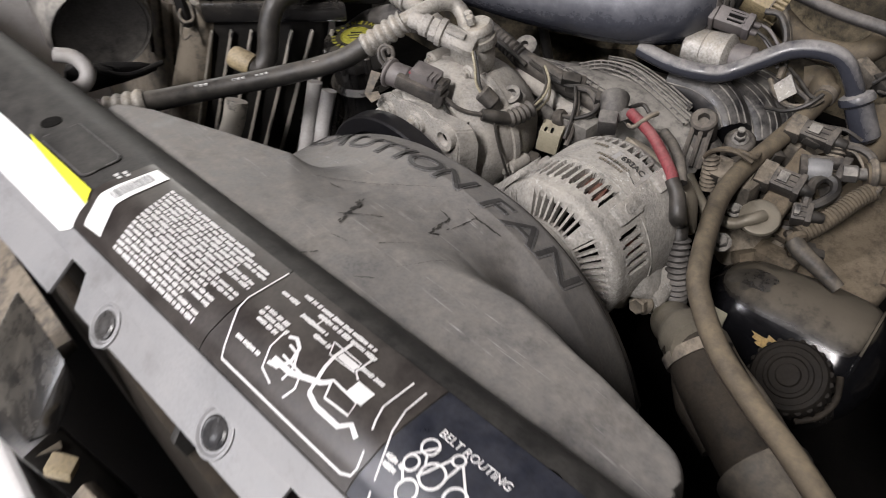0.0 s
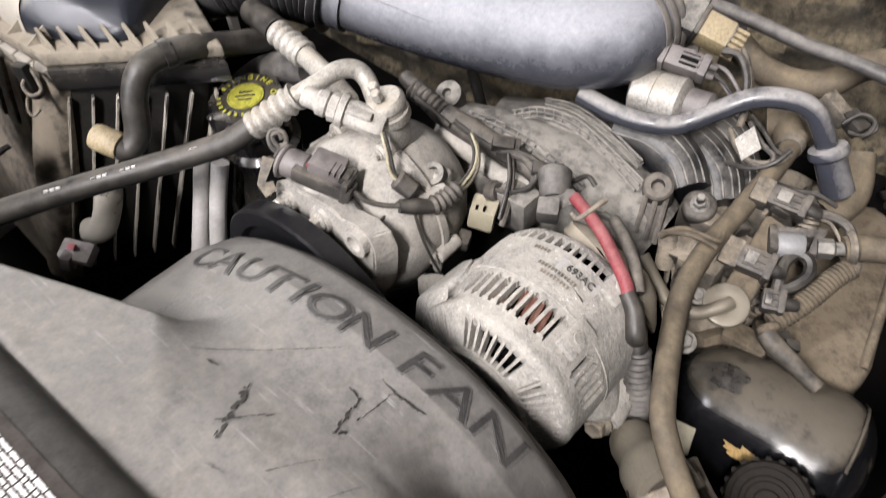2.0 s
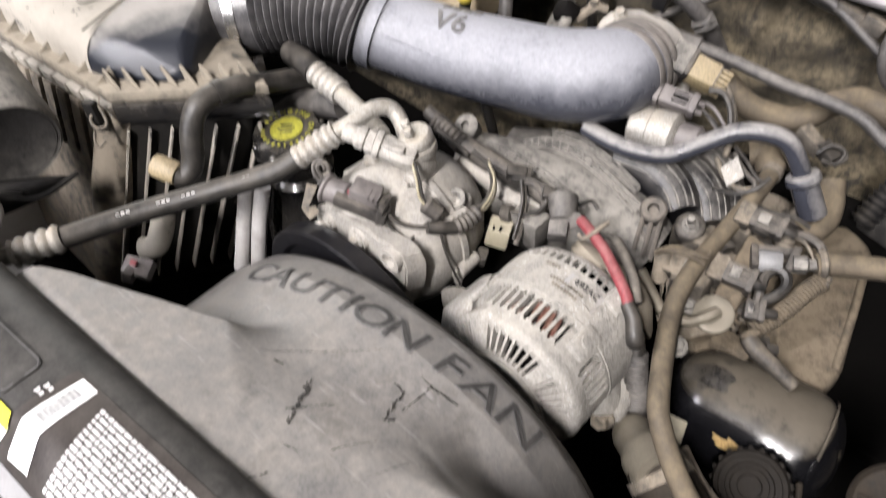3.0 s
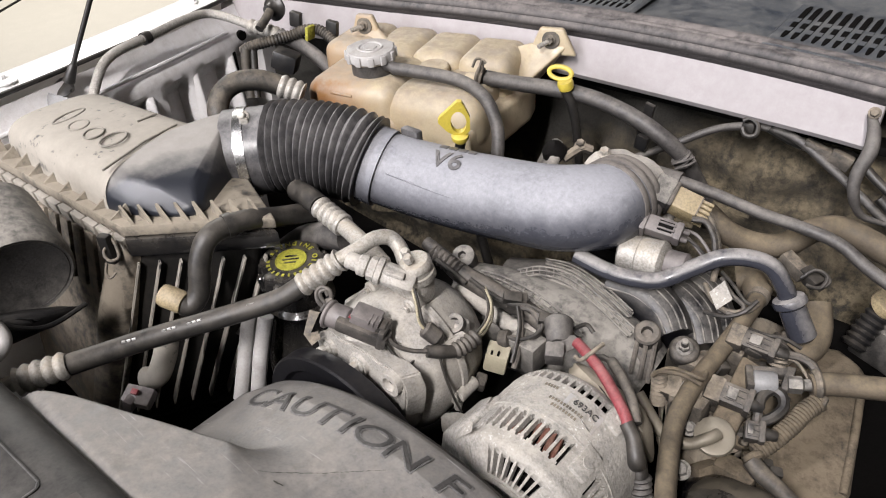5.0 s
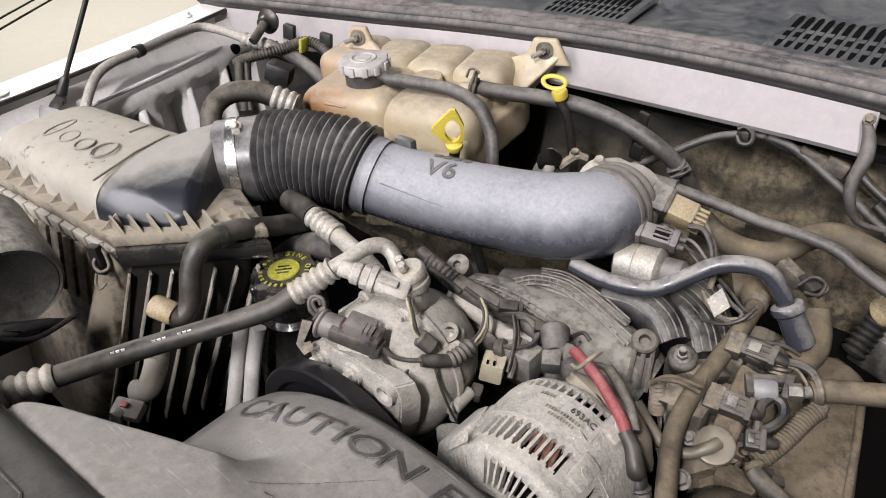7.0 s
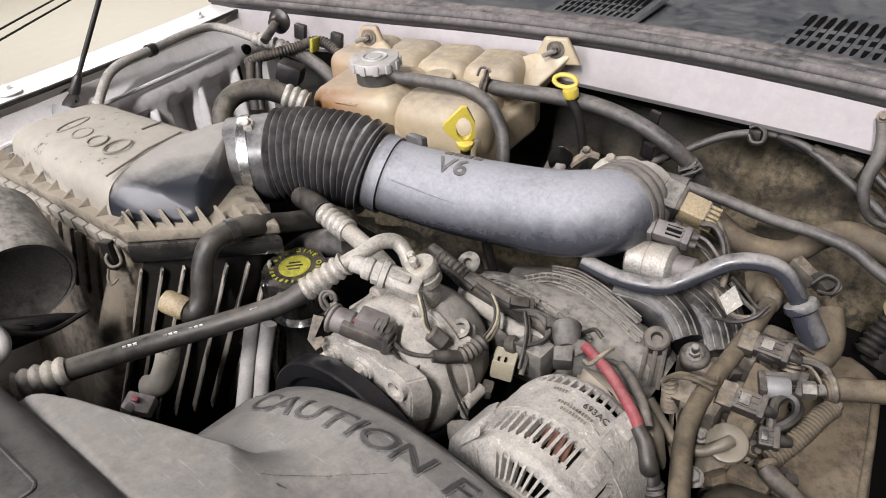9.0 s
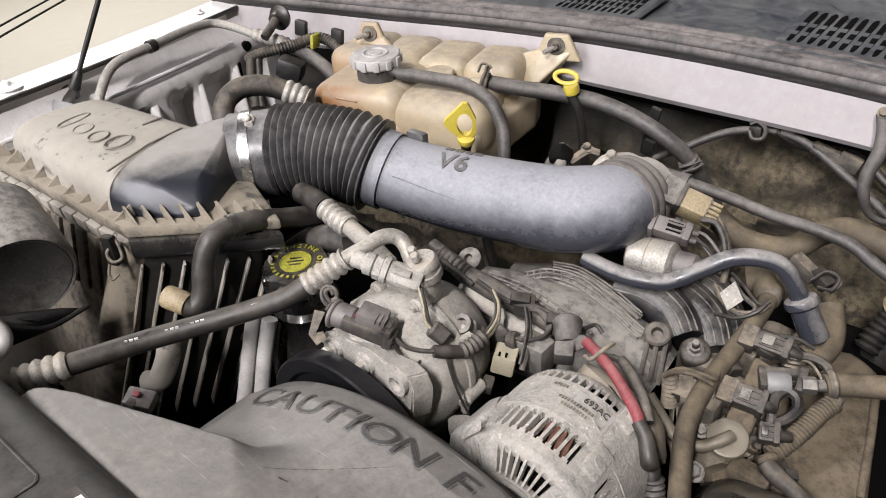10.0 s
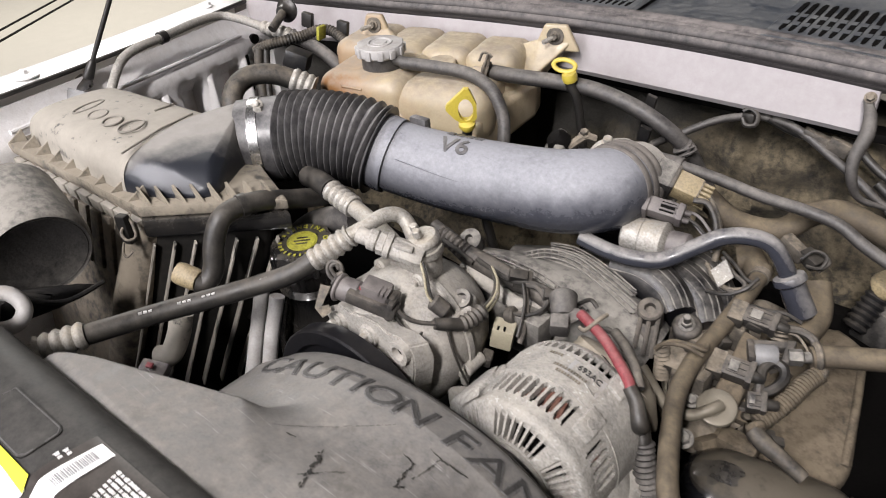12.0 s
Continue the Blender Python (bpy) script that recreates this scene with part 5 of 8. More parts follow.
    part("connector_step", box(c2_ + d2 * 0.016 - z2 * 0.002, (0.018, 0.021, 0.016), m2_, 0.002), M_TAN, y)
    part("connector_groove", box(c2_ + d2 * 0.0145 + z2 * 0.008, (0.0016, 0.022, 0.009), m2_, 0), M_DIRTY, y, smooth=False)
    for k in range(4):
        part("connector_rib", box(c2_ + d2 * 0.021 + z2 * 0.007 + y2 * (0.0058 * (k - 1.5)), (0.014, 0.0034, 0.007), m2_, 0.001), M_TAN, y)
    part("connector_lip", box(c2_ + d2 * 0.012 - z2 * 0.012, (0.030, 0.022, 0.003), m2_, 0.001), M_TAN, y)
    part("cable_sleeve", tube([(-0.049, 0.822, 0.981), (-0.009, 0.822, 0.981), (0.022, 0.823, 0.982)], [0.010, 0.0115, 0.0105], 14), M_GREYHOSE, t)


throttle_body()


# ---- coolant bottle ----
def coolant_bottle():
    t = thing("coolant_bottle", (-0.38, 0.82, 0.90), "yellowed translucent plastic coolant bottle, stained brown", "coolant bottle")
    o = V(-0.465, 0.681, 0.0)
    e1, e2 = V(0.952, 0.305, 0), V(-0.305, 0.952, 0)
    turn = Matrix((e1, e2, V(0, 0, 1))).transposed().to_4x4()
    def at(a, b, z):
        return o + e1 * a + e2 * b + V(0, 0, z)
    def chamber(a0, a1, b0, b1, z0, z1, r, sub=None):
        """A blown chamber: a block with wide soft edges."""
        sub = bmesh.new()
        bmesh.ops.create_cube(sub, size=1)
        for v in sub.verts:
            v.co = V(v.co.x * (a1 - a0), v.co.y * (b1 - b0), v.co.z * (z1 - z0))
        bmesh.ops.bevel(sub, geom=sub.edges[:], offset=r, segments=5, affect="EDGES", profile=0.5)
        bmesh.ops.transform(sub, matrix=Matrix.Translation(at((a0 + a1) / 2, (b0 + b1) / 2, (z0 + z1) / 2)) @ turn, verts=sub.verts[:])
        return sub
    part("tank", hull([at(a, b, z) for a, b in ((-0.004, 0.002), (0.244, 0.001), (0.272, 0.165), (0.268, 0.205), (0.0, 0.205)) for z in (0.945, 1.001)], 0.009, 4), M_TANK, t)
    part("front_chamber", chamber(-0.006, 0.134, 0.0, 0.140, 0.955, 1.0455, 0.025), M_TANK, t)
    part("front_lobe", chamber(0.112, 0.252, 0.0005, 0.090, 0.955, 1.0390, 0.030), M_TANK, t, "rounded clear lobe")
    part("centre_lobe", chamber(0.110, 0.240, 0.060, 0.140, 0.95, 1.0330, 0.018), M_TANK, t)
    for k in range(4):
        a = -0.042 + 0.072 * k
        part("rear_lobe", chamber(a, a + 0.080, 0.115, 0.236 - 0.006 * k, 0.94, 1.0555 - 0.001 * k, 0.019), M_TANK, t, "moulded rear lobe")
    # short mould marks on the front
    part("mould_mark", tube([at(0.040, 0.0015, 1.031), at(0.072, 0.0015, 1.029)], 0.0018, 8), M_TANK, t)
    part("top_seam", tube([at(0.014, 0.118, 1.0455), at(0.06, 0.117, 1.0457), at(0.11, 0.116, 1.0455)], 0.0012, 8), M_TANK, t)
    # ears with studs against the firewall
    def ear(q, half, stud):
        q = V(q)
        part("mount_ear", hull([q + e1 * (half * s) + V(0, 0, z) + e2 * d for s, z in ((-0.55, 0.016), (0.55, 0.016), (-1.1, -0.022), (1.2, -0.022)) for d in (-0.005, 0.005)], 0.004, 3), M_TANK, t)
        part("stud_washer", lathe([(0.0125, 0), (0.0125, 0.0016), (0.0070, 0.0022)], q + e2 * -0.005, (0.28, -0.92, 0.15), 22), M_DIRTY, t)
        part("nut", hexbolt(q + e2 * -0.007, (0.28, -0.92, 0.15), 0.0080), M_DIRTY, t)
        part("stud", cyl(q + e2 * -0.008, q + e2 * -0.008 + V(*stud), 0.0035, seg=10), M_BRIGHT, t)
    ear((-0.505, 0.842, 1.070), 0.024, (-0.006, -0.020, -0.002))
    ear((-0.240, 0.945, 1.066), 0.030, (-0.006, -0.020, -0.004))
    part("ear_web", hull([V(-0.240, 0.945, 1.066) + e1 * a + e2 * d + V(0, 0, z) for a, d, z in ((-0.022, -0.004, -0.006), (0.026, -0.004, -0.006), (-0.022, 0.004, -0.006), (0.026, 0.004, -0.006))] + [at(a, b, z) for a, b, z in ((0.215, 0.190, 1.040), (0.268, 0.150, 1.010), (0.215, 0.205, 1.01), (0.268, 0.200, 0.99))], 0.004, 3), M_TANK, t)
    part("ear_web", hull([V(-0.505, 0.842, 1.070) + e1 * a + e2 * d + V(0, 0, z) for a, d, z in ((-0.018, -0.004, -0.004), (0.022, -0.004, -0.004), (-0.018, 0.004, -0.004), (0.022, 0.004, -0.004))] + [at(a, b, z) for a, b, z in ((-0.030, 0.150, 1.035), (0.060, 0.150, 1.045), (-0.030, 0.175, 1.03), (0.060, 0.175, 1.04))], 0.004, 3), M_TANK, t)
    # filler neck and pressure cap
    cpos = V((-0.406, 0.756, 1.067))
    up = V(0.03, -0.05, 1).normalized()
    part("neck_base", lathe([(0.041, -0.020), (0.041, -0.0165), (0.0385, -0.0145), (0.030, -0.0145)], cpos + up * -0.010, up, 36), M_TANK, t)
    part("neck", lathe([(0.0285, -0.026), (0.0285, 0.000)], cpos, up, 30), M_GREYHOSE, t)
    cap_ = part("pressure_cap", lathe([(0.030, -0.003), (0.0335, 0.0), (0.0340, 0.009), (0.0318, 0.0120), (0.0300, 0.0122), (0.0180, 0.0128), (0.0172, 0.0142), (0.0155, 0.0142), (0.0140, 0.0126), (0.0095, 0.0126), (0.0090, 0.0138), (0.0015, 0.0138)], cpos, up, 40), M_CAPGREY, t, "pale grey pressure cap with lugs")
    s1 = up.orthogonal().normalized()
    s2 = up.cross(s1)
    for k in range(12):
        a = 2 * math.pi * k / 12
        d = s1 * math.cos(a) + s2 * math.sin(a)
        part("cap_lug", box(cpos + d * 0.0335 + up * 0.0045, (0.005, 0.0085, 0.0125), aim(d, up), 0.0018), M_CAPGREY, cap_)
    part("overflow_nipple", cyl((-0.381, 0.756, 1.060), (-0.360, 0.761, 1.057), 0.0075, seg=14), M_GREYHOSE, t)
    part("filler_plug", lathe([(0.022, -0.006), (0.0215, 0.0040), (0.0195, 0.0060), (0.0150, 0.0056), (0.001, 0.0056)], at(0.150, 0.100, 1.0385), (0.05, -0.1, 1), 26), M_TANK, t)
    part("outlet_stub", cyl(at(0.205, 0.088, 1.036), at(0.225, 0.085, 1.037), 0.0085, seg=16, bevel=0.001), M_TANK, t)


coolant_bottle()


def dipstick(name, ring, foot, label, tall, axis, wing):
    t = thing(name, foot, label, "dipstick")
    c = V(ring)
    up = V(axis).normalized()
    side = V(0.75, 0.62, 0.0)
    side = (side - up * side.dot(up)).normalized()
    fore = side.cross(up)
    # a pierced handle: a ring whose outer edge runs out to a slanting printed side
    rim = [(0.002, tall + 0.013), (0.0060, tall + 0.010), (0.0135, 0.006), (0.0125, -tall * 0.75), (0.005, -tall - 0.003), (-0.004, -tall - 0.003), (-0.0125 - 0.002 * wing, -tall * 0.7), (-0.0130 - 0.012 * wing, 0.002), (-0.0130 - 0.010 * wing, 0.007)]
    def reach(a):
        best = 0.0
        for (x0, y0), (x1, y1) in zip(rim, rim[1:] + rim[:1]):
            den = math.cos(a) * (y1 - y0) - math.sin(a) * (x1 - x0)
            if abs(den) > 1e-9:
                r = (x0 * (y1 - y0) - y0 * (x1 - x0)) / den
                k = (r * math.cos(a) - x0) / (x1 - x0) if abs(x1 - x0) > abs(y1 - y0) else (r * math.sin(a) - y0) / (y1 - y0)
                if r > 0 and -1e-6 <= k <= 1 + 1e-6:
                    best = max(best, r)
        return best
    bm = bmesh.new()
    rings = []
    for hole, d in ((True, -0.0032), (False, -0.0026), (False, 0.0026), (True, 0.0032)):
        row = []
        for k in range(36):
            a = 2 * math.pi * k / 36
            x, y = (0.0092 * math.cos(a), tall * 0.86 * math.sin(a)) if hole else (reach(a) * math.cos(a), reach(a) * math.sin(a))
            row.append(bm.verts.new(c + side * x + up * y + fore * d))
        rings.append(row)
    for p, q in zip(rings, rings[1:] + rings[:1]):
        for k in range(36):
            bm.faces.new((p[k], p[(k + 1) % 36], q[(k + 1) % 36], q[k]))
    tag = part("handle", bm, M_YELLOW, t, "yellow pull handle")
    if wing > 0.5:
        for k in range(7):
            s = 0.12 + 0.11 * k
            p = c + side * (-0.0040 - 0.0185 * s) + up * (tall + 0.007 - (tall + 0.012) * s) - fore * 0.0030
            part("print_mark", box(p, (0.0026, 0.0016, 0.0006), aim(up + side, fore), 0), M_DIRTY, tag, smooth=False)
    part("collar", lathe([(0.006, 0.0), (0.0105, -0.002), (0.0105, -0.007), (0.0075, -0.012)], c - up * tall, up, 18), M_YELLOW, t)
    part("stalk", tube([c - up * (tall + 0.010), c - up * (tall + 0.06), foot], 0.0065, 12), M_RUBBER, t)


dipstick("oil_dipstick", (-0.203, 0.697, 1.047), (-0.17, 0.72, 0.80), "yellow ring-handled oil dipstick beside the coolant bottle", 0.019, (0.16, -0.25, 1.0), 1.0)


def gearbox_dipstick():
    t = thing("gearbox_dipstick", (-0.16, 0.93, 0.80), "yellow ring-handled dipstick by the firewall", "dipstick")
    c = V(-0.176, 0.869, 1.055)
    side, fore = V(0.92, 0.22, -0.10).normalized(), V(0.10, -0.72, -0.62)
    fore = (fore - side * fore.dot(side)).normalized()
    ring = [c + side * (0.0150 * math.cos(k * math.pi / 10)) + fore * (0.0085 * math.sin(k * math.pi / 10)) for k in range(21)]
    part("handle", sweep(ring, 0.0032, 10, 0.8), M_YELLOW, t, "yellow ring handle")
    foot = c + side * 0.010 + fore * 0.010
    part("collar", lathe([(0.0095, 0.001), (0.0105, -0.003), (0.0095, -0.010), (0.006, -0.013)], foot, (-0.12, -0.25, 1.0), 18), M_YELLOW, t)
    part("stalk", tube([foot - V(0, 0, 0.010), foot + V(0.012, 0.012, -0.06), (-0.15, 0.91, 0.80)], 0.0062, 12), M_RUBBER, t)


gearbox_dipstick()


# ---- hoses and pipes ----
def banded_hose(name, pts, r, material, label, at_, band):
    """A hose with crimp bands as parts of their own."""
    t = thing(name, pts[0], label, "hose")
    part("hose_body", tube(pts, r, 16), material, t)
    path = spline([V(p) for p in pts], 8)
    for k in at_:
        i = int(k * (len(path) - 2))
        part("band", lathe([(r - 0.001, -0.005), (r + 0.0016, -0.0045), (r + 0.0016, 0.0045), (r - 0.001, 0.005)], path[i], path[i + 1] - path[i], 20), band, t, "dusty clamp band")
    return t


def hose(name, pts, r, material, label, category="hose", seg=14):
    return single(name, tube(pts, r, seg), material, label, category)


def ac_line():
    t = thing("air_conditioning_hose", (-0.293, 0.236, 0.956), "black air conditioning hose with crimped aluminium ferrules", "hose")
    part("hose_body", tube([(-0.298, 0.232, 0.954), (-0.289, 0.264, 0.951), (-0.273, 0.306, 0.950), (-0.250, 0.347, 0.952), (-0.222, 0.388, 0.958), (-0.198, 0.413, 0.968), (-0.183, 0.433, 0.981)], 0.0105, 18), M_RUBBER, t)
    part("ferrule", ripple([(-0.186, 0.429, 0.978), (-0.175, 0.445, 0.988), (-0.161, 0.464, 1.001)], 0.0112, 0.0013, 0.0088, 20, 0.6), M_BRIGHT, t, "crimped aluminium ferrule")
    part("ferrule", ripple([(-0.295, 0.237, 0.955), (-0.304, 0.220, 0.954), (-0.315, 0.198, 0.952)], 0.0125, 0.0014, 0.0100, 20, 0.6), M_BRIGHT, t, "crimped aluminium ferrule")
    part("pipe", tube([(-0.315, 0.198, 0.952), (-0.323, 0.173, 0.952), (-0.333, 0.137, 0.946)], 0.008, 14), M_BRIGHT, t)
    part("pipe", tube([(-0.162, 0.461, 1.001), (-0.155, 0.477, 1.006), (-0.149, 0.499, 1.011), (-0.142, 0.513, 1.008), (-0.132, 0.516, 1.000), (-0.118, 0.510, 0.987)], 0.0078, 14), M_BRIGHT, t)
    # unreadable print along the hose
    for a, b in ((0.30, 0.36), (0.46, 0.52), (0.56, 0.62), (0.80, 0.85)):
        path = spline([(-0.292, 0.233, 0.963), (-0.284, 0.264, 0.961), (-0.267, 0.305, 0.959), (-0.244, 0.346, 0.961), (-0.217, 0.387, 0.967), (-0.193, 0.411, 0.977)], 10)
        n = len(path) - 1
        for k in range(4):
            s = a + (b - a) * k / 4
            p, q = path[int(s * n)], path[min(n, int(s * n) + 1)]
            part("print_mark", box(p, (0.0034, 0.0012, 0.0020), aim(q - p), 0), M_PRINT, t, smooth=False)


ac_line()


def ac_suction():
    t = thing("suction_pipe", (-0.151, 0.495, 1.001), "aluminium air conditioning pipe with crimped ferrule", "pipe")
    part("ferrule", ripple([(-0.268, 0.527, 0.993), (-0.250, 0.527, 0.987), (-0.226, 0.525, 0.983)], 0.0122, 0.0013, 0.0090, 20, 0.6), M_BRIGHT, t, "crimped aluminium ferrule")
    part("pipe", tube([(-0.229, 0.526, 0.983), (-0.200, 0.519, 0.982), (-0.169, 0.510, 0.982), (-0.144, 0.502, 0.981)], 0.0098, 16), M_BRIGHT, t)
    part("hose_end", tube([(-0.267, 0.528, 0.991), (-0.292, 0.533, 0.992), (-0.331, 0.546, 0.982)], 0.013, 14), M_RUBBER, t)
    # manifold block on the compressor
    part("block", hull([V((-0.110, 0.506, 0.972)) + V(x, y, z) for x in (-0.020, 0.022) for y in (-0.012, 0.014) for z in (-0.016, 0.010)], 0.004), M_ALU, t)
    part("port_cap", lathe([(0.0150, -0.010), (0.0165, -0.008), (0.0165, -0.001), (0.0150, 0.0), (0.0150, 0.005), (0.0165, 0.006), (0.0165, 0.011), (0.0140, 0.014), (0.006, 0.0145)], (-0.099, 0.507, 0.990), (-0.12, -0.22, 0.96), 28), M_BRIGHT, t, "bright round port cap")
    for q in ((-0.108, 0.503, 1.006), (-0.099, 0.497, 1.006)):
        part("port_bolt", lathe([(0.0046, 0), (0.0046, 0.007), (0.0036, 0.008)], q, (-0.12, -0.22, 0.96), 6), M_BRIGHT, t)
    # pressure switch: round collar, hexagonal body and plug in one line
    p0, p1 = V(-0.1390, 0.4675, 1.0045), V(-0.0885, 0.4942, 0.9848)
    d = (p1 - p0).normalized()
    part("switch_stud", lathe([(0.0070, -0.012), (0.0085, -0.010), (0.0085, 0.0), (0.0110, 0.002), (0.0110, 0.009), (0.0085, 0.011)], p0, d, 20), M_ALU, t)
    c = part("pressure_connector", lathe([(0.0085, 0.010), (0.0122, 0.012), (0.0122, 0.018), (0.0100, 0.019), (0.0100, 0.024), (0.0118, 0.026), (0.0118, 0.054), (0.0100, 0.0575), (0.0055, 0.0580)], p0, d, 8), M_ALU, t, "grey eight-sided connector body")
    part("connector_collar", lathe([(0.0118, 0.0185), (0.0138, 0.0195), (0.0138, 0.0245), (0.0118, 0.0255)], p0, d, 24), M_ALU, c)
    part("connector_latch", box(p0 + d * 0.040 + V(0.004, -0.007, 0.011), (0.020, 0.008, 0.004), aim(d), 0.001), M_ALU, c)
    part("wire", tube([(-0.088, 0.486, 0.987), (-0.079, 0.481, 0.974), (-0.073, 0.477, 0.959), (-0.065, 0.479, 0.948)], 0.0014, 8), M_WIRE, c)
    part("wire", tube([(-0.087, 0.488, 0.985), (-0.079, 0.484, 0.972), (-0.072, 0.480, 0.958), (-0.065, 0.480, 0.946)], 0.0018, 8), M_RUBBER, c)


ac_suction()

banded_hose("breather_hose", [(-0.297, 0.541, 0.968), (-0.297, 0.495, 0.984), (-0.298, 0.455, 1.000), (-0.303, 0.427, 1.003), (-0.303, 0.405, 0.999), (-0.303, 0.391, 0.978), (-0.300, 0.380, 0.949), (-0.302, 0.368, 0.937), (-0.308, 0.361, 0.940)], 0.0117, M_RUBBER, "black rubber hose bent down beside the filter box", (0.36,), M_RUBBER)
single("rubber_end_cap", lathe([(0.0112, 0), (0.0125, 0.004), (0.0125, 0.022), (0.0112, 0.026), (0.003, 0.027)], (-0.304, 0.362, 0.942), V((-0.324, 0.353, 0.949)) - V((-0.304, 0.362, 0.942)), 20), M_TAN, "tan rubber cap on the end of the black hose", "cap")
hose("tank_outlet_hose", [(-0.457, 0.671, 1.029), (-0.478, 0.652, 1.044), (-0.496, 0.631, 1.055), (-0.512, 0.607, 1.056), (-0.515, 0.585, 1.048), (-0.510, 0.571, 1.034), (-0.500, 0.562, 1.012)], 0.0140, M_DUSTHOSE, "black coolant hose curving from the bottle")
single("hose_clip", ripple([(-0.467, 0.643, 1.050), (-0.456, 0.651, 1.044), (-0.443, 0.660, 1.037)], 0.0150, 0.0014, 0.0100, 18, 0.6), M_BRIGHT, "ribbed bright sleeve on the coolant hose", "sleeve")
hose("overflow_hose", [(-0.366, 0.756, 1.058), (-0.319, 0.771, 1.056), (-0.272, 0.783, 1.052), (-0.234, 0.781, 1.042), (-0.209, 0.771, 1.025), (-0.193, 0.759, 1.007), (-0.185, 0.746, 0.976)], [0.0085, 0.0086, 0.0086, 0.0086, 0.0084, 0.0084, 0.0084], M_GREYHOSE, "grey rubber overflow hose from the pressure cap")
hose("heater_hose", [(-0.281, 0.838, 1.037), (-0.242, 0.852, 1.033), (-0.193, 0.872, 1.029), (-0.140, 0.884, 1.025), (-0.087, 0.893, 1.011), (-0.041, 0.898, 0.990), (-0.012, 0.908, 0.963), (0.003, 0.920, 0.932), (0.016, 0.931, 0.901)], 0.0104, M_GREYHOSE, "grey rubber heater hose arching over the engine")
single("spring_clip", ripple([(-0.284, 0.830, 1.041), (-0.275, 0.834, 1.039)], 0.0125, 0.001, 0.006, 14), M_DIRTY, "wire spring clip on the heater hose", "clip")
single("spring_clip", join(ripple([(-0.017, 0.903, 0.969), (-0.009, 0.908, 0.957)], 0.0130, 0.0008, 0.005, 16), join(tube([(-0.017, 0.883, 0.966), (-0.004, 0.888, 0.972), (0.003, 0.896, 0.975)], 0.0016, 8), tube([(-0.012, 0.882, 0.961), (0.001, 0.887, 0.968), (0.007, 0.896, 0.972)], 0.0016, 8))), M_GREYHOSE, "wire spring clip at the heater hose end", "clip")
single("spring_clip", join(tube([(-0.281, 0.820, 1.057), (-0.276, 0.822, 1.068), (-0.269, 0.827, 1.065), (-0.270, 0.825, 1.050)], 0.0018, 8), tube([(-0.272, 0.820, 1.051), (-0.268, 0.824, 1.067), (-0.263, 0.826, 1.063)], 0.0018, 8)), M_DIRTY, "bent wire ends of a spring clip", "clip")
hose("throttle_cable", [(0.019, 0.822, 0.983), (0.063, 0.828, 0.976), (0.112, 0.836, 0.965), (0.158, 0.843, 0.959), (0.194, 0.845, 0.952), (0.225, 0.840, 0.938), (0.266, 0.834, 0.924)], 0.0068, M_GREYHOSE, "grey sheathed throttle cable", "cable")
hose("brake_vacuum_hose", [(0.042, 0.864, 0.927), (0.075, 0.855, 0.915), (0.107, 0.860, 0.909), (0.135, 0.870, 0.914), (0.156, 0.886, 0.933), (0.180, 0.903, 0.936), (0.211, 0.904, 0.930), (0.253, 0.901, 0.919)], 0.0145, M_BROWNHOSE, "dusty brown vacuum hose along the firewall")
hose("firewall_wire", [(-0.091, 0.913, 0.936), (-0.047, 0.950, 0.957), (-0.008, 0.976, 0.978), (0.028, 0.982, 0.991), (0.058, 0.987, 0.994), (0.094, 0.983, 0.990), (0.139, 0.977, 0.968), (0.177, 0.968, 0.949), (0.207, 0.958, 0.934), (0.244, 0.950, 0.914)], 0.0052, M_GREYHOSE, "grey cable clipped along the firewall", "cable")
hose("bonnet_cable", [(0.058, 0.985, 0.995), (0.092, 0.995, 0.979), (0.124, 1.000, 0.976), (0.155, 1.005, 0.975), (0.190, 0.995, 0.956), (0.230, 0.988, 0.934)], 0.0055, M_RUBBER, "thin black cable along the firewall", "cable")
single("cable_clip", join(tube([(0.029, 0.973, 1.002), (0.037, 0.975, 1.006), (0.048, 0.973, 1.000), (0.048, 0.968, 0.989), (0.037, 0.966, 0.987), (0.030, 0.970, 0.994)], 0.003, 8), box((0.035, 0.985, 0.991), (0.016, 0.02, 0.016), None, 0.003)), M_RUBBER, "black plastic cable clip on the firewall", "clip")
hose("ground_strap", [(0.168, 0.948, 1.056), (0.178, 0.934, 1.043), (0.182, 0.922, 1.025), (0.178, 0.912, 1.000), (0.182, 0.908, 0.977), (0.194, 0.915, 0.953), (0.220, 0.930, 0.942)], [0.004, 0.007, 0.008, 0.007, 0.006, 0.004, 0.003], M_GREYHOSE, "grey flat strap hanging from the firewall corner", "strap")
single("strap_bolt", hexbolt((0.172, 0.942, 1.060), (0.1, -0.8, 0.5), 0.007), M_DIRTY, "steel bolt holding the strap", "bolt")
single("cable_joint", join(box((0.118, 0.985, 0.983), (0.034, 0.014, 0.014), aim((0.9, 0.1, -0.3)), 0.004), box((0.146, 0.983, 0.978), (0.026, 0.012, 0.018), aim((0.9, 0.1, -0.3)), 0.002)), M_DIRTY, "dusty black cable joint with grey tag", "connector")
single("firewall_bracket", join(box((-0.083, 0.933, 0.979), (0.014, 0.006, 0.075), (8, 12, 0), 0.002), box((-0.076, 0.917, 0.965), (0.016, 0.008, 0.022), (8, 12, 0), 0.002)), M_BLACK, "black bracket with small marked tag by the firewall", "bracket")
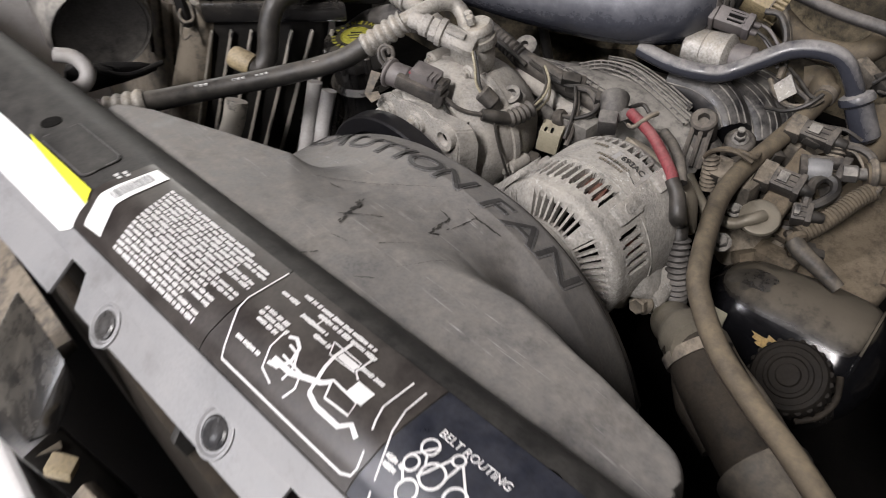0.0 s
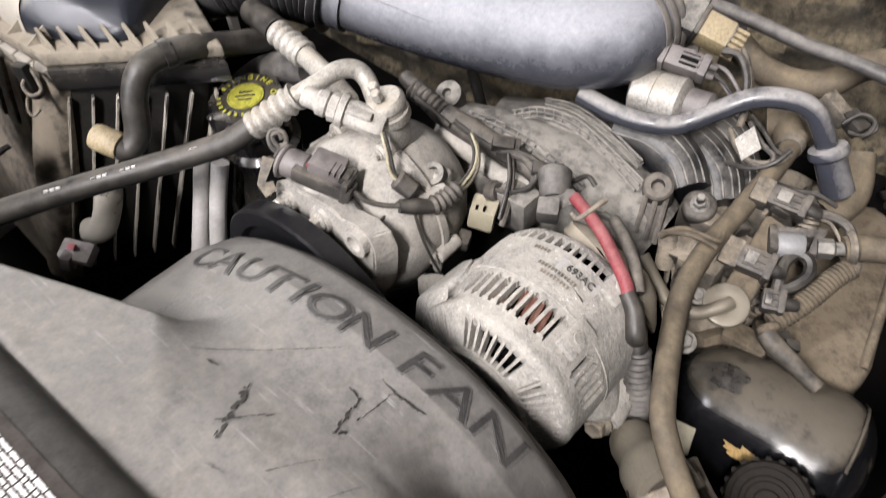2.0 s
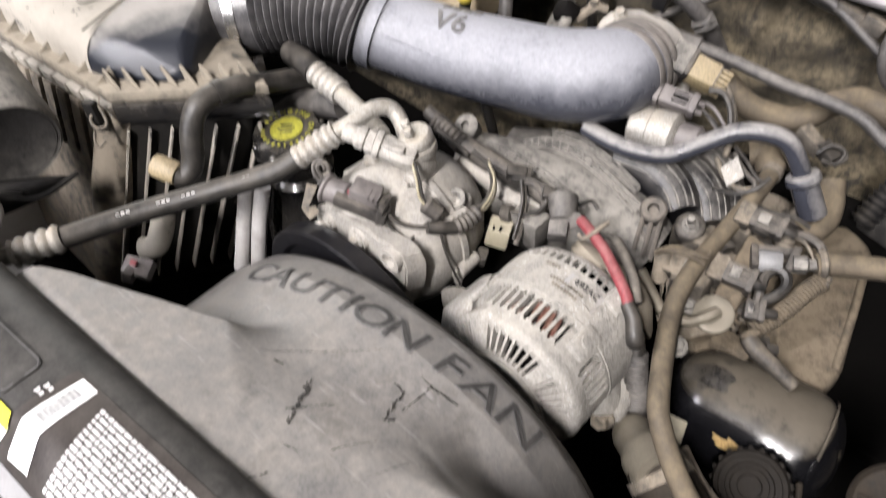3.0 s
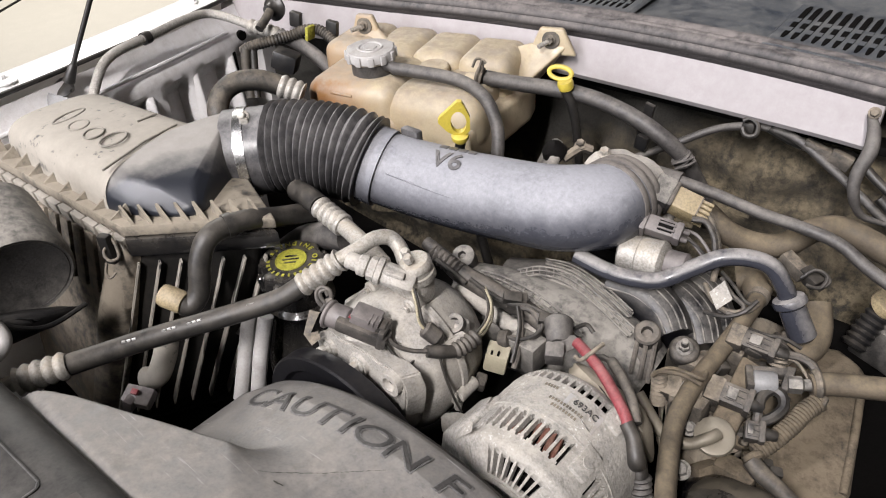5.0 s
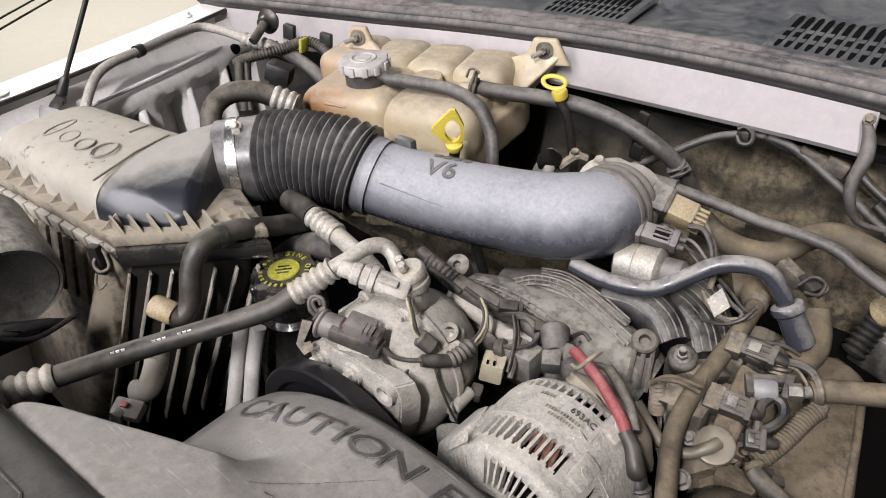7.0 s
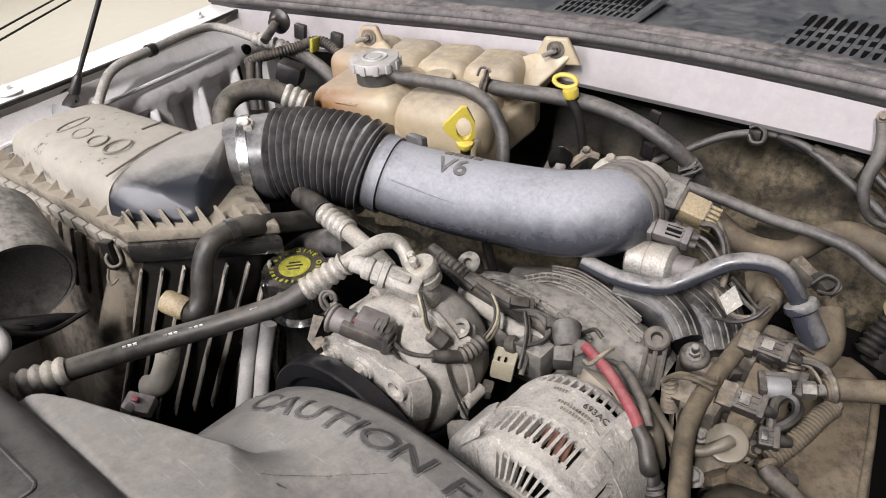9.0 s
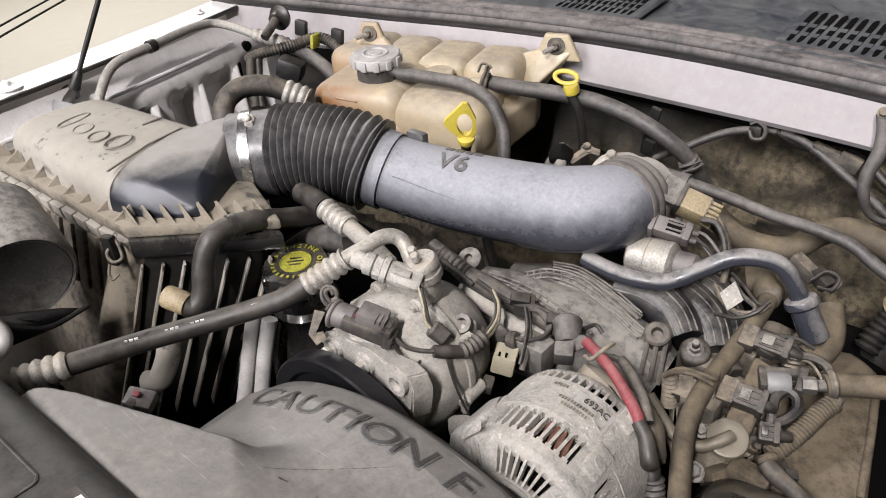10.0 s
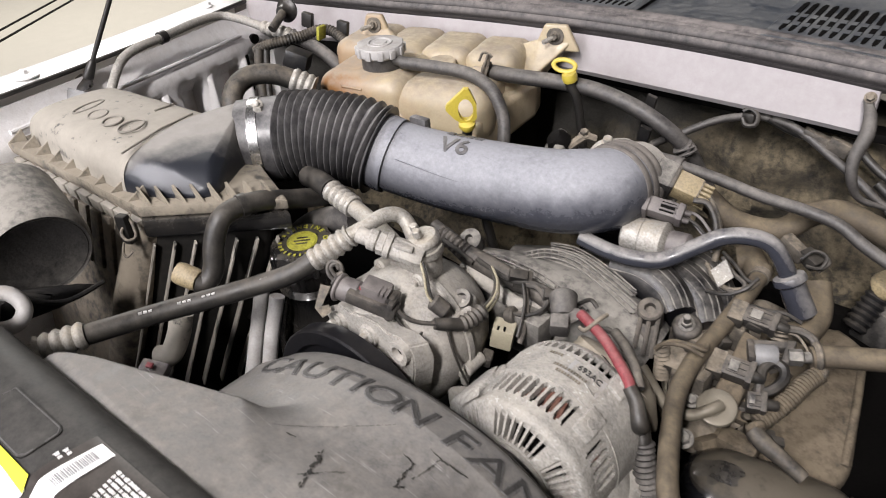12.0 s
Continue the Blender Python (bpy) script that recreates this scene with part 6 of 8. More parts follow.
hose("purge_pipe", [(-0.032, 0.691, 0.931), (0.003, 0.692, 0.926), (0.034, 0.698, 0.924), (0.060, 0.711, 0.926), (0.085, 0.732, 0.941), (0.107, 0.748, 0.954), (0.131, 0.758, 0.958), (0.152, 0.765, 0.952), (0.168, 0.767, 0.932), (0.175, 0.769, 0.916)], 0.0094, M_PURGE, "smooth dark grey crankcase breather pipe")


def breather_end():
    t = thing("breather_elbow", (0.178, 0.769, 0.914), "grey rubber breather elbow with collar", "elbow")
    a, b = V((0.171, 0.769, 0.925)), V((0.198, 0.766, 0.881))
    d = (b - a).normalized()
    L_ = (b - a).length
    part("collar", lathe([(0.011, 0.004), (0.0160, 0.006), (0.0172, 0.009), (0.0172, 0.013), (0.0142, 0.016)], a, d, 24), M_PURGE, t)
    part("sleeve", lathe([(0.0135, 0.012), (0.0142, L_), (0.010, L_ + 0.004)], a, d, 22), M_PURGE, t)
    part("lower_hose", tube([(0.192, 0.816, 0.890), (0.203, 0.798, 0.872), (0.205, 0.783, 0.861), (0.197, 0.768, 0.851)], 0.0165, 16), M_BROWNHOSE, t, "brown rubber stub")


breather_end()
banded_hose("coolant_return_hose", [(0.146, 0.783, 0.909), (0.147, 0.728, 0.903), (0.144, 0.672, 0.893), (0.144, 0.613, 0.891), (0.153, 0.560, 0.887), (0.186, 0.480, 0.887), (0.205, 0.454, 0.880), (0.241, 0.426, 0.870), (0.281, 0.405, 0.865), (0.320, 0.387, 0.863), (0.351, 0.370, 0.861), (0.382, 0.354, 0.855)], 0.0092, M_BROWNHOSE, "dusty brown coolant hose curving down to the front", (0.03,), M_DIRTY)
single("hose_retainer", join(tube([(0.109, 0.608, 0.898), (0.121, 0.616, 0.906), (0.141, 0.613, 0.913), (0.152, 0.619, 0.909), (0.150, 0.631, 0.907)], 0.0024, 10), tube([(0.109, 0.607, 0.896), (0.117, 0.606, 0.907), (0.136, 0.606, 0.915), (0.153, 0.612, 0.908)], 0.0022, 8)), M_BROWNHOSE, "dusty plastic strap round the coolant hose", "strap")


# ---- compressor ----
def compressor():
    t = thing("air_conditioning_compressor", (-0.12, 0.47, 0.80), "dusty cast aluminium air conditioning compressor", "compressor")
    c = V(-0.1110, 0.3935, 0.8140)
    Y = V(0, 1, 0)
    p = part("pulley", lathe([(0.060, 0.008), (0.100, 0.006), (0.104, 0.001), (0.1185, 0.000), (0.1205, 0.0018), (0.1205, 0.0180), (0.1185, 0.0195), (0.050, 0.0195)], c, Y, 80), M_PULLEY, t, "large glossy black drive pulley")
    part("clutch_plate", lathe([(0.010, 0.001), (0.078, 0.001), (0.084, 0.004), (0.084, 0.008), (0.030, 0.009)], c, Y, 48), M_GRIMY, p)
    # body: wide barrel that closes to a rounded head
    b = V(-0.118, 0.0, 0.882)
    part("barrel", lathe([(0.030, 0.424), (0.060, 0.428), (0.067, 0.440), (0.066, 0.452), (0.072, 0.458), (0.077, 0.470), (0.0775, 0.494), (0.074, 0.520), (0.066, 0.545), (0.052, 0.562), (0.024, 0.574), (0.004, 0.576)], b, Y, 48), M_ALU, t)
    part("barrel_seam", lathe([(0.074, 0.497), (0.0795, 0.498), (0.0795, 0.505), (0.073, 0.506)], b, Y, 48), M_ALU, t)
    for k in range(5):
        a = math.radians(-10 + 42 * k)
        d = V(math.cos(a), 0, math.sin(a))
        q = b + d * 0.0785 + Y * 0.487
        part("through_bolt_boss", cyl(q, q + Y * 0.030, 0.0085, 0.0075, 14, 0.002), M_ALU, t)
        part("through_bolt", hexbolt(q, (0, -1, 0), 0.0058), M_BRIGHT, t)
    # mounting flange along the pulley, with two bolts and an open lug
    face = [(-0.171, 0.424, 0.921), (-0.162, 0.424, 0.936), (-0.144, 0.424, 0.946), (-0.128, 0.424, 0.943), (-0.112, 0.424, 0.946), (-0.092, 0.424, 0.947), (-0.078, 0.424, 0.943), (-0.064, 0.424, 0.946), (-0.050, 0.424, 0.940), (-0.044, 0.424, 0.926), (-0.046, 0.424, 0.908), (-0.050, 0.424, 0.888), (-0.066, 0.424, 0.880), (-0.084, 0.424, 0.890), (-0.100, 0.424, 0.902), (-0.128, 0.424, 0.912), (-0.158, 0.424, 0.909)]
    bm = bmesh.new()
    f0 = [bm.verts.new(V(q)) for q in face]
    f1 = [bm.verts.new(V(q) + V(0.006, 0.022, -0.006)) for q in face]
    bm.faces.new(f0)
    bm.faces.new(f1[::-1])
    for i in range(len(face)):
        j = (i + 1) % len(face)
        bm.faces.new((f0[i], f1[i], f1[j], f0[j]))
    bmesh.ops.recalc_face_normals(bm, faces=bm.faces)
    bmesh.ops.bevel(bm, geom=[e for e in bm.edges], offset=0.0016, segments=2, affect="EDGES")
    part("mount_flange", bm, M_ALU, t, "pale cast flange with lugs")
    for q in ((-0.149, 0.424, 0.923), (-0.104, 0.424, 0.927)):
        part("flange_seat", lathe([(0.0125, 0.0), (0.0115, -0.004), (0.004, -0.004)], V(q), Y, 20), M_ALU, t)
        part("bolt", hexbolt(V(q) - Y * 0.004, (0, -1, 0.1), 0.0098), M_BRIGHT, t)
    part("lug_eye", lathe([(0.0125, 0.004), (0.0125, -0.006), (0.0075, -0.006), (0.0060, 0.002), (0.0005, 0.002)], V((-0.060, 0.424, 0.930)), Y, 20), M_ALU, t)
    part("lug_hole", lathe([(0.0058, 0.0), (0.0005, 0.0005)], V((-0.059, 0.423, 0.932)), Y, 14), M_DARK, t)
    part("flange_web", hull([(-0.101, 0.436, 0.932), (-0.099, 0.444, 0.932), (-0.081, 0.474, 0.915), (-0.079, 0.468, 0.909), (-0.076, 0.453, 0.911), (-0.084, 0.453, 0.917), (-0.098, 0.465, 0.893)], 0.003), M_ALU, t)
    # foot and stay below the barrel
    part("stay", hull([(-0.056, 0.503, 0.896), (-0.050, 0.515, 0.894), (-0.037, 0.490, 0.846), (-0.042, 0.482, 0.851), (-0.064, 0.515, 0.882), (-0.051, 0.516, 0.853)], 0.003), M_ALU, t)
    part("foot", hull([(-0.049, 0.467, 0.859), (-0.034, 0.482, 0.859), (-0.021, 0.492, 0.851), (-0.024, 0.460, 0.846), (-0.036, 0.457, 0.844), (-0.032, 0.486, 0.833)], 0.004), M_ALU, t)
    part("rear_lug", hull([V((-0.067, 0.523, 0.925)) + V(x, y, z) for x in (-0.012, 0.012) for y in (-0.010, 0.010) for z in (-0.02, 0.008)], 0.005, 3), M_ALU, t)
    part("rear_bolt", lathe([(0.010, -0.006), (0.010, 0.002), (0.0055, 0.002), (0.0045, -0.003), (0.0005, -0.003)], (-0.063, 0.516, 0.935), (0.1, -0.6, 0.75), 18), M_MANI, t)
    for a, e in (((-0.084, 0.504, 0.941), (-0.058, 0.495, 0.928)), ((-0.101, 0.485, 0.954), (-0.076, 0.472, 0.940))):
        part("cast_rib", tube([a, V(a).lerp(V(e), 0.5) + V(0.001, -0.001, 0.001), e], 0.0032, 8), M_ALU, t)
    # clutch connector on its bracket
    k = part("clutch_connector", cyl((-0.146, 0.427, 0.966), (-0.123, 0.436, 0.961), 0.0125, 0.0125, 18, 0.003), M_MAUVE, t, "dusty grey round clutch connector")
    part("collar", cyl((-0.146, 0.427, 0.966), (-0.142, 0.428, 0.965), 0.0148, seg=18, bevel=0.002), M_MAUVE, k)
    part("connector_shell", box((-0.107, 0.436, 0.959), (0.052, 0.018, 0.014), aim((0.86, 0.36, -0.28)), 0.003), M_LOOM, k)
    part("connector_key", box((-0.108, 0.443, 0.968), (0.028, 0.022, 0.016), aim((0.86, 0.36, -0.28)), 0.003), M_MAUVE, k)
    part("connector_latch", box((-0.097, 0.444, 0.967), (0.022, 0.014, 0.008), aim((0.86, 0.36, -0.28)), 0.002), M_LOOM, k)
    for i in range(3):
        part("latch_rib", box(V((-0.099, 0.440, 0.973)) + V(0.004 * i, 0.0016 * i, -0.0012 * i), (0.0014, 0.013, 0.004), aim((0.86, 0.36, -0.28)), 0.0004), M_MAUVE, k, smooth=False)
    part("red_tab", box((-0.114, 0.431, 0.975), (0.006, 0.004, 0.002), aim((0.86, 0.36, -0.28)), 0.0006), M_RED, k, "small red lock tab")
    part("connector_lip", box((-0.090, 0.446, 0.956), (0.006, 0.024, 0.022), aim((0.86, 0.36, -0.28)), 0.002), M_LOOM, k)
    for pts, r in (([(-0.149, 0.428, 0.969), (-0.156, 0.426, 0.976), (-0.160, 0.429, 0.983), (-0.158, 0.434, 0.987), (-0.150, 0.437, 0.985), (-0.148, 0.435, 0.977), (-0.153, 0.430, 0.975)], 0.0022), ([(-0.146, 0.430, 0.971), (-0.153, 0.429, 0.978), (-0.156, 0.430, 0.984), (-0.153, 0.434, 0.986), (-0.150, 0.434, 0.981)], 0.0020), ([(-0.146, 0.436, 0.978), (-0.149, 0.430, 0.974), (-0.151, 0.424, 0.968)], 0.0022)):
        part("wire_loop", tube(pts, r, 8), M_LOOM, k)
    br = part("bracket", hull([(-0.169, 0.423, 0.961), (-0.160, 0.428, 0.959), (-0.165, 0.408, 0.942), (-0.159, 0.409, 0.940), (-0.170, 0.425, 0.957), (-0.166, 0.410, 0.938)]), M_DIRTY, t, "thin bent sheet bracket")
    part("bracket_foot", hull([(-0.163, 0.407, 0.944), (-0.153, 0.417, 0.946), (-0.144, 0.413, 0.944), (-0.147, 0.403, 0.941), (-0.164, 0.408, 0.941), (-0.154, 0.418, 0.942)]), M_DIRTY, br)
    # harness from the connector
    part("wire", tube([(-0.086, 0.445, 0.955), (-0.075, 0.449, 0.946), (-0.067, 0.458, 0.939), (-0.058, 0.469, 0.935)], 0.0022, 8), M_LOOM, k)
    part("wire", tube([(-0.088, 0.443, 0.953), (-0.078, 0.444, 0.939), (-0.066, 0.448, 0.926), (-0.065, 0.465, 0.931), (-0.061, 0.472, 0.936)], 0.0015, 8), M_RUBBER, k)
    part("wire_splice", cyl((-0.069, 0.479, 0.952), (-0.056, 0.485, 0.940), 0.0090, 0.0085, 14, 0.002), M_LOOM, k)
    part("taped_sleeve", tube([(-0.058, 0.469, 0.935), (-0.051, 0.479, 0.931), (-0.044, 0.493, 0.925)], [0.006, 0.0072, 0.0065], 12), M_RUBBER, k)
    part("taped_joint", ripple([(-0.045, 0.492, 0.925), (-0.042, 0.505, 0.925), (-0.039, 0.521, 0.928)], 0.0082, 0.0010, 0.006, 12, 0.8), M_LOOM, k)
    part("wire", tube([(-0.049, 0.476, 0.931), (-0.041, 0.474, 0.908), (-0.033, 0.476, 0.882), (-0.027, 0.479, 0.864)], 0.0013, 6), M_RUBBER, k)
    part("wire", tube([(-0.039, 0.520, 0.927), (-0.041, 0.541, 0.932), (-0.048, 0.556, 0.940), (-0.062, 0.565, 0.948)], 0.0014, 8), M_WIRE, k, "cream wire")
    part("wire", tube([(-0.041, 0.519, 0.928), (-0.043, 0.539, 0.932), (-0.050, 0.554, 0.939), (-0.063, 0.563, 0.947)], 0.0014, 8), M_RUBBER, k)


compressor()


def oil_filler():
    t = thing("oil_filler", (-0.261, 0.461, 0.892), "black oil filler with yellow-printed cap", "oil filler cap")
    c = V((-0.268, 0.477, 0.947))
    up = V(0.05, -0.10, 1).normalized()
    cap_ = part("cap", lathe([(0.034, -0.030), (0.040, -0.026), (0.040, -0.010), (0.037, -0.002), (0.012, 0.0)], c, up, 8), M_GLOSS, t)
    s1 = up.orthogonal().normalized()
    s2 = up.cross(s1)
    for k in range(8):
        a = 2 * math.pi * (k + 0.5) / 8
        p = c + (s1 * math.cos(a) + s2 * math.sin(a)) * 0.037
        part("grip_lobe", cyl(p - up * 0.028, p - up * 0.006, 0.0045, seg=10, bevel=0.002), M_GLOSS, cap_)
    part("printed_ring", lathe([(0.0178, 0.0002), (0.0178, 0.0010), (0.0164, 0.0010), (0.0164, 0.0002)], c, up, 34), M_YTEXT, cap_)
    part("printed_disc", lathe([(0.0155, 0.0003), (0.0155, 0.0008), (0.001, 0.0008)], c, up, 34), M_YTEXT, cap_, "yellow printed centre")
    n = 24
    for k in range(n):
        if k % 12 == 11 or (s1 * math.cos(2 * math.pi * k / n) + s2 * math.sin(2 * math.pi * k / n)).y > 0.05:
            continue
        a = 2 * math.pi * k / n
        d = s1 * math.cos(a) + s2 * math.sin(a)
        part("printed_mark", box(c + d * 0.0255 + up * 0.0006, (0.0042, 0.0030 if k % 3 else 0.0022, 0.0006), aim(d, up), 0), M_YTEXT, cap_, smooth=False)
    for i, ch in enumerate("ENGINE OIL"):
        if ch == " ":
            continue
        a = radians(163 - 16.2 * i)
        d = V(math.cos(a), math.sin(a), 0)
        d = (d - up * d.dot(up)).normalized()
        part("printed_letter", join(None, words(ch, 0.0085, 0.0003, 0.0002), Matrix.Translation(c + d * 0.0265 + up * 0.0006) @ aim(d.cross(up), up)), M_YTEXT, cap_, smooth=False)
    for k in range(-1, 2):
        part("printed_line", box(c + s2 * (0.0052 * k) + up * 0.0010, (0.019 if k == 0 else 0.013, 0.0022, 0.0006), aim(s1, up), 0), M_GLOSS, cap_, smooth=False)
    part("neck", lathe([(0.033, -0.026), (0.034, -0.050), (0.040, -0.056), (0.036, -0.080), (0.058, -0.14), (0.070, -0.25)], c, up, 28), M_GLOSS, t)


oil_filler()
for k, (a, b, c_) in enumerate((((-0.289, 0.426, 0.902), (-0.288, 0.408, 0.857), (-0.278, 0.379, 0.802)), ((-0.268, 0.430, 0.897), (-0.268, 0.413, 0.855), (-0.260, 0.390, 0.804)))):
    single("coolant_pipe", tube([a, b, c_], 0.0088, 16), M_CAPGREY, "bright aluminium coolant pipe standing by the filter box", "pipe", "pair of bright pipes")
hose("dark_elbow_hose", [(-0.236, 0.536, 0.958), (-0.273, 0.533, 0.947), (-0.309, 0.525, 0.930), (-0.334, 0.497, 0.903), (-0.352, 0.468, 0.870), (-0.360, 0.448, 0.816)], 0.017, M_GREYHOSE, "dusty grey hose behind the oil filler")
single("red_connector", join(box((-0.295, 0.283, 0.874), (0.030, 0.020, 0.014), (20, 10, 30), 0.003), box((-0.296, 0.272, 0.872), (0.010, 0.012, 0.018), (0, 20, 30), 0.002)), M_MAUVE, "small pinkish-grey loose connector by the filter box", "connector")
single("connector_stub", box((-0.292, 0.280, 0.886), (0.007, 0.006, 0.004), (20, 10, 30), 0.001), M_RED, "red tab of the loose connector", "tab")


# ---- alternator ----
def alternator():
    t = thing("alternator", (0.075, 0.49, 0.80), "dusty cast aluminium alternator with slotted ends", "alternator")
    c = V(0.075, 0.0, 0.866)
    Y = V(0, 1, 0)
    R = 0.0705
    part("rotor", cyl(c + Y * 0.425, c + Y * 0.535, 0.048, seg=28), M_DARK, t)
    # stator windings: slanting copper strands behind the slots
    for k in range(60):
        a = 2 * math.pi * k / 60
        q = [c + V(math.cos(a + s), 0, math.sin(a + s)) * 0.0655 + Y * y for s, y in ((0.0, 0.436), (0.05, 0.450), (0.10, 0.466))]
        part("winding", sweep(q, 0.0027, 6), M_COPPER if k % 5 else M_DARK, t, "copper stator winding behind the slots")
    # one cast case: rows of (y, radius), with slots left open in it
    rows = [(0.4075, 0.0440), (0.4095, 0.0475), (0.4120, 0.0520), (0.4165, 0.0610), (0.4205, 0.0680), (0.4225, 0.0712), (0.4255, 0.0728), (0.4300, 0.0728), (0.4350, 0.0722), (0.4380, 0.0724), (0.4405, 0.0728), (0.4415, 0.0728), (0.4615, 0.0735), (0.4625, 0.0735), (0.4645, 0.0738), (0.4700, 0.0740), (0.4850, 0.0741), (0.5000, 0.0740), (0.5070, 0.0738), (0.5090, 0.0738), (0.5205, 0.0720), (0.5225, 0.0712), (0.5270, 0.0690), (0.5320, 0.0630), (0.5350, 0.0500)]
    n = 330
    def open_at(i, j):
        a = (i + 0.5) * 360 / n
        y = (rows[j][0] + rows[j + 1][0]) / 2
        col = i % 6
        if 0.438 < y < 0.4645:
            if not (62 < a < 124 or 8 < a < 40 or 150 < a < 300):
                return False
            tip = y < 0.4400 or y > 0.4625
            return col in (1, 2, 3, 4) and not (tip and col in (1, 4))
        if 0.5085 < y < 0.5215:
            return (48 < a < 133 or a > 150) and col in (1, 2, 3, 4)
        if 0.4105 < y < 0.4195:
            return not 47 < a < 60 and not 108 < a < 128 and col in (0, 1, 2, 3)
        return False
    bm = bmesh.new()
    grid_ = []
    for y, r in rows:
        ring = []
        for i in range(n):
            a = 2 * math.pi * i / n
            rr = r + 0.0007 * noise.noise(Vector((math.cos(a) * 6, y * 60, math.sin(a) * 6)))
            ring.append(bm.verts.new(c + V(rr * math.cos(a), y, rr * math.sin(a))))
        grid_.append(ring)
    for j in range(len(rows) - 1):
        for i in range(n):
            if not open_at(i, j):
                bm.faces.new((grid_[j][i], grid_[j][(i + 1) % n], grid_[j + 1][(i + 1) % n], grid_[j + 1][i]))
    for v in [v for v in bm.verts if not v.link_faces]:
        bm.verts.remove(v)
    bmesh.ops.recalc_face_normals(bm, faces=bm.faces[:])
    rim = [e for e in bm.edges if len(e.link_faces) == 1]
    res = bmesh.ops.extrude_edge_only(bm, edges=rim)
    for v in (g for g in res["geom"] if isinstance(g, bmesh.types.BMVert)):
        d = V(v.co.x - c.x, 0, v.co.z - c.z)
        inward = -d.normalized() * (0.0065 if v.co.y > 0.42 else 0.002)
        v.co += inward + (Y * 0.006 if v.co.y < 0.42 else V(0, 0, 0))
    part("case", bm, M_ALT, t)
    part("hub_ring", lathe([(0.036, 0.404), (0.0445, 0.4045), (0.0460, 0.4075), (0.0440, 0.414), (0.036, 0.415)], c, Y, 60), M_ALT, t)
    part("case_seam", lathe([(0.0730, 0.4675), (0.0746, 0.4680), (0.0746, 0.4695), (0.0730, 0.4700)], c, Y, 90), M_ALT, t)
    # raised pads and bolt heads round the case
    for a, y in ((50, 0.459), (140, 0.462), (52, 0.516)):
        d = V(math.cos(radians(a)), 0, math.sin(radians(a)))
        p = c + d * 0.0735 + Y * y
        part("case_pad", box(p, (0.008, 0.030, 0.018), aim(d, Y.cross(d)), 0.003), M_ALT, t)
        part("case_rivet", lathe([(0.0050, 0.0), (0.0046, 0.0014), (0.0020, 0.0016)], p + d * 0.0038, d, 14), M_ALT, t)
    part("pulley", lathe([(0.010, 0.399), (0.033, 0.399), (0.034, 0.402), (0.034, 0.429), (0.018, 0.431)], c, Y, 36), M_PULLEY, t, "black belt pulley")
    # mounting ears with bolts
    part("mount_ear", hull([V(0.135, 0.445, 0.880), V(0.150, 0.455, 0.84), V(0.165, 0.475, 0.83), V(0.128, 0.50, 0.88), V(0.140, 0.52, 0.83), V(0.125, 0.45, 0.83), V(0.15, 0.53, 0.80)], 0.006), M_ALT, t)
    part("mount_bolt", lathe([(0.0155, 0), (0.017, 0.004), (0.017, 0.040), (0.012, 0.044)], (0.149, 0.468, 0.826), (-0.15, 1, 0.1), 22), M_ALT, t)
    part("bolt", hexbolt((0.149, 0.466, 0.826), (0.1, -1, 0.25), 0.0125), M_DIRTY, t)
    part("lower_rib", hull([V(0.140, 0.432, 0.835), V(0.146, 0.436, 0.85), V(0.143, 0.49, 0.885), V(0.136, 0.44, 0.885), V(0.132, 0.47, 0.80)], 0.003), M_ALT, t)
    part("side_ear", hull([V(0.018, 0.425, 0.922), V(-0.010, 0.430, 0.890), V(-0.012, 0.427, 0.862), V(0.010, 0.420, 0.868), V(0.024, 0.475, 0.928), V(0.002, 0.478, 0.905), V(-0.004, 0.470, 0.862), V(0.030, 0.425, 0.905)], 0.006, 3), M_ALT, t)
    part("ear_web", hull([V(0.030, 0.424, 0.928), V(0.036, 0.422, 0.932), V(0.012, 0.418, 0.905), V(0.030, 0.430, 0.936), V(0.016, 0.428, 0.918)], 0.0015), M_ALT, t)
    part("rear_cover", hull([V(0.045, 0.545, 0.925), V(0.120, 0.535, 0.920), V(0.145, 0.52, 0.90), V(0.05, 0.575, 0.91), V(0.13, 0.57, 0.89), V(0.15, 0.55, 0.84), V(0.10, 0.58, 0.84), V(0.04, 0.57, 0.86)], 0.010, 3), M_TANCOVER, t, "pale smooth rear cover")
    return t, V(0.075, 0.425, 0.866), R + 0.0005


ALT, ALT_C, ALT_R = alternator()


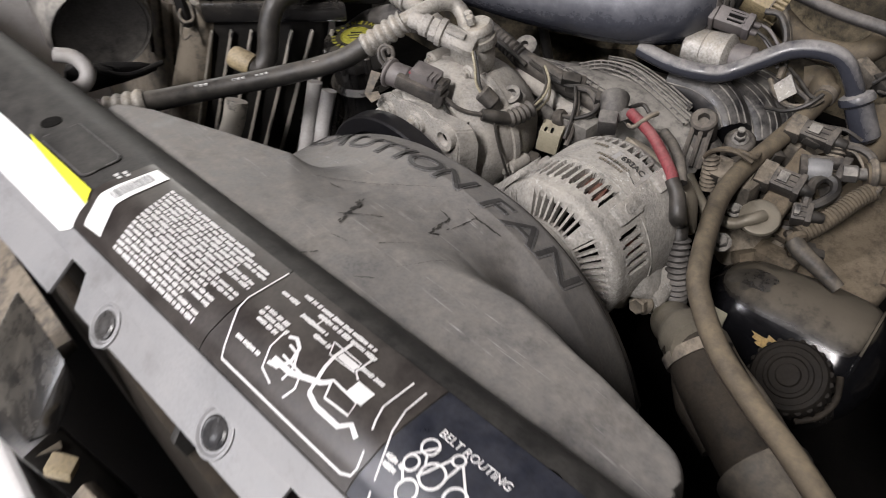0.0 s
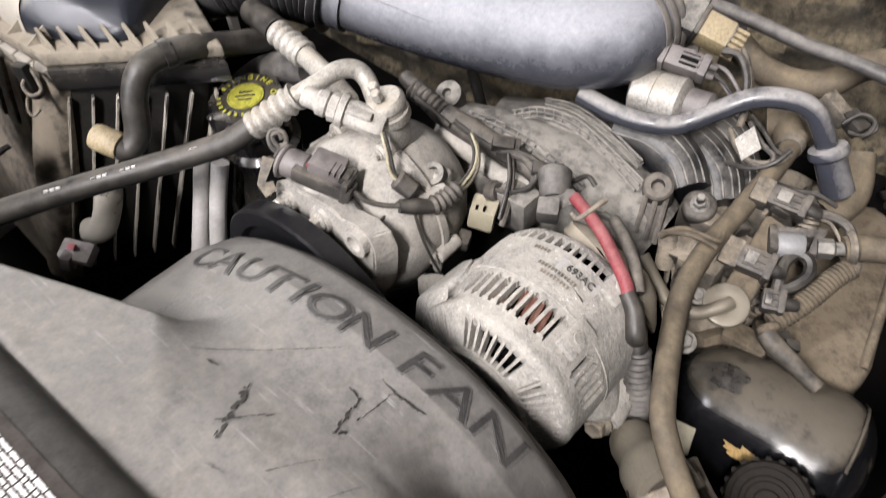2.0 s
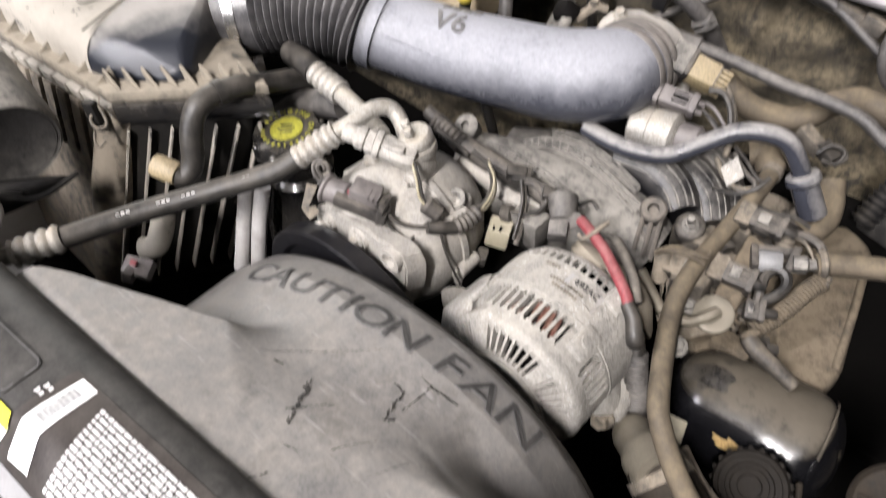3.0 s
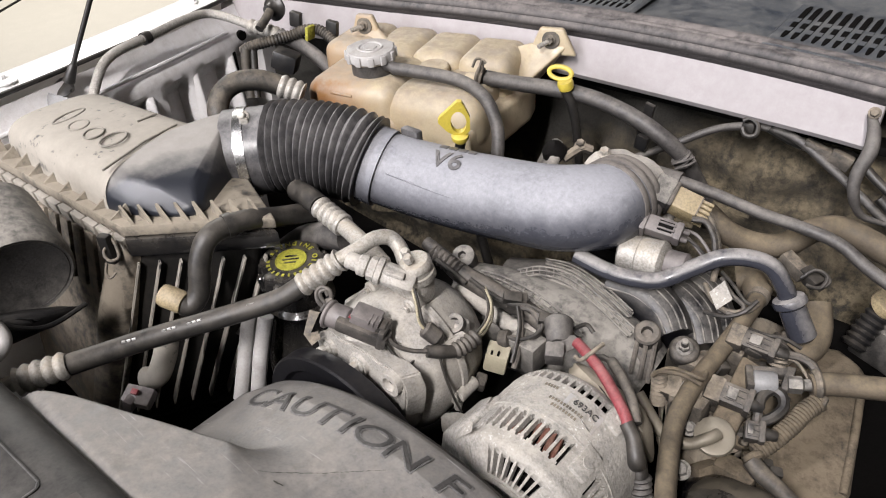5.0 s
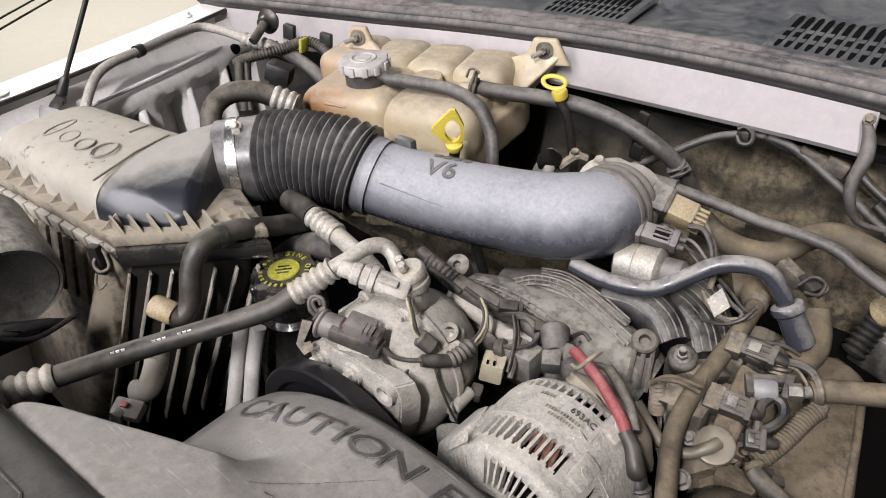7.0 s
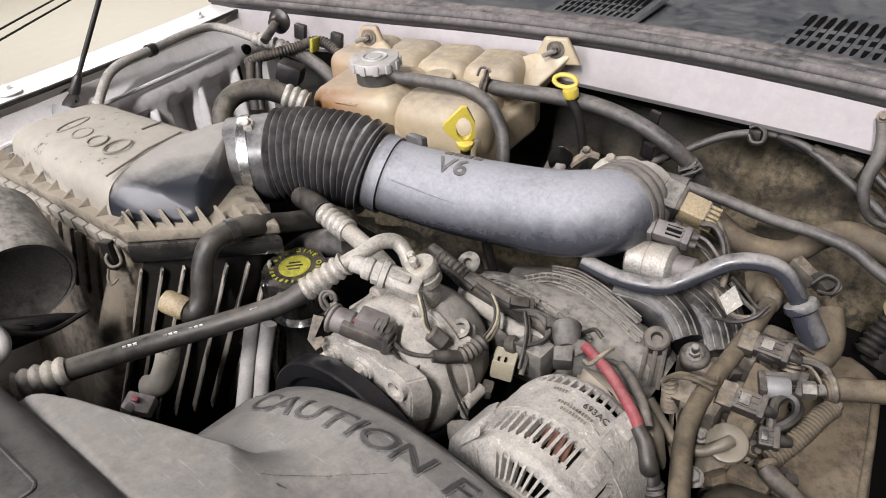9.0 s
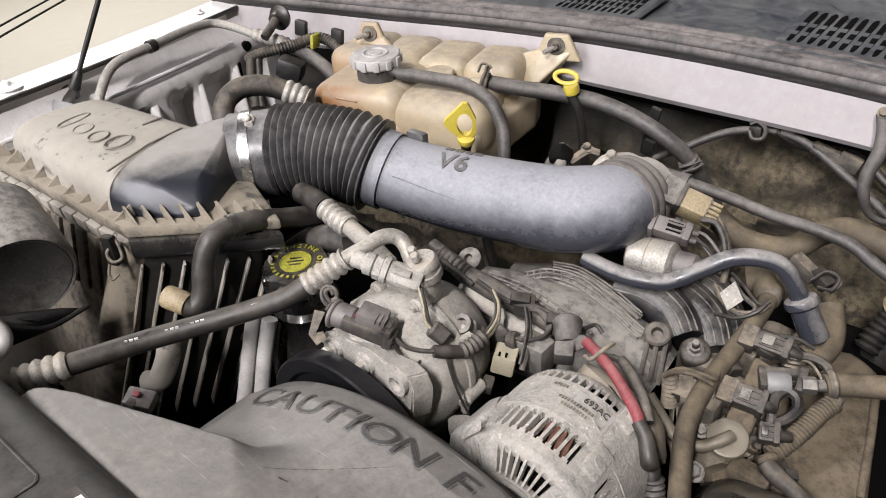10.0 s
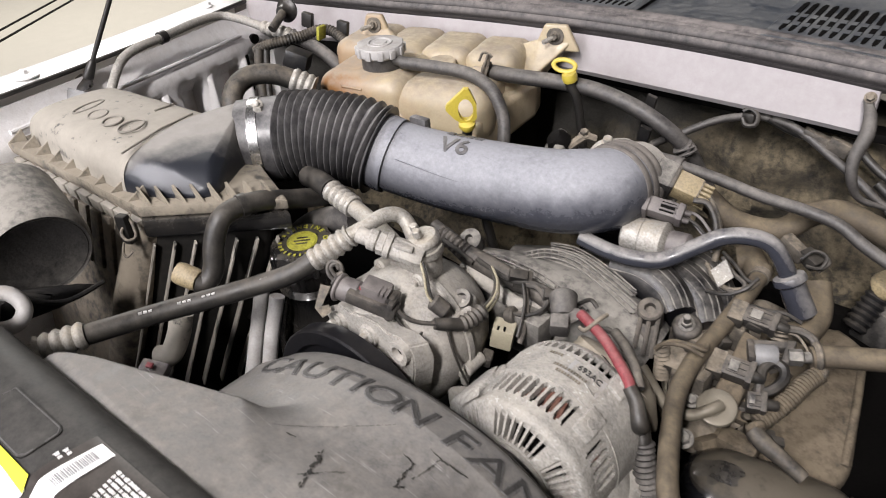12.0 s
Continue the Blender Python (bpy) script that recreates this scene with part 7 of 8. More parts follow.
def alternator_print():
    """The code on the type plate, bent round the case."""
    def bend(bm, a0, y0):
        for v in bm.verts:
            a = a0 - v.co.x / (ALT_R + 0.004)
            r = ALT_R + 0.0044 + v.co.z
            v.co = ALT_C + Vector((r * math.cos(a), y0 + v.co.y, r * math.sin(a)))
        return bm
    g = box((0.003, 0.0, 0), (0.036, 0.021, 0.0006), None, 0)
    bmesh.ops.subdivide_edges(g, edges=[e for e in g.edges if e.calc_length() > 0.04], cuts=10)
    for v in g.verts:
        v.co.z -= 0.0008
    part("plate", bend(g, 1.30, 0.0675), M_CAPGREY, ALT, "pale printed type plate", smooth=False)
    part("plate_code", bend(words("693AC", 0.0088, 0.0004), 1.24, 0.0715), M_LETTER, ALT, smooth=False)
    bm = bmesh.new()
    for a0, y0, n in ((1.42, 0.0625, 12), (1.40, 0.0565, 9), (1.72, 0.075, 5)):
        for k in range(n):
            s = box((0.0022 * (k - n / 2) * 1.3, 0, 0.0003), (0.0018, 0.0030, 0.0004), None, 0)
            join(bm, bend(s, a0, y0))
    part("plate_marks", bm, M_DIRTY, ALT, smooth=False)


alternator_print()


def red_cable():
    t = thing("alternator_cable", (0.10, 0.54, 0.93), "faded red battery cable with black sleeve at the alternator", "cable")
    part("red_sheath", tube([(0.050, 0.560, 0.941), (0.065, 0.553, 0.941), (0.086, 0.542, 0.941), (0.108, 0.528, 0.937), (0.126, 0.516, 0.932), (0.134, 0.508, 0.928)], 0.0052, 16), M_RED, t)
    part("black_sleeve", tube([(0.130, 0.511, 0.930), (0.141, 0.505, 0.922), (0.150, 0.496, 0.909), (0.143, 0.515, 0.889), (0.149, 0.510, 0.874)], [0.0060, 0.0068, 0.0076, 0.0080, 0.0080], 16), M_RUBBER, t)
    part("corrugated_sleeve", ripple([(0.148, 0.512, 0.875), (0.154, 0.506, 0.857), (0.161, 0.501, 0.834), (0.166, 0.498, 0.802), (0.170, 0.497, 0.765)], 0.0098, 0.0012, 0.0055, 16, 0.8), M_GREYHOSE, t)
    part("grey_wrap", tube([(0.083, 0.569, 0.929), (0.103, 0.552, 0.933), (0.122, 0.535, 0.931), (0.135, 0.520, 0.924)], 0.0050, 12), M_LOOM, t)
    part("tie", tube([(0.058, 0.545, 0.938), (0.066, 0.542, 0.941), (0.073, 0.554, 0.949), (0.075, 0.565, 0.949)], 0.0022, 8), M_DIRTY, t)
    b = part("terminal_boot", hull([(0.022, 0.555, 0.933), (0.028, 0.569, 0.935), (0.046, 0.570, 0.942), (0.055, 0.558, 0.940), (0.045, 0.543, 0.934), (0.035, 0.540, 0.931), (0.032, 0.569, 0.918)], 0.004), M_GREYHOSE, t, "grey rubber terminal boot")
    part("boot_cup", cyl((0.017, 0.580, 0.938), (0.032, 0.558, 0.930), 0.0145, 0.012, 18, 0.003), M_GREYHOSE, b)
    part("boot_stub", box((0.039, 0.540, 0.935), (0.018, 0.016, 0.020), (20, 0, 30), 0.003), M_GREYHOSE, b)


red_cable()


# ---- intake manifold and the near cylinder bank ----
def manifold():
    t = thing("intake_manifold", (0.02, 0.66, 0.80), "dusty ribbed plastic intake manifold", "intake manifold")
    part("plenum", tube([(-0.146, 0.617, 0.858), (-0.091, 0.633, 0.853), (-0.022, 0.645, 0.850), (0.047, 0.651, 0.842), (0.080, 0.654, 0.830)], [0.050, 0.056, 0.058, 0.054, 0.046], 28), M_MANI, t)
    part("rear_shell", tube([(-0.134, 0.691, 0.836), (-0.063, 0.709, 0.834), (0.010, 0.718, 0.831), (0.065, 0.711, 0.818)], [0.040, 0.054, 0.057, 0.05], 28), M_RUNNER, t)
    # ladders: two raised rails with rungs between them, along the shell
    for left, right, n in (([(-0.110, 0.618, 0.919), (-0.081, 0.625, 0.917), (-0.042, 0.629, 0.910), (-0.002, 0.623, 0.904), (0.025, 0.615, 0.900)], [(-0.109, 0.609, 0.916), (-0.079, 0.614, 0.914), (-0.041, 0.616, 0.906), (-0.003, 0.610, 0.900), (0.022, 0.602, 0.896)], 13),
                           ([(-0.089, 0.658, 0.905), (-0.064, 0.672, 0.912), (-0.026, 0.678, 0.912), (0.020, 0.668, 0.905), (0.065, 0.651, 0.902)], [(-0.083, 0.650, 0.901), (-0.056, 0.663, 0.909), (-0.021, 0.666, 0.908), (0.023, 0.656, 0.902), (0.064, 0.639, 0.899)], 15),
                           ([(-0.074, 0.694, 0.906), (-0.041, 0.701, 0.907), (0.003, 0.696, 0.901), (0.047, 0.681, 0.896)], [(-0.070, 0.688, 0.904), (-0.037, 0.692, 0.905), (0.005, 0.685, 0.900), (0.048, 0.671, 0.895)], 0)):
        l_, r_ = spline(left, 8), spline(right, 8)
        part("rail", tube(left, 0.0013, 8), M_MANI, t)
        part("rail", tube(right, 0.0013, 8), M_MANI, t)
        part("rail_bed", hull([l_[k] + V(0, 0.003, -0.004) for k in (0, len(l_) // 2, len(l_) - 1)] + [r_[k] + V(0, 0.003, -0.004) for k in (0, len(r_) // 2, len(r_) - 1)] + [l_[len(l_) // 2] + V(0, 0.012, -0.02)], 0.0), M_MANI, t)
        for k in range(n):
            i = int((k + 0.5) / n * (len(l_) - 2))
            part("rung", tube([l_[i], l_[i].lerp(r_[i], 0.5) + V(0, 0, -0.001), r_[i]], 0.0010, 6), M_MANI, t)
        part("rail", tube([V(p).lerp(V(q), 0.5) + V(0, 0, 0.0004) for p, q in zip(left, right)], 0.0011, 8), M_MANI, t)
    # runners bending down to the bank
    for pts in ([(0.002, 0.718, 0.890), (0.036, 0.720, 0.890), (0.068, 0.712, 0.882), (0.090, 0.696, 0.870)], [(0.032, 0.749, 0.878), (0.067, 0.749, 0.878), (0.097, 0.738, 0.868), (0.117, 0.717, 0.853)], [(0.051, 0.783, 0.878), (0.081, 0.778, 0.875), (0.107, 0.761, 0.861), (0.122, 0.741, 0.847)]):
        part("runner", tube(pts, [0.027, 0.027, 0.025, 0.022], 20), M_RUNNER, t, "black glossy runner with dusty ribs")
        path = spline([V(p) for p in pts], 6)
        eye_side = V(0.25, -0.55, 0.65).normalized()
        for lean in (-0.75, -0.4, 0.0, 0.4):
            rib = []
            for i, p in enumerate(path):
                d = (path[min(i + 1, len(path) - 1)] - path[max(i - 1, 0)]).normalized()
                out = (eye_side - d * eye_side.dot(d)).normalized()
                r_ = 0.0272 - 0.005 * i / (len(path) - 1)
                rib.append(p + (out * math.cos(lean) + d.cross(out) * math.sin(lean)) * r_)
            part("runner_rib", tube(rib, 0.0014, 6, 2), M_MANI, t)
    # boss with bolt hole and a stiffener below
    part("boss", lathe([(0.0135, -0.03), (0.0135, 0.0), (0.0115, 0.002), (0.0060, 0.002), (0.0050, -0.004), (0.0005, -0.004)], (0.080, 0.648, 0.907), (0.1, -0.45, 0.89), 24), M_LOOM, t)
    part("stiffener", hull([(0.071, 0.646, 0.898), (0.089, 0.654, 0.898), (0.079, 0.622, 0.870), (0.098, 0.624, 0.864), (0.063, 0.664, 0.885), (0.082, 0.672, 0.886), (0.069, 0.645, 0.855)], 0.003), M_LOOM, t)
    for q0, q1 in (((0.074, 0.642, 0.902), (0.081, 0.618, 0.874)), ((0.083, 0.643, 0.902), (0.091, 0.618, 0.870)), ((0.090, 0.649, 0.902), (0.099, 0.620, 0.869))):
        part("stiffener_rib", tube([q0, q1], 0.0026, 6), M_LOOM, t)
    part("boss", lathe([(0.012, -0.02), (0.014, 0.0), (0.010, 0.003), (0.005, 0.003), (0.004, -0.004)], (-0.140, 0.621, 0.924), (0.1, -0.6, 0.79), 20), M_MANI, t)
    part("tab", hull([(-0.153, 0.621, 0.927), (-0.142, 0.632, 0.929), (-0.129, 0.626, 0.914), (-0.141, 0.610, 0.910), (-0.156, 0.634, 0.918), (-0.139, 0.634, 0.901)], 0.003), M_MANI, t)
    rng = random.Random(8)
    for k in range(7):
        part("web", hull([V((-0.028, 0.659, 0.891)) + V(rng.uniform(-0.05, 0.05), rng.uniform(-0.01, 0.03), rng.uniform(-0.012, 0.002)) + V(x, y, z) for x in (-0.006, 0.006) for y in (-0.003, 0.003) for z in (-0.01, 0.004)], 0.001), M_MANI, t)


manifold()


def harness_front():
    t = thing("wiring_harness", (-0.086, 0.597, 0.919), "dusty taped wiring harness over the manifold front", "wiring")
    part("loom", tube([(-0.166, 0.589, 0.951), (-0.141, 0.588, 0.942), (-0.119, 0.589, 0.930), (-0.086, 0.592, 0.922), (-0.060, 0.593, 0.918), (-0.035, 0.598, 0.912), (-0.003, 0.592, 0.909), (0.024, 0.592, 0.915)], [0.007, 0.009, 0.011, 0.0125, 0.0115, 0.0105, 0.009, 0.007], 14), M_LOOM, t)
    part("corrugated_loom", ripple([(-0.154, 0.587, 0.945), (-0.136, 0.587, 0.939), (-0.116, 0.588, 0.931)], 0.0095, 0.0011, 0.006, 14, 0.8), M_LOOM, t)
    part("fuel_tube", tube([(-0.114, 0.578, 0.914), (-0.082, 0.581, 0.908), (-0.046, 0.583, 0.897), (-0.013, 0.587, 0.896)], 0.0085, 14), M_ALU, t, "dull grey metal tube")
    part("wire_loop", tube([(-0.036, 0.585, 0.924), (-0.020, 0.587, 0.926), (-0.008, 0.584, 0.919), (-0.004, 0.578, 0.911), (-0.012, 0.570, 0.904), (-0.027, 0.562, 0.903), (-0.035, 0.559, 0.899)], 0.0030, 8), M_LOOM, t)
    part("wire_loop", tube([(-0.033, 0.585, 0.922), (-0.020, 0.569, 0.909), (-0.011, 0.551, 0.896), (-0.008, 0.540, 0.887)], 0.0030, 8), M_LOOM, t)
    part("wire", tube([(-0.079, 0.585, 0.930), (-0.061, 0.573, 0.927), (-0.048, 0.557, 0.921), (-0.042, 0.538, 0.920), (-0.040, 0.525, 0.922)], 0.0013, 8), M_WIRE, t, "thin cream wire")
    part("sensor", cyl((-0.037, 0.557, 0.899), (-0.027, 0.559, 0.903), 0.010, seg=14, bevel=0.002), M_LOOM, t)
    part("harness_clip", box((-0.043, 0.594, 0.922), (0.020, 0.018, 0.016), (20, 10, 30), 0.003), M_LOOM, t)
    part("terminal_cover", hull([V((-0.011, 0.569, 0.899)) + V(x, y, z) for x in (-0.02, 0.016) for y in (-0.014, 0.014) for z in (-0.03, 0.006)], 0.005), M_MANI, t)
    c = thing("alternator_connector", (-0.031, 0.544, 0.883), "cream plastic plug behind the alternator", "connector")
    part("plug", box((-0.033, 0.545, 0.884), (0.024, 0.020, 0.030), (10, 10, 25), 0.003), M_CREAM, c)
    for k in range(3):
        part("plug_slot", box(V((-0.0395, 0.5330, 0.893)) + V(0.0062 * k, 0.0029 * k, 0.0), (0.0022, 0.004, 0.015), (10, 10, 25), 0), M_DARK, c, smooth=False)
    part("plug_foot", box((-0.038, 0.523, 0.863), (0.012, 0.016, 0.014), (10, 10, 25), 0.003), M_LOOM, c)


harness_front()


def small_wiring():
    """Thin dark wires, tape ends and clips between the accessories."""
    w = thing("engine_wiring", (-0.035, 0.578, 0.925), "thin dusty black wires and tape between alternator and compressor", "wiring")
    for pts, r, m in (([(-0.096, 0.581, 0.935), (-0.072, 0.580, 0.930), (-0.046, 0.583, 0.925), (-0.026, 0.590, 0.927), (-0.003, 0.592, 0.925)], 0.0026, M_RUBBER),
                      ([(-0.034, 0.582, 0.928), (-0.021, 0.567, 0.917), (-0.013, 0.549, 0.904), (-0.010, 0.539, 0.895)], 0.0018, M_RUBBER),
                      ([(-0.034, 0.557, 0.906), (-0.018, 0.560, 0.907), (-0.005, 0.570, 0.912), (-0.002, 0.580, 0.918), (-0.010, 0.587, 0.924), (-0.023, 0.586, 0.927)], 0.0020, M_RUBBER),
                      ([(-0.137, 0.573, 0.949), (-0.118, 0.575, 0.941), (-0.098, 0.576, 0.932)], 0.0028, M_RUBBER),
                      ([(0.022, 0.584, 0.920), (0.030, 0.593, 0.925), (0.036, 0.602, 0.926), (0.045, 0.601, 0.921)], 0.0022, M_RUBBER),
                      ([(0.061, 0.572, 0.921), (0.079, 0.571, 0.926), (0.102, 0.559, 0.926), (0.122, 0.537, 0.922), (0.133, 0.521, 0.915)], 0.0030, M_RUBBER),
                      ([(0.069, 0.577, 0.922), (0.091, 0.569, 0.926), (0.112, 0.551, 0.924), (0.130, 0.532, 0.918)], 0.0022, M_LOOM),
                      ([(0.157, 0.714, 0.907), (0.174, 0.713, 0.909), (0.191, 0.717, 0.910), (0.207, 0.721, 0.903)], 0.0020, M_RUBBER),
                      ([(0.231, 0.709, 0.870), (0.231, 0.693, 0.860), (0.226, 0.675, 0.849), (0.221, 0.661, 0.843)], 0.0018, M_RUBBER),
                      ([(0.108, 0.721, 0.900), (0.130, 0.719, 0.906), (0.146, 0.725, 0.916), (0.153, 0.739, 0.925)], 0.0024, M_RUBBER),
                      ([(0.107, 0.757, 0.930), (0.124, 0.747, 0.927), (0.142, 0.735, 0.922), (0.152, 0.736, 0.920)], 0.0020, M_RUBBER),
                      ([(0.062, 0.766, 0.976), (0.076, 0.770, 0.975), (0.088, 0.767, 0.963), (0.095, 0.761, 0.948)], 0.0034, M_LOOM),
                      ([(0.059, 0.750, 0.962), (0.075, 0.752, 0.956), (0.088, 0.752, 0.946)], 0.0018, M_RUBBER),
                      ([(0.169, 0.829, 0.906), (0.179, 0.838, 0.916), (0.192, 0.838, 0.913), (0.190, 0.830, 0.902), (0.176, 0.830, 0.899)], 0.0022, M_RUBBER)):
        part("wire", tube(pts, r, 8), m, w)
    for q, size, turn in (((-0.045, 0.588, 0.929), (0.020, 0.012, 0.012), (20, 10, 35)), ((-0.004, 0.588, 0.922), (0.014, 0.012, 0.010), (20, 10, 35)), ((0.172, 0.692, 0.901), (0.016, 0.010, 0.008), (10, 20, 20)), ((0.152, 0.667, 0.886), (0.014, 0.012, 0.012), (10, 20, 60)), ((0.141, 0.597, 0.876), (0.016, 0.012, 0.012), (10, 10, 30)), ((0.219, 0.619, 0.838), (0.022, 0.012, 0.010), (10, 10, 30)), ((0.233, 0.617, 0.838), (0.012, 0.010, 0.012), (10, 10, 30))):
        part("clip", box(q, size, turn, 0.002), M_RUBBER, w)


small_wiring()


def cylinder_bank():
    t = thing("valve_cover", (0.26, 0.74, 0.70), "black valve cover thickly coated with brown dirt", "valve cover")
    part("cover", hull([(0.187, 0.652, 0.811), (0.181, 0.707, 0.824), (0.193, 0.778, 0.841), (0.218, 0.832, 0.839), (0.264, 0.812, 0.838), (0.285, 0.728, 0.818), (0.297, 0.664, 0.801), (0.284, 0.622, 0.785), (0.231, 0.614, 0.799)] + [V(q) - V(0.03, 0, 0.16) for q in ((0.264, 0.812, 0.838), (0.285, 0.728, 0.818), (0.297, 0.664, 0.801), (0.193, 0.778, 0.841))], 0.012, 3), M_COVER, t)
    part("cover_ridge", tube([(0.262, 0.786, 0.833), (0.276, 0.723, 0.817), (0.287, 0.665, 0.801)], 0.0045, 10), M_COVER, t)
    h = thing("cylinder_head", (0.15, 0.70, 0.72), "dirty cast cylinder head with injectors and plugs", "cylinder head")
    part("casting", hull([(0.095, 0.649, 0.835), (0.109, 0.735, 0.860), (0.142, 0.809, 0.859), (0.190, 0.827, 0.838), (0.202, 0.732, 0.817), (0.197, 0.650, 0.794), (0.164, 0.580, 0.796), (0.126, 0.604, 0.812), (0.127, 0.762, 0.706), (0.194, 0.839, 0.742)], 0.010, 3), M_DIRTY, h)
    for k, (a, sz) in enumerate(((((0.149, 0.704, 0.881)), 0.9), (((0.143, 0.622, 0.871)), 1.1), (((0.125, 0.673, 0.870)), 0.9), (((0.153, 0.664, 0.867)), 1.0), (((0.105, 0.684, 0.866)), 0.8))):
        part("injector_seat", hull([V(a) + V(x * sz, y * sz, z * sz) for x in (-0.016, 0.016) for y in (-0.012, 0.012) for z in (-0.03, 0.008)], 0.004), M_DIRTY, h)
    # rail plate, injectors and plugs along the bank
    part("fuel_rail", hull([V(0.163, 0.692, 0.893), V(0.188, 0.689, 0.890), V(0.166, 0.602, 0.852), V(0.192, 0.606, 0.851), V(0.163, 0.692, 0.880), V(0.188, 0.689, 0.877), V(0.166, 0.602, 0.838), V(0.192, 0.606, 0.837)], 0.004, 3), M_COVER, h, "flat dust-covered fuel rail")
    def plug(mid, way, long_, wide, tall, body, label, based=True):
        """A moulded connector: body, stepped collar, ribs, lock and rubber boot."""
        x = V(way).normalized()
        m = aim(x, (0.12, -0.42, 0.90))
        y, z = m.to_3x3() @ V(0, 1, 0), m.to_3x3() @ V(0, 0, 1)
        c_ = V(mid)
        k = part("injector_connector", box(c_, (long_, wide, tall), m, 0.0025), body, h, label)
        part("connector_collar", box(c_ + x * (long_ * 0.5), (0.006, wide * 1.15, tall * 1.15), m, 0.0018), body, k)
        if based:
            part("connector_base", box(c_ - x * (long_ * 0.5 + 0.006) - z * 0.002, (0.016, wide * 1.25, tall * 1.2), m, 0.003), M_DIRTY, k)
        for i in (-1, 0, 1):
            part("connector_rib", box(c_ + y * (wide * 0.30 * i) + z * (tall * 0.5), (long_ * 0.7, 0.0016, 0.0030), m, 0.0005), body, k)
        part("connector_lock", box(c_ + z * (tall * 0.55) - x * 0.003, (long_ * 0.36, wide * 0.55, 0.0045), m, 0.0012), M_MANI, k)
        part("connector_boot", cyl(c_ + x * (long_ * 0.5), c_ + x * (long_ * 0.5 + 0.014), 0.0065, 0.0050, 12, 0.0015), M_RUBBER, k)
        return c_ + x * (long_ * 0.5 + 0.014)
    plug((0.173, 0.699, 0.905), (0.95, 0.10, -0.05), 0.030, 0.019, 0.015, M_LOOM, "dark grey injector plug")
    plug((0.177, 0.643, 0.880), (0.95, 0.16, -0.08), 0.026, 0.021, 0.016, M_LOOM, "dark grey injector plug")
    plug((0.204, 0.626, 0.866), (0.90, 0.35, 0.05), 0.015, 0.018, 0.015, M_LOOM, "dark grey injector plug", False)
    plug((0.137, 0.628, 0.874), (0.95, 0.16, -0.08), 0.022, 0.020, 0.018, M_DIRTY, "dust-caked sensor plug")
    # quick coupling: dark forked holder round a pale insert, hexagon and flange
    u = part("coupling_holder", box((0.180, 0.669, 0.886), (0.007, 0.028, 0.014), aim((0.87, 0.43, 0.08)), 0.002), M_LOOM, h, "dark forked holder")
    part("holder_arm", hull([V(0.173, 0.680, 0.893), V(0.206, 0.695, 0.897), V(0.176, 0.674, 0.890), V(0.208, 0.689, 0.893), V(0.173, 0.680, 0.885), V(0.206, 0.695, 0.888), V(0.176, 0.674, 0.882), V(0.208, 0.689, 0.885)], 0.0015), M_LOOM, u)
    part("holder_arm", hull([V(0.204, 0.697, 0.897), V(0.212, 0.699, 0.897), V(0.214, 0.676, 0.887), V(0.207, 0.674, 0.887), V(0.204, 0.697, 0.886), V(0.212, 0.699, 0.886), V(0.214, 0.676, 0.876), V(0.207, 0.674, 0.876)], 0.0015), M_LOOM, u)
    part("coupling_insert", lathe([(0.0100, 0.0), (0.0112, 0.002), (0.0112, 0.018), (0.0095, 0.021)], (0.184, 0.667, 0.887), (0.87, 0.43, 0.08), 22), M_PLATE, h, "pale dusty plastic insert")
    part("coupling_nut", lathe([(0.0078, 0), (0.0085, 0.002), (0.0085, 0.012), (0.0060, 0.014)], (0.211, 0.682, 0.888), (0.87, 0.43, 0.08), 6), M_MANI, h)
    part("coupling_neck", cyl((0.222, 0.688, 0.889), (0.232, 0.694, 0.890), 0.0058, seg=14), M_MANI, h)
    part("spring_coil", ripple([(0.194, 0.703, 0.900), (0.196, 0.697, 0.890), (0.198, 0.690, 0.878)], 0.0075, 0.0012, 0.0042, 14, 0.9), M_DIRTY, h)
    rng = random.Random(17)
    for k in range(26):
        u, v = rng.random(), rng.random()
        p = V((0.106, 0.673, 0.855)).lerp(V((0.183, 0.795, 0.864)), u).lerp(V((0.171, 0.601, 0.798)).lerp(V((0.217, 0.746, 0.831)), u), v)
        s = rng.uniform(0.006, 0.013)
        kind_ = k % 3
        bm = box(p, (s * 2.0, s * 1.3, s), (rng.uniform(-30, 30), rng.uniform(-30, 30), rng.uniform(0, 90)), s * 0.15) if kind_ else cyl(p, p + V(rng.uniform(-0.01, 0.01), -0.010, 0.012), s * 0.7, s * 0.6, 12, 0.001)
        part("fitting", bm, (M_DIRTY, M_LOOM, M_COVER)[k % 3], h)
    part("stud_seat", lathe([(0.0150, -0.014), (0.0155, -0.004), (0.0135, -0.001), (0.0110, 0.0)], (0.112, 0.671, 0.887), (0.1, -0.4, 0.9), 24), M_LOOM, h, "dark round stud seat")
    part("stud", cyl((0.112, 0.671, 0.887), (0.1135, 0.665, 0.902), 0.0042, 0.0038, 12, 0.001), M_MANI, h)
    for q, sz in (((0.112, 0.671, 0.887), 0.009), ((0.168, 0.556, 0.853), 0.010), ((0.154, 0.602, 0.857), 0.008)):
        part("bolt", hexbolt(q, (0.1, -0.5, 0.85), sz), M_MANI, h)
    part("spring_stud", ripple([(0.110, 0.618, 0.892), (0.113, 0.617, 0.876), (0.114, 0.616, 0.854)], 0.0070, 0.0014, 0.0048, 14, 0.9), M_DIRTY, h)
    # wiring over the bank
    w = thing("injector_wiring", (0.191, 0.729, 0.877), "dusty injector wiring loops over the cylinder head", "wiring")
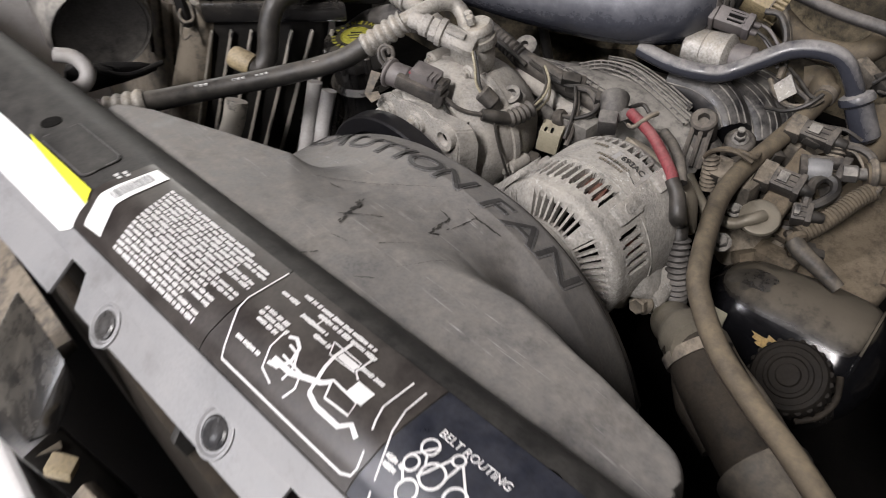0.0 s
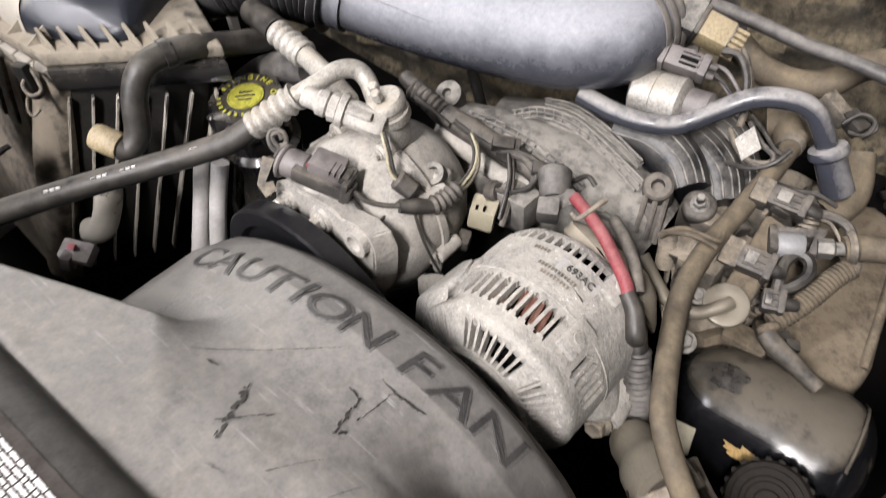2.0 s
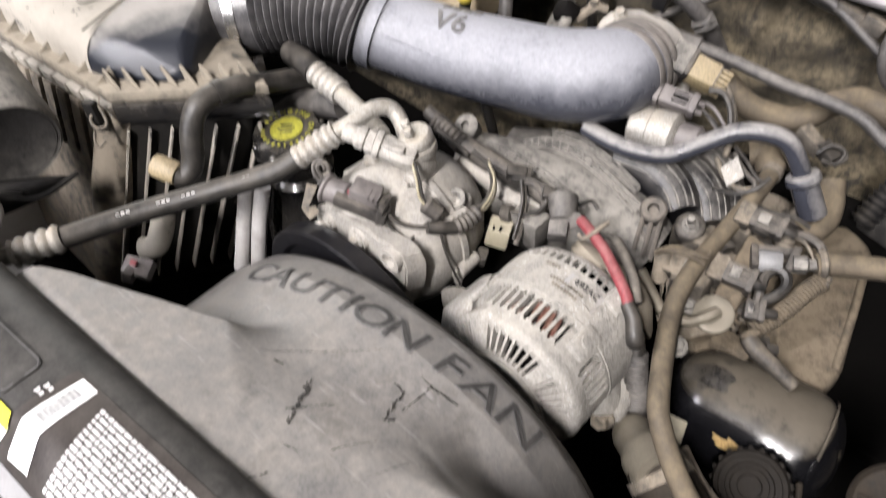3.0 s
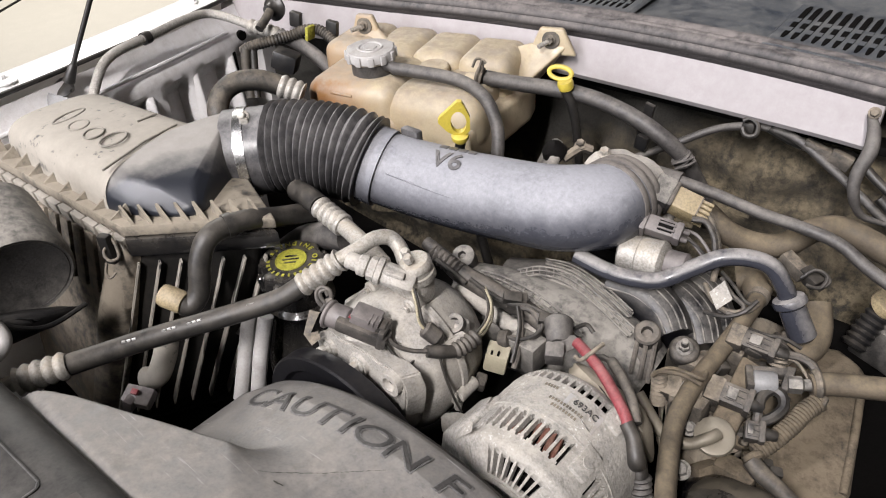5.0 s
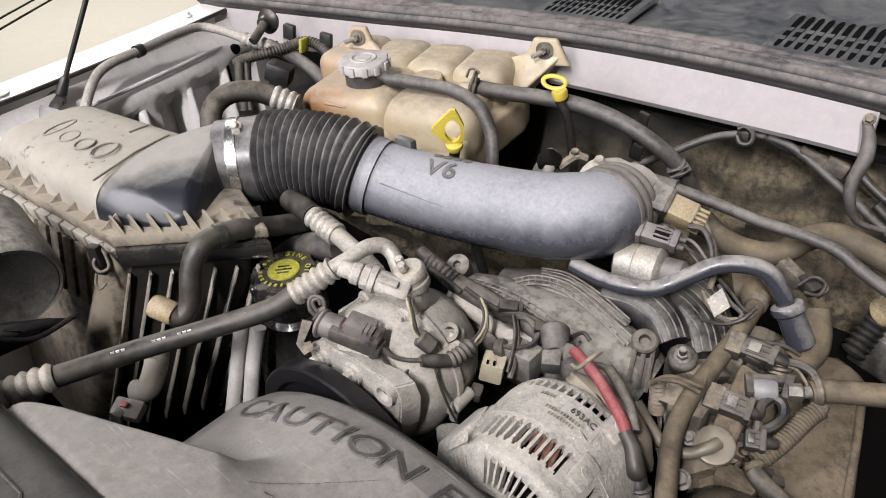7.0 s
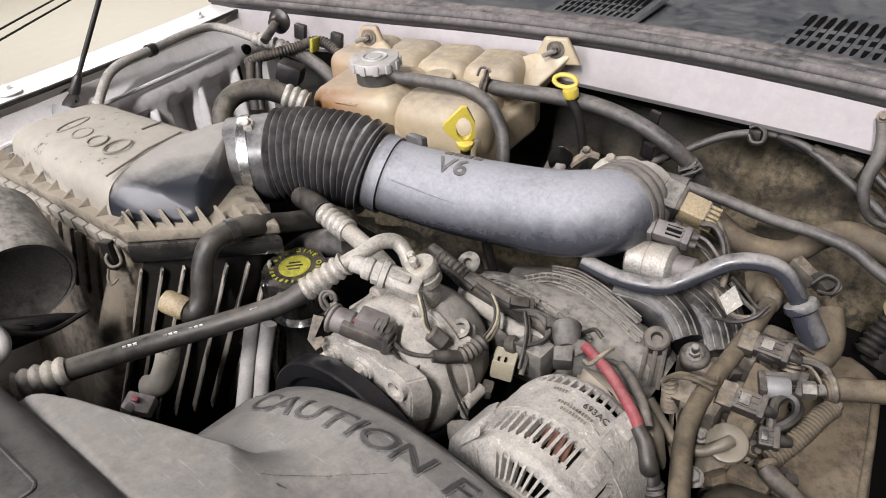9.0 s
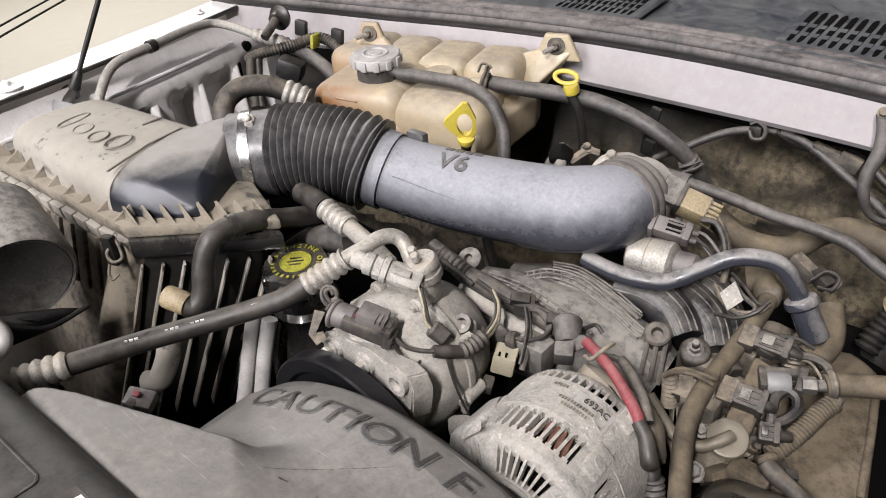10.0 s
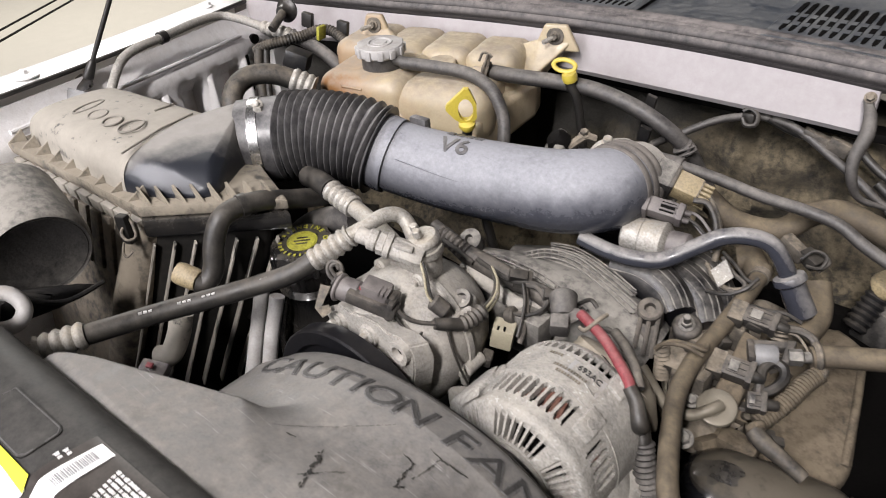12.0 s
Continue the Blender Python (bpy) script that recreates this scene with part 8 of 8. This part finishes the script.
    for pts, r, m in (([(0.197, 0.703, 0.903), (0.210, 0.709, 0.902), (0.222, 0.709, 0.899), (0.230, 0.703, 0.895)], 0.0042, M_LOOM), ([(0.197, 0.701, 0.900), (0.209, 0.705, 0.898), (0.220, 0.700, 0.893), (0.229, 0.692, 0.888)], 0.0016, M_DIRTY),
                      ([(0.199, 0.647, 0.878), (0.197, 0.657, 0.882), (0.202, 0.668, 0.886), (0.212, 0.668, 0.884), (0.217, 0.659, 0.879), (0.213, 0.648, 0.873), (0.206, 0.641, 0.868)], 0.0052, M_RUBBER), ([(0.196, 0.651, 0.880), (0.200, 0.645, 0.873), (0.204, 0.633, 0.866), (0.206, 0.624, 0.862)], 0.0046, M_LOOM),
                      ([(0.097, 0.740, 0.921), (0.113, 0.727, 0.914), (0.130, 0.723, 0.910), (0.147, 0.730, 0.914), (0.153, 0.742, 0.919)], 0.0030, M_DIRTY), ([(0.110, 0.750, 0.928), (0.128, 0.737, 0.922), (0.143, 0.732, 0.917), (0.141, 0.724, 0.911), (0.131, 0.720, 0.910)], 0.0026, M_LOOM),
                      ([(0.069, 0.791, 0.972), (0.081, 0.783, 0.963), (0.092, 0.773, 0.951), (0.098, 0.764, 0.936), (0.101, 0.752, 0.918)], 0.0036, M_DIRTY), ([(0.067, 0.787, 0.970), (0.080, 0.778, 0.961), (0.093, 0.768, 0.948), (0.102, 0.758, 0.930)], 0.0024, M_LOOM),
                      ([(0.057, 0.755, 0.962), (0.069, 0.756, 0.955), (0.085, 0.753, 0.944), (0.098, 0.748, 0.931)], 0.0018, M_MAUVE), ([(0.058, 0.758, 0.965), (0.073, 0.761, 0.961), (0.090, 0.758, 0.948), (0.102, 0.754, 0.937)], 0.0018, M_MAUVE),
                      ([(0.171, 0.843, 0.899), (0.182, 0.850, 0.907), (0.193, 0.848, 0.901), (0.186, 0.840, 0.891)], 0.0035, M_LOOM)):
        part("wire", tube(pts, r, 8), m, w)
    part("corrugated_loom", ripple([(0.212, 0.618, 0.850), (0.220, 0.634, 0.857), (0.228, 0.654, 0.866), (0.233, 0.672, 0.873), (0.240, 0.688, 0.878)], 0.0090, 0.0005, 0.0036, 16, 0.8), M_COVER, w)
    part("loom_hose", tube([(0.212, 0.608, 0.850), (0.224, 0.604, 0.845), (0.243, 0.6025, 0.838), (0.265, 0.6005, 0.829)], [0.0082, 0.0088, 0.0076, 0.0066], 14), M_DUSTHOSE, w, "short black rubber vent hose")
    part("loom_ring", cyl((0.210, 0.615, 0.852), (0.216, 0.611, 0.849), 0.0100, seg=18, bevel=0.002), M_COVER, w)
    part("plug", box((0.156, 0.846, 0.907), (0.034, 0.016, 0.016), (0, 20, -20), 0.003), M_DIRTY, w)
    part("plug", box((0.176, 0.841, 0.903), (0.024, 0.018, 0.014), (0, 20, -20), 0.003), M_RUBBER, w)
    single("paper_tag", hull([(0.109, 0.722, 0.926), (0.117, 0.738, 0.935), (0.132, 0.727, 0.924), (0.123, 0.712, 0.916), (0.109, 0.724, 0.925), (0.117, 0.740, 0.934), (0.132, 0.729, 0.923), (0.123, 0.714, 0.915)]), M_ALT, "small pale tag on the wiring", "tag", smooth=False)
    # eyelet pipe
    e = thing("lifting_eyelet_pipe", (0.171, 0.607, 0.853), "dull silver pipe ending in a round eyelet", "pipe")
    part("pipe", tube([(0.100, 0.600, 0.872), (0.1236, 0.590, 0.858), (0.1383, 0.585, 0.853), (0.1591, 0.588, 0.852), (0.1700, 0.596, 0.857), (0.1765, 0.604, 0.860), (0.1790, 0.610, 0.860)], 0.0058, 14), M_EYELET, e)
    part("eyelet", lathe([(0.0060, -0.003), (0.0182, -0.0035), (0.0195, -0.001), (0.0185, 0.002), (0.0165, 0.0028), (0.0090, 0.0012), (0.0060, 0.0012)], (0.1765, 0.6075, 0.8575), (0.12, -0.42, 0.90), 32), M_EYELET, e, "dull silver round flange")
    hose("fuel_hose", [(0.228, 0.692, 0.889), (0.240, 0.701, 0.891), (0.258, 0.711, 0.892), (0.300, 0.730, 0.896)], [0.0110, 0.0112, 0.0112, 0.0112], M_BROWNHOSE, "dusty brown fuel hose with collar")
    single("fuel_hose_collar", join(cyl((0.230, 0.694, 0.890), (0.236, 0.698, 0.891), 0.0145, seg=20, bevel=0.003), box((0.240, 0.687, 0.880), (0.014, 0.011, 0.009), None, 0.002)), M_DIRTY, "dusty collar on the fuel hose", "collar")
    single("vent_fitting", join(hull([V((0.201, 0.625, 0.804)) + V(x, y, z) for x in (-0.022, 0.018) for y in (-0.012, 0.012) for z in (-0.012, 0.010)], 0.004), cyl((0.202, 0.632, 0.817), (0.211, 0.640, 0.819), 0.010, seg=14, bevel=0.002)), M_COVER, "dirty plastic vent fitting on the valve cover", "fitting")
    single("heater_stub", tube([(0.114, 0.787, 0.907), (0.127, 0.792, 0.910), (0.143, 0.778, 0.903)], 0.0145, 16), M_BROWNHOSE, "brown hose stub behind the manifold", "hose")


cylinder_bank()


def steering_reservoir():
    t = thing("steering_pump_reservoir", (0.25, 0.57, 0.69), "glossy black steering reservoir with worn paint and dust", "reservoir")
    a, b = V(0.153, 0.575, 0.767), V(0.330, 0.592, 0.759)
    ax = (b - a).normalized()
    L_ = (b - a).length
    s1 = (V(0, -0.56, 0.83) - ax * ax.dot(V(0, -0.56, 0.83))).normalized()
    s2 = ax.cross(s1)
    def skin(s, w, rise=0.0):
        """s along the tank, w round it from the side that faces forward and up."""
        e = min(1.0, s / 0.30, (1 - s) / 0.22)
        r = (0.050 + 0.012 * min(1.0, s / 0.6)) * max(0.001, 1 - (1 - e) ** 2.2) ** 0.5
        return a + ax * (L_ * s) + (s1 * math.cos(w) + s2 * math.sin(w)) * (r + rise)
    bm = bmesh.new()
    rings = [[bm.verts.new(skin(min(0.999, max(0.001, 0.5 - 0.5 * math.cos(math.pi * i / 36))), 2 * math.pi * k / 48)) for k in range(48)] for i in range(37)]
    for p, q in zip(rings, rings[1:]):
        for k in range(48):
            bm.faces.new((p[k], p[(k + 1) % 48], q[(k + 1) % 48], q[k]))
    bm.faces.new(rings[0][::-1])
    bm.faces.new(rings[-1])
    part("tank", bm, M_RESV, t)
    # welded flange round the end
    part("end_flange", tube([skin(0.86, w, 0.0015) for w in (k * math.pi / 12 for k in range(25))], 0.0016, 8, 2), M_RESV, t)
    # worn patches with ragged edges: bare tan metal, and clean black paint in the dust
    rng = random.Random(31)
    def patch(name, s0, w0, rs, rw, material, label, rise):
        bm = bmesh.new()
        ring = []
        for k in range(26):
            u = 2 * math.pi * k / 26
            m = rng.uniform(0.65, 1.1)
            ring.append((s0 + rs * m * math.cos(u), w0 + rw * m * math.sin(u)))
        mid = bm.verts.new(skin(s0, w0, rise))
        half = [bm.verts.new(skin(s0 + (s - s0) * 0.5, w0 + (w - w0) * 0.5, rise)) for s, w in ring]
        outer = [bm.verts.new(skin(s, w, rise)) for s, w in ring]
        for k in range(26):
            j = (k + 1) % 26
            bm.faces.new((mid, half[k], half[j]))
            bm.faces.new((half[k], outer[k], outer[j], half[j]))
        part(name, bm, material, t, label)
    patch("worn_patch", 0.52, 0.46, 0.14, 0.13, M_PEEL, "bare tan patch where paint is gone", 0.0007)
    patch("clean_patch", 0.24, -0.45, 0.13, 0.30, M_GLOSS, "clean black patch in the dust", 0.0006)
    c = V((0.277, 0.4995, 0.806))
    ax2 = V(-0.12, -0.55, 0.82).normalized()
    cap_ = part("cap", lathe([(0.029, -0.022), (0.0325, -0.018), (0.0325, -0.004), (0.030, 0.0), (0.0265, 0.0006), (0.0255, -0.0006), (0.0205, -0.0006), (0.0195, 0.0012), (0.0165, 0.0012), (0.0155, -0.0004), (0.0105, -0.0004), (0.0095, 0.0016), (0.002, 0.0018)], c, ax2, 40), M_OIL, t, "grimy round cap, its black deepened for shade")
    p1 = ax2.orthogonal().normalized()
    p2 = ax2.cross(p1)
    for k in range(22):
        w = 2 * math.pi * k / 22
        p = c + (p1 * math.cos(w) + p2 * math.sin(w)) * 0.0318
        part("cap_grip", cyl(p - ax2 * 0.020, p - ax2 * 0.003, 0.0026, seg=8), M_OIL, cap_)
    part("neck", lathe([(0.031, -0.075), (0.030, -0.020)], c, ax2, 26), M_GLOSS, t)
    part("neck_stay", tube([(0.308, 0.533, 0.800), (0.315, 0.513, 0.793), (0.311, 0.497, 0.783), (0.299, 0.483, 0.778)], 0.0032, 10), M_GRIMY, t)
    single("pale_bracket", hull([(0.189, 0.503, 0.830), (0.209, 0.512, 0.821), (0.214, 0.490, 0.818), (0.209, 0.484, 0.821), (0.190, 0.506, 0.824), (0.208, 0.515, 0.815), (0.214, 0.493, 0.813)]), M_CREAM, "pale bent bracket beside the coolant hose", "bracket", smooth=False)


steering_reservoir()


def thermostat_hose():
    t = thing("radiator_hose", (0.22, 0.42, 0.84), "black radiator hose on a cast outlet with steel clamp", "hose")
    a = [(0.208, 0.450, 0.836), (0.238, 0.435, 0.825), (0.273, 0.417, 0.815), (0.308, 0.398, 0.810), (0.342, 0.380, 0.807), (0.375, 0.363, 0.807)]
    part("outlet", lathe([(0.012, -0.002), (0.0180, 0.002), (0.0200, 0.010), (0.0205, 0.034), (0.0245, 0.040), (0.0252, 0.048), (0.0245, 0.072)], V((0.172, 0.478, 0.812)), V(a[0]) - V((0.172, 0.478, 0.812)), 18), M_EYELET, t, "cast aluminium outlet")
    part("hose_body", tube(a, [0.0255, 0.028, 0.029, 0.029, 0.029, 0.029], 26), M_GRIMY, t)
    d = (V(a[1]) - V(a[0])).normalized()
    part("clamp_band", lathe([(0.0272, -0.005), (0.0288, -0.005), (0.0288, 0.005), (0.0272, 0.005)], V(a[0]).lerp(V(a[1]), 0.35), d, 32), M_DIRTY, t, "dull steel clamp band")
    d = (V(a[4]) - V(a[3])).normalized()
    part("wide_collar", lathe([(0.0290, -0.002), (0.0345, -0.002), (0.0362, 0.001), (0.0362, 0.008), (0.0345, 0.011), (0.0340, 0.060), (0.030, 0.064)], V(a[3]), d, 32), M_DUSTHOSE, t, "wide dusty collar")
    part("lower_bracket", tube([(0.206, 0.447, 0.807), (0.235, 0.424, 0.794), (0.269, 0.405, 0.785)], [0.010, 0.014, 0.010], 12), M_GRIMY, t)
    hose("small_coolant_hose", [(0.217, 0.484, 0.820), (0.243, 0.468, 0.815), (0.272, 0.455, 0.812), (0.305, 0.436, 0.809)], 0.0082, M_DIRTY, "thin dusty coolant pipe beside the brown hose", "pipe")


thermostat_hose()


def near_side():
    t = thing("brake_fluid_reservoir", (0.38, 0.55, 0.80), "dusty dark reservoir with ribbed round cap", "reservoir")
    c = V((0.387, 0.578, 0.776))
    ax = V(-0.15, -0.45, 0.88).normalized()
    part("body", lathe([(0.034, -0.12), (0.035, -0.010)], c, ax, 28), M_BLACK, t)
    cap_ = part("cap", lathe([(0.036, -0.012), (0.0425, -0.010), (0.0435, 0.0), (0.0415, 0.002), (0.0385, -0.003), (0.030, -0.005), (0.0004, -0.0052)], c, ax, 36), M_GRIMY, t, "brown dusty cap with sunken ribbed top")
    s1 = ax.orthogonal().normalized()
    s2 = ax.cross(s1)
    for k in range(6):
        a = math.pi * k / 3 + 0.3
        d = s1 * math.cos(a) + s2 * math.sin(a)
        part("cap_rib", box(c + d * 0.020 - ax * 0.002, (0.030, 0.0035, 0.005), aim(d, ax), 0.001), M_GRIMY, cap_)
    part("cap_ring", lathe([(0.014, -0.007), (0.0145, -0.001), (0.0115, -0.001), (0.011, -0.004)], c, ax, 24), M_GRIMY, cap_)
    b = thing("brake_booster_valve", (0.233, 0.899, 0.844), "black ribbed hose end with cream cap near the brake booster", "valve")
    part("ribbed_end", ripple([(0.234, 0.862, 0.817), (0.240, 0.878, 0.836), (0.247, 0.893, 0.857)], 0.0130, 0.0014, 0.008, 20, 0.8), M_BLACK, b)
    part("cap", lathe([(0.017, 0), (0.018, 0.004), (0.017, 0.012), (0.008, 0.014)], (0.247, 0.893, 0.864), (0.4, -0.15, 0.6), 20), M_TAN, b, "cream cap")
    single("firewall_bracket", box((0.261, 0.899, 0.807), (0.06, 0.03, 0.05), (0, 10, -10), 0.004), M_MANI, "dull metal bracket by the firewall corner", "bracket")
    single("brake_booster", lathe([(0.02, -0.05), (0.115, -0.045), (0.125, -0.03), (0.125, 0.0), (0.10, 0.03), (0.05, 0.04)], (0.50, 0.93, 0.86), (-0.1, -1, 0.05), 40), M_BLACK, "black round brake booster on the firewall", "brake booster")
    for k in range(4):
        hose("firewall_pipe", [(0.20 + 0.022 * k, 0.96, 0.955 - 0.02 * k), (0.28 + 0.022 * k, 0.95, 0.90 - 0.02 * k), (0.36 + 0.02 * k, 0.92, 0.84 - 0.02 * k)], 0.0065, M_RUBBER, "black pipe running down the firewall", "pipe")


near_side()


# ---- far side of the bay ----
def fender_fittings():
    t = thing("fender_pipe", (-0.766, 0.624, 1.065), "silver refrigerant pipe clipped along the fender", "pipe")
    part("pipe", tube([(-0.704, 0.485, 1.011), (-0.726, 0.511, 1.035), (-0.743, 0.541, 1.057), (-0.754, 0.576, 1.065), (-0.766, 0.624, 1.066), (-0.780, 0.693, 1.070), (-0.786, 0.744, 1.068), (-0.759, 0.766, 1.061), (-0.711, 0.779, 1.050)], 0.0070, 16), M_ALT, t)
    part("ferrule", ripple([(-0.713, 0.776, 1.052), (-0.688, 0.784, 1.048), (-0.658, 0.796, 1.040)], 0.0105, 0.0010, 0.011, 18, 0.6), M_BRIGHT, t, "crimped ferrule")
    part("hose_body", tube([(-0.660, 0.793, 1.041), (-0.626, 0.800, 1.032), (-0.582, 0.800, 1.019), (-0.550, 0.808, 0.991)], 0.0105, 16), M_GREYHOSE, t)
    part("clip", lathe([(0.0072, -0.006), (0.0100, -0.006), (0.0100, 0.006), (0.0072, 0.006)], (-0.766, 0.624, 1.066), V((-0.780, 0.693, 1.070)) - V((-0.754, 0.576, 1.065)), 18), M_BLACK, t)
    s = thing("hood_strut", (-0.754, 0.492, 1.048), "thin black gas strut rising from the fender", "strut")
    a, b = V((-0.754, 0.494, 1.052)), V((-0.714, 0.545, 1.161))
    far = b + (b - a).normalized() * 0.55
    part("rod", cyl(a, far, 0.0036, seg=14), M_BLACK, s)
    part("socket", cyl(a - (b - a).normalized() * 0.012, a + (b - a).normalized() * 0.018, 0.0085, 0.0055, 16, 0.002), M_BLACK, s)
    part("mount", hull([(-0.776, 0.462, 1.034), (-0.777, 0.487, 1.047), (-0.756, 0.500, 1.049), (-0.739, 0.488, 1.033), (-0.737, 0.475, 1.030), (-0.753, 0.460, 1.030), (-0.788, 0.491, 1.033)], 0.004), M_BLACK, s)
    part("plate", hull([(-0.775, 0.419, 1.027), (-0.747, 0.417, 1.009), (-0.727, 0.471, 1.032), (-0.757, 0.455, 1.039), (-0.783, 0.422, 1.022), (-0.756, 0.420, 1.005), (-0.736, 0.473, 1.027)]), M_PLATE, s, "grey sheet plate", smooth=False)
    c = thing("fender_harness", (-0.642, 0.780, 1.037), "black corrugated wiring harness at the bay corner", "wiring")
    part("loom", ripple([(-0.683, 0.733, 1.027), (-0.667, 0.743, 1.036), (-0.642, 0.765, 1.043), (-0.625, 0.791, 1.047), (-0.603, 0.809, 1.055), (-0.581, 0.818, 1.053), (-0.550, 0.817, 1.040), (-0.532, 0.818, 1.032)], 0.0080, 0.0009, 0.0050, 14, 0.8), M_DUSTHOSE, c)
    part("branch", tube([(-0.672, 0.733, 1.032), (-0.667, 0.724, 1.004), (-0.656, 0.714, 0.962)], 0.0075, 12), M_DUSTHOSE, c)
    part("branch", tube([(-0.666, 0.744, 1.034), (-0.660, 0.734, 1.002), (-0.650, 0.722, 0.961)], 0.006, 12), M_RUBBER, c)
    g = part("grommet", lathe([(0.008, -0.008), (0.018, -0.006), (0.020, 0.0), (0.016, 0.003), (0.014, 0.004), (0.009, 0.010), (0.008, 0.018)], (-0.688, 0.812, 1.074), (0.25, -0.9, 0.1), 26), M_BLACK, c)
    part("grommet_tube", tube([(-0.673, 0.793, 1.077), (-0.668, 0.777, 1.068), (-0.664, 0.760, 1.059)], 0.0070, 12), M_DUSTHOSE, g)
    for q in ((-0.624, 0.804, 1.069), (-0.564, 0.825, 1.059)):
        part("retainer", box(q, (0.020, 0.010, 0.024), (0, 10, 15), 0.003), M_BLACK, c)
    part("tie", box((-0.589, 0.800, 1.055), (0.006, 0.018, 0.022), (0, 10, 10), 0.002), M_YTEXT, c, "yellow-green tie")
    part("dark_fitting", box((-0.602, 0.756, 1.022), (0.04, 0.03, 0.03), (0, 20, 30), 0.006), M_BLACK, c)
    r = thing("intake_resonator", (-0.434, 0.264, 0.975), "dusty black drum-shaped resonator ahead of the filter box", "resonator")
    cc = V((-0.422, 0.257, 0.982))
    ax = V(0.955, -0.14, -0.24).normalized()
    part("drum", lathe([(0.040, -0.115), (0.053, -0.105), (0.056, -0.012), (0.0545, -0.003), (0.0515, 0.0005), (0.0490, -0.001)], cc, ax, 48), M_MANI, r, "dust-covered drum")
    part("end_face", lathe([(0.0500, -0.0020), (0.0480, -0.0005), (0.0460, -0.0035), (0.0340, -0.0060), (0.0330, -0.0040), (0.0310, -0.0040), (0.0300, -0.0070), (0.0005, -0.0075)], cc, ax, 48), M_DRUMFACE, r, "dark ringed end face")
    part("seat", hull([(-0.389, 0.201, 0.979), (-0.382, 0.245, 0.949), (-0.395, 0.295, 0.941), (-0.406, 0.304, 0.924), (-0.398, 0.251, 0.929), (-0.400, 0.188, 0.936), (-0.460, 0.261, 0.916), (-0.461, 0.214, 0.946)], 0.008), M_MATTE, r, "black seat under the drum")
    part("seat_edge", tube([(-0.391, 0.208, 0.983), (-0.378, 0.227, 0.963), (-0.376, 0.254, 0.948), (-0.392, 0.297, 0.940)], 0.0028, 8), M_MATTE, r)
    hose("loop_hose", [(-0.372, 0.192, 0.996), (-0.361, 0.206, 0.991), (-0.348, 0.209, 0.979), (-0.344, 0.197, 0.969), (-0.349, 0.174, 0.971)], 0.0075, M_CAPGREY, "pale grey hose loop ahead of the filter box")
    hose("filter_box_stay", [(-0.332, 0.345, 0.895), (-0.331, 0.333, 0.871), (-0.333, 0.319, 0.852), (-0.345, 0.310, 0.848)], 0.013, M_AIRBOX, "black moulded stay under the filter box", "stay")


fender_fittings()
# near-black ring that fills the shaded gap behind the shroud
single("cooling_fan", lathe([(0.02, 0), (0.195, 0.0), (0.205, 0.006), (0.205, 0.030), (0.195, 0.036), (0.02, 0.036)], (0.0, 0.355, 0.735), (0, 1, 0), 48), M_DARK, "cooling fan ring, near black for the shaded gap behind the shroud", "fan")
single("drive_belt", tube([(-0.19, 0.40, 0.83), (-0.10, 0.402, 0.80), (0.0, 0.402, 0.815), (0.05, 0.40, 0.835), (0.11, 0.40, 0.84), (0.17, 0.40, 0.78)], 0.010, 10, 8, 0.35), M_RUBBER, "black ribbed drive belt", "belt")
# open hood overhead, hinged at the cowl; unseen, dark below to cut bounce
single("hood", hull([(-0.80, 1.22, 1.16), (0.80, 1.22, 1.16), (-0.78, 0.62, 2.12), (0.78, 0.62, 2.12), (-0.80, 1.25, 1.18), (0.80, 1.25, 1.18), (-0.78, 0.65, 2.14), (0.78, 0.65, 2.14)], 0.01), M_SEAL, "unseen open hood over the engine bay, underside darkened to cut bounce", "hood")
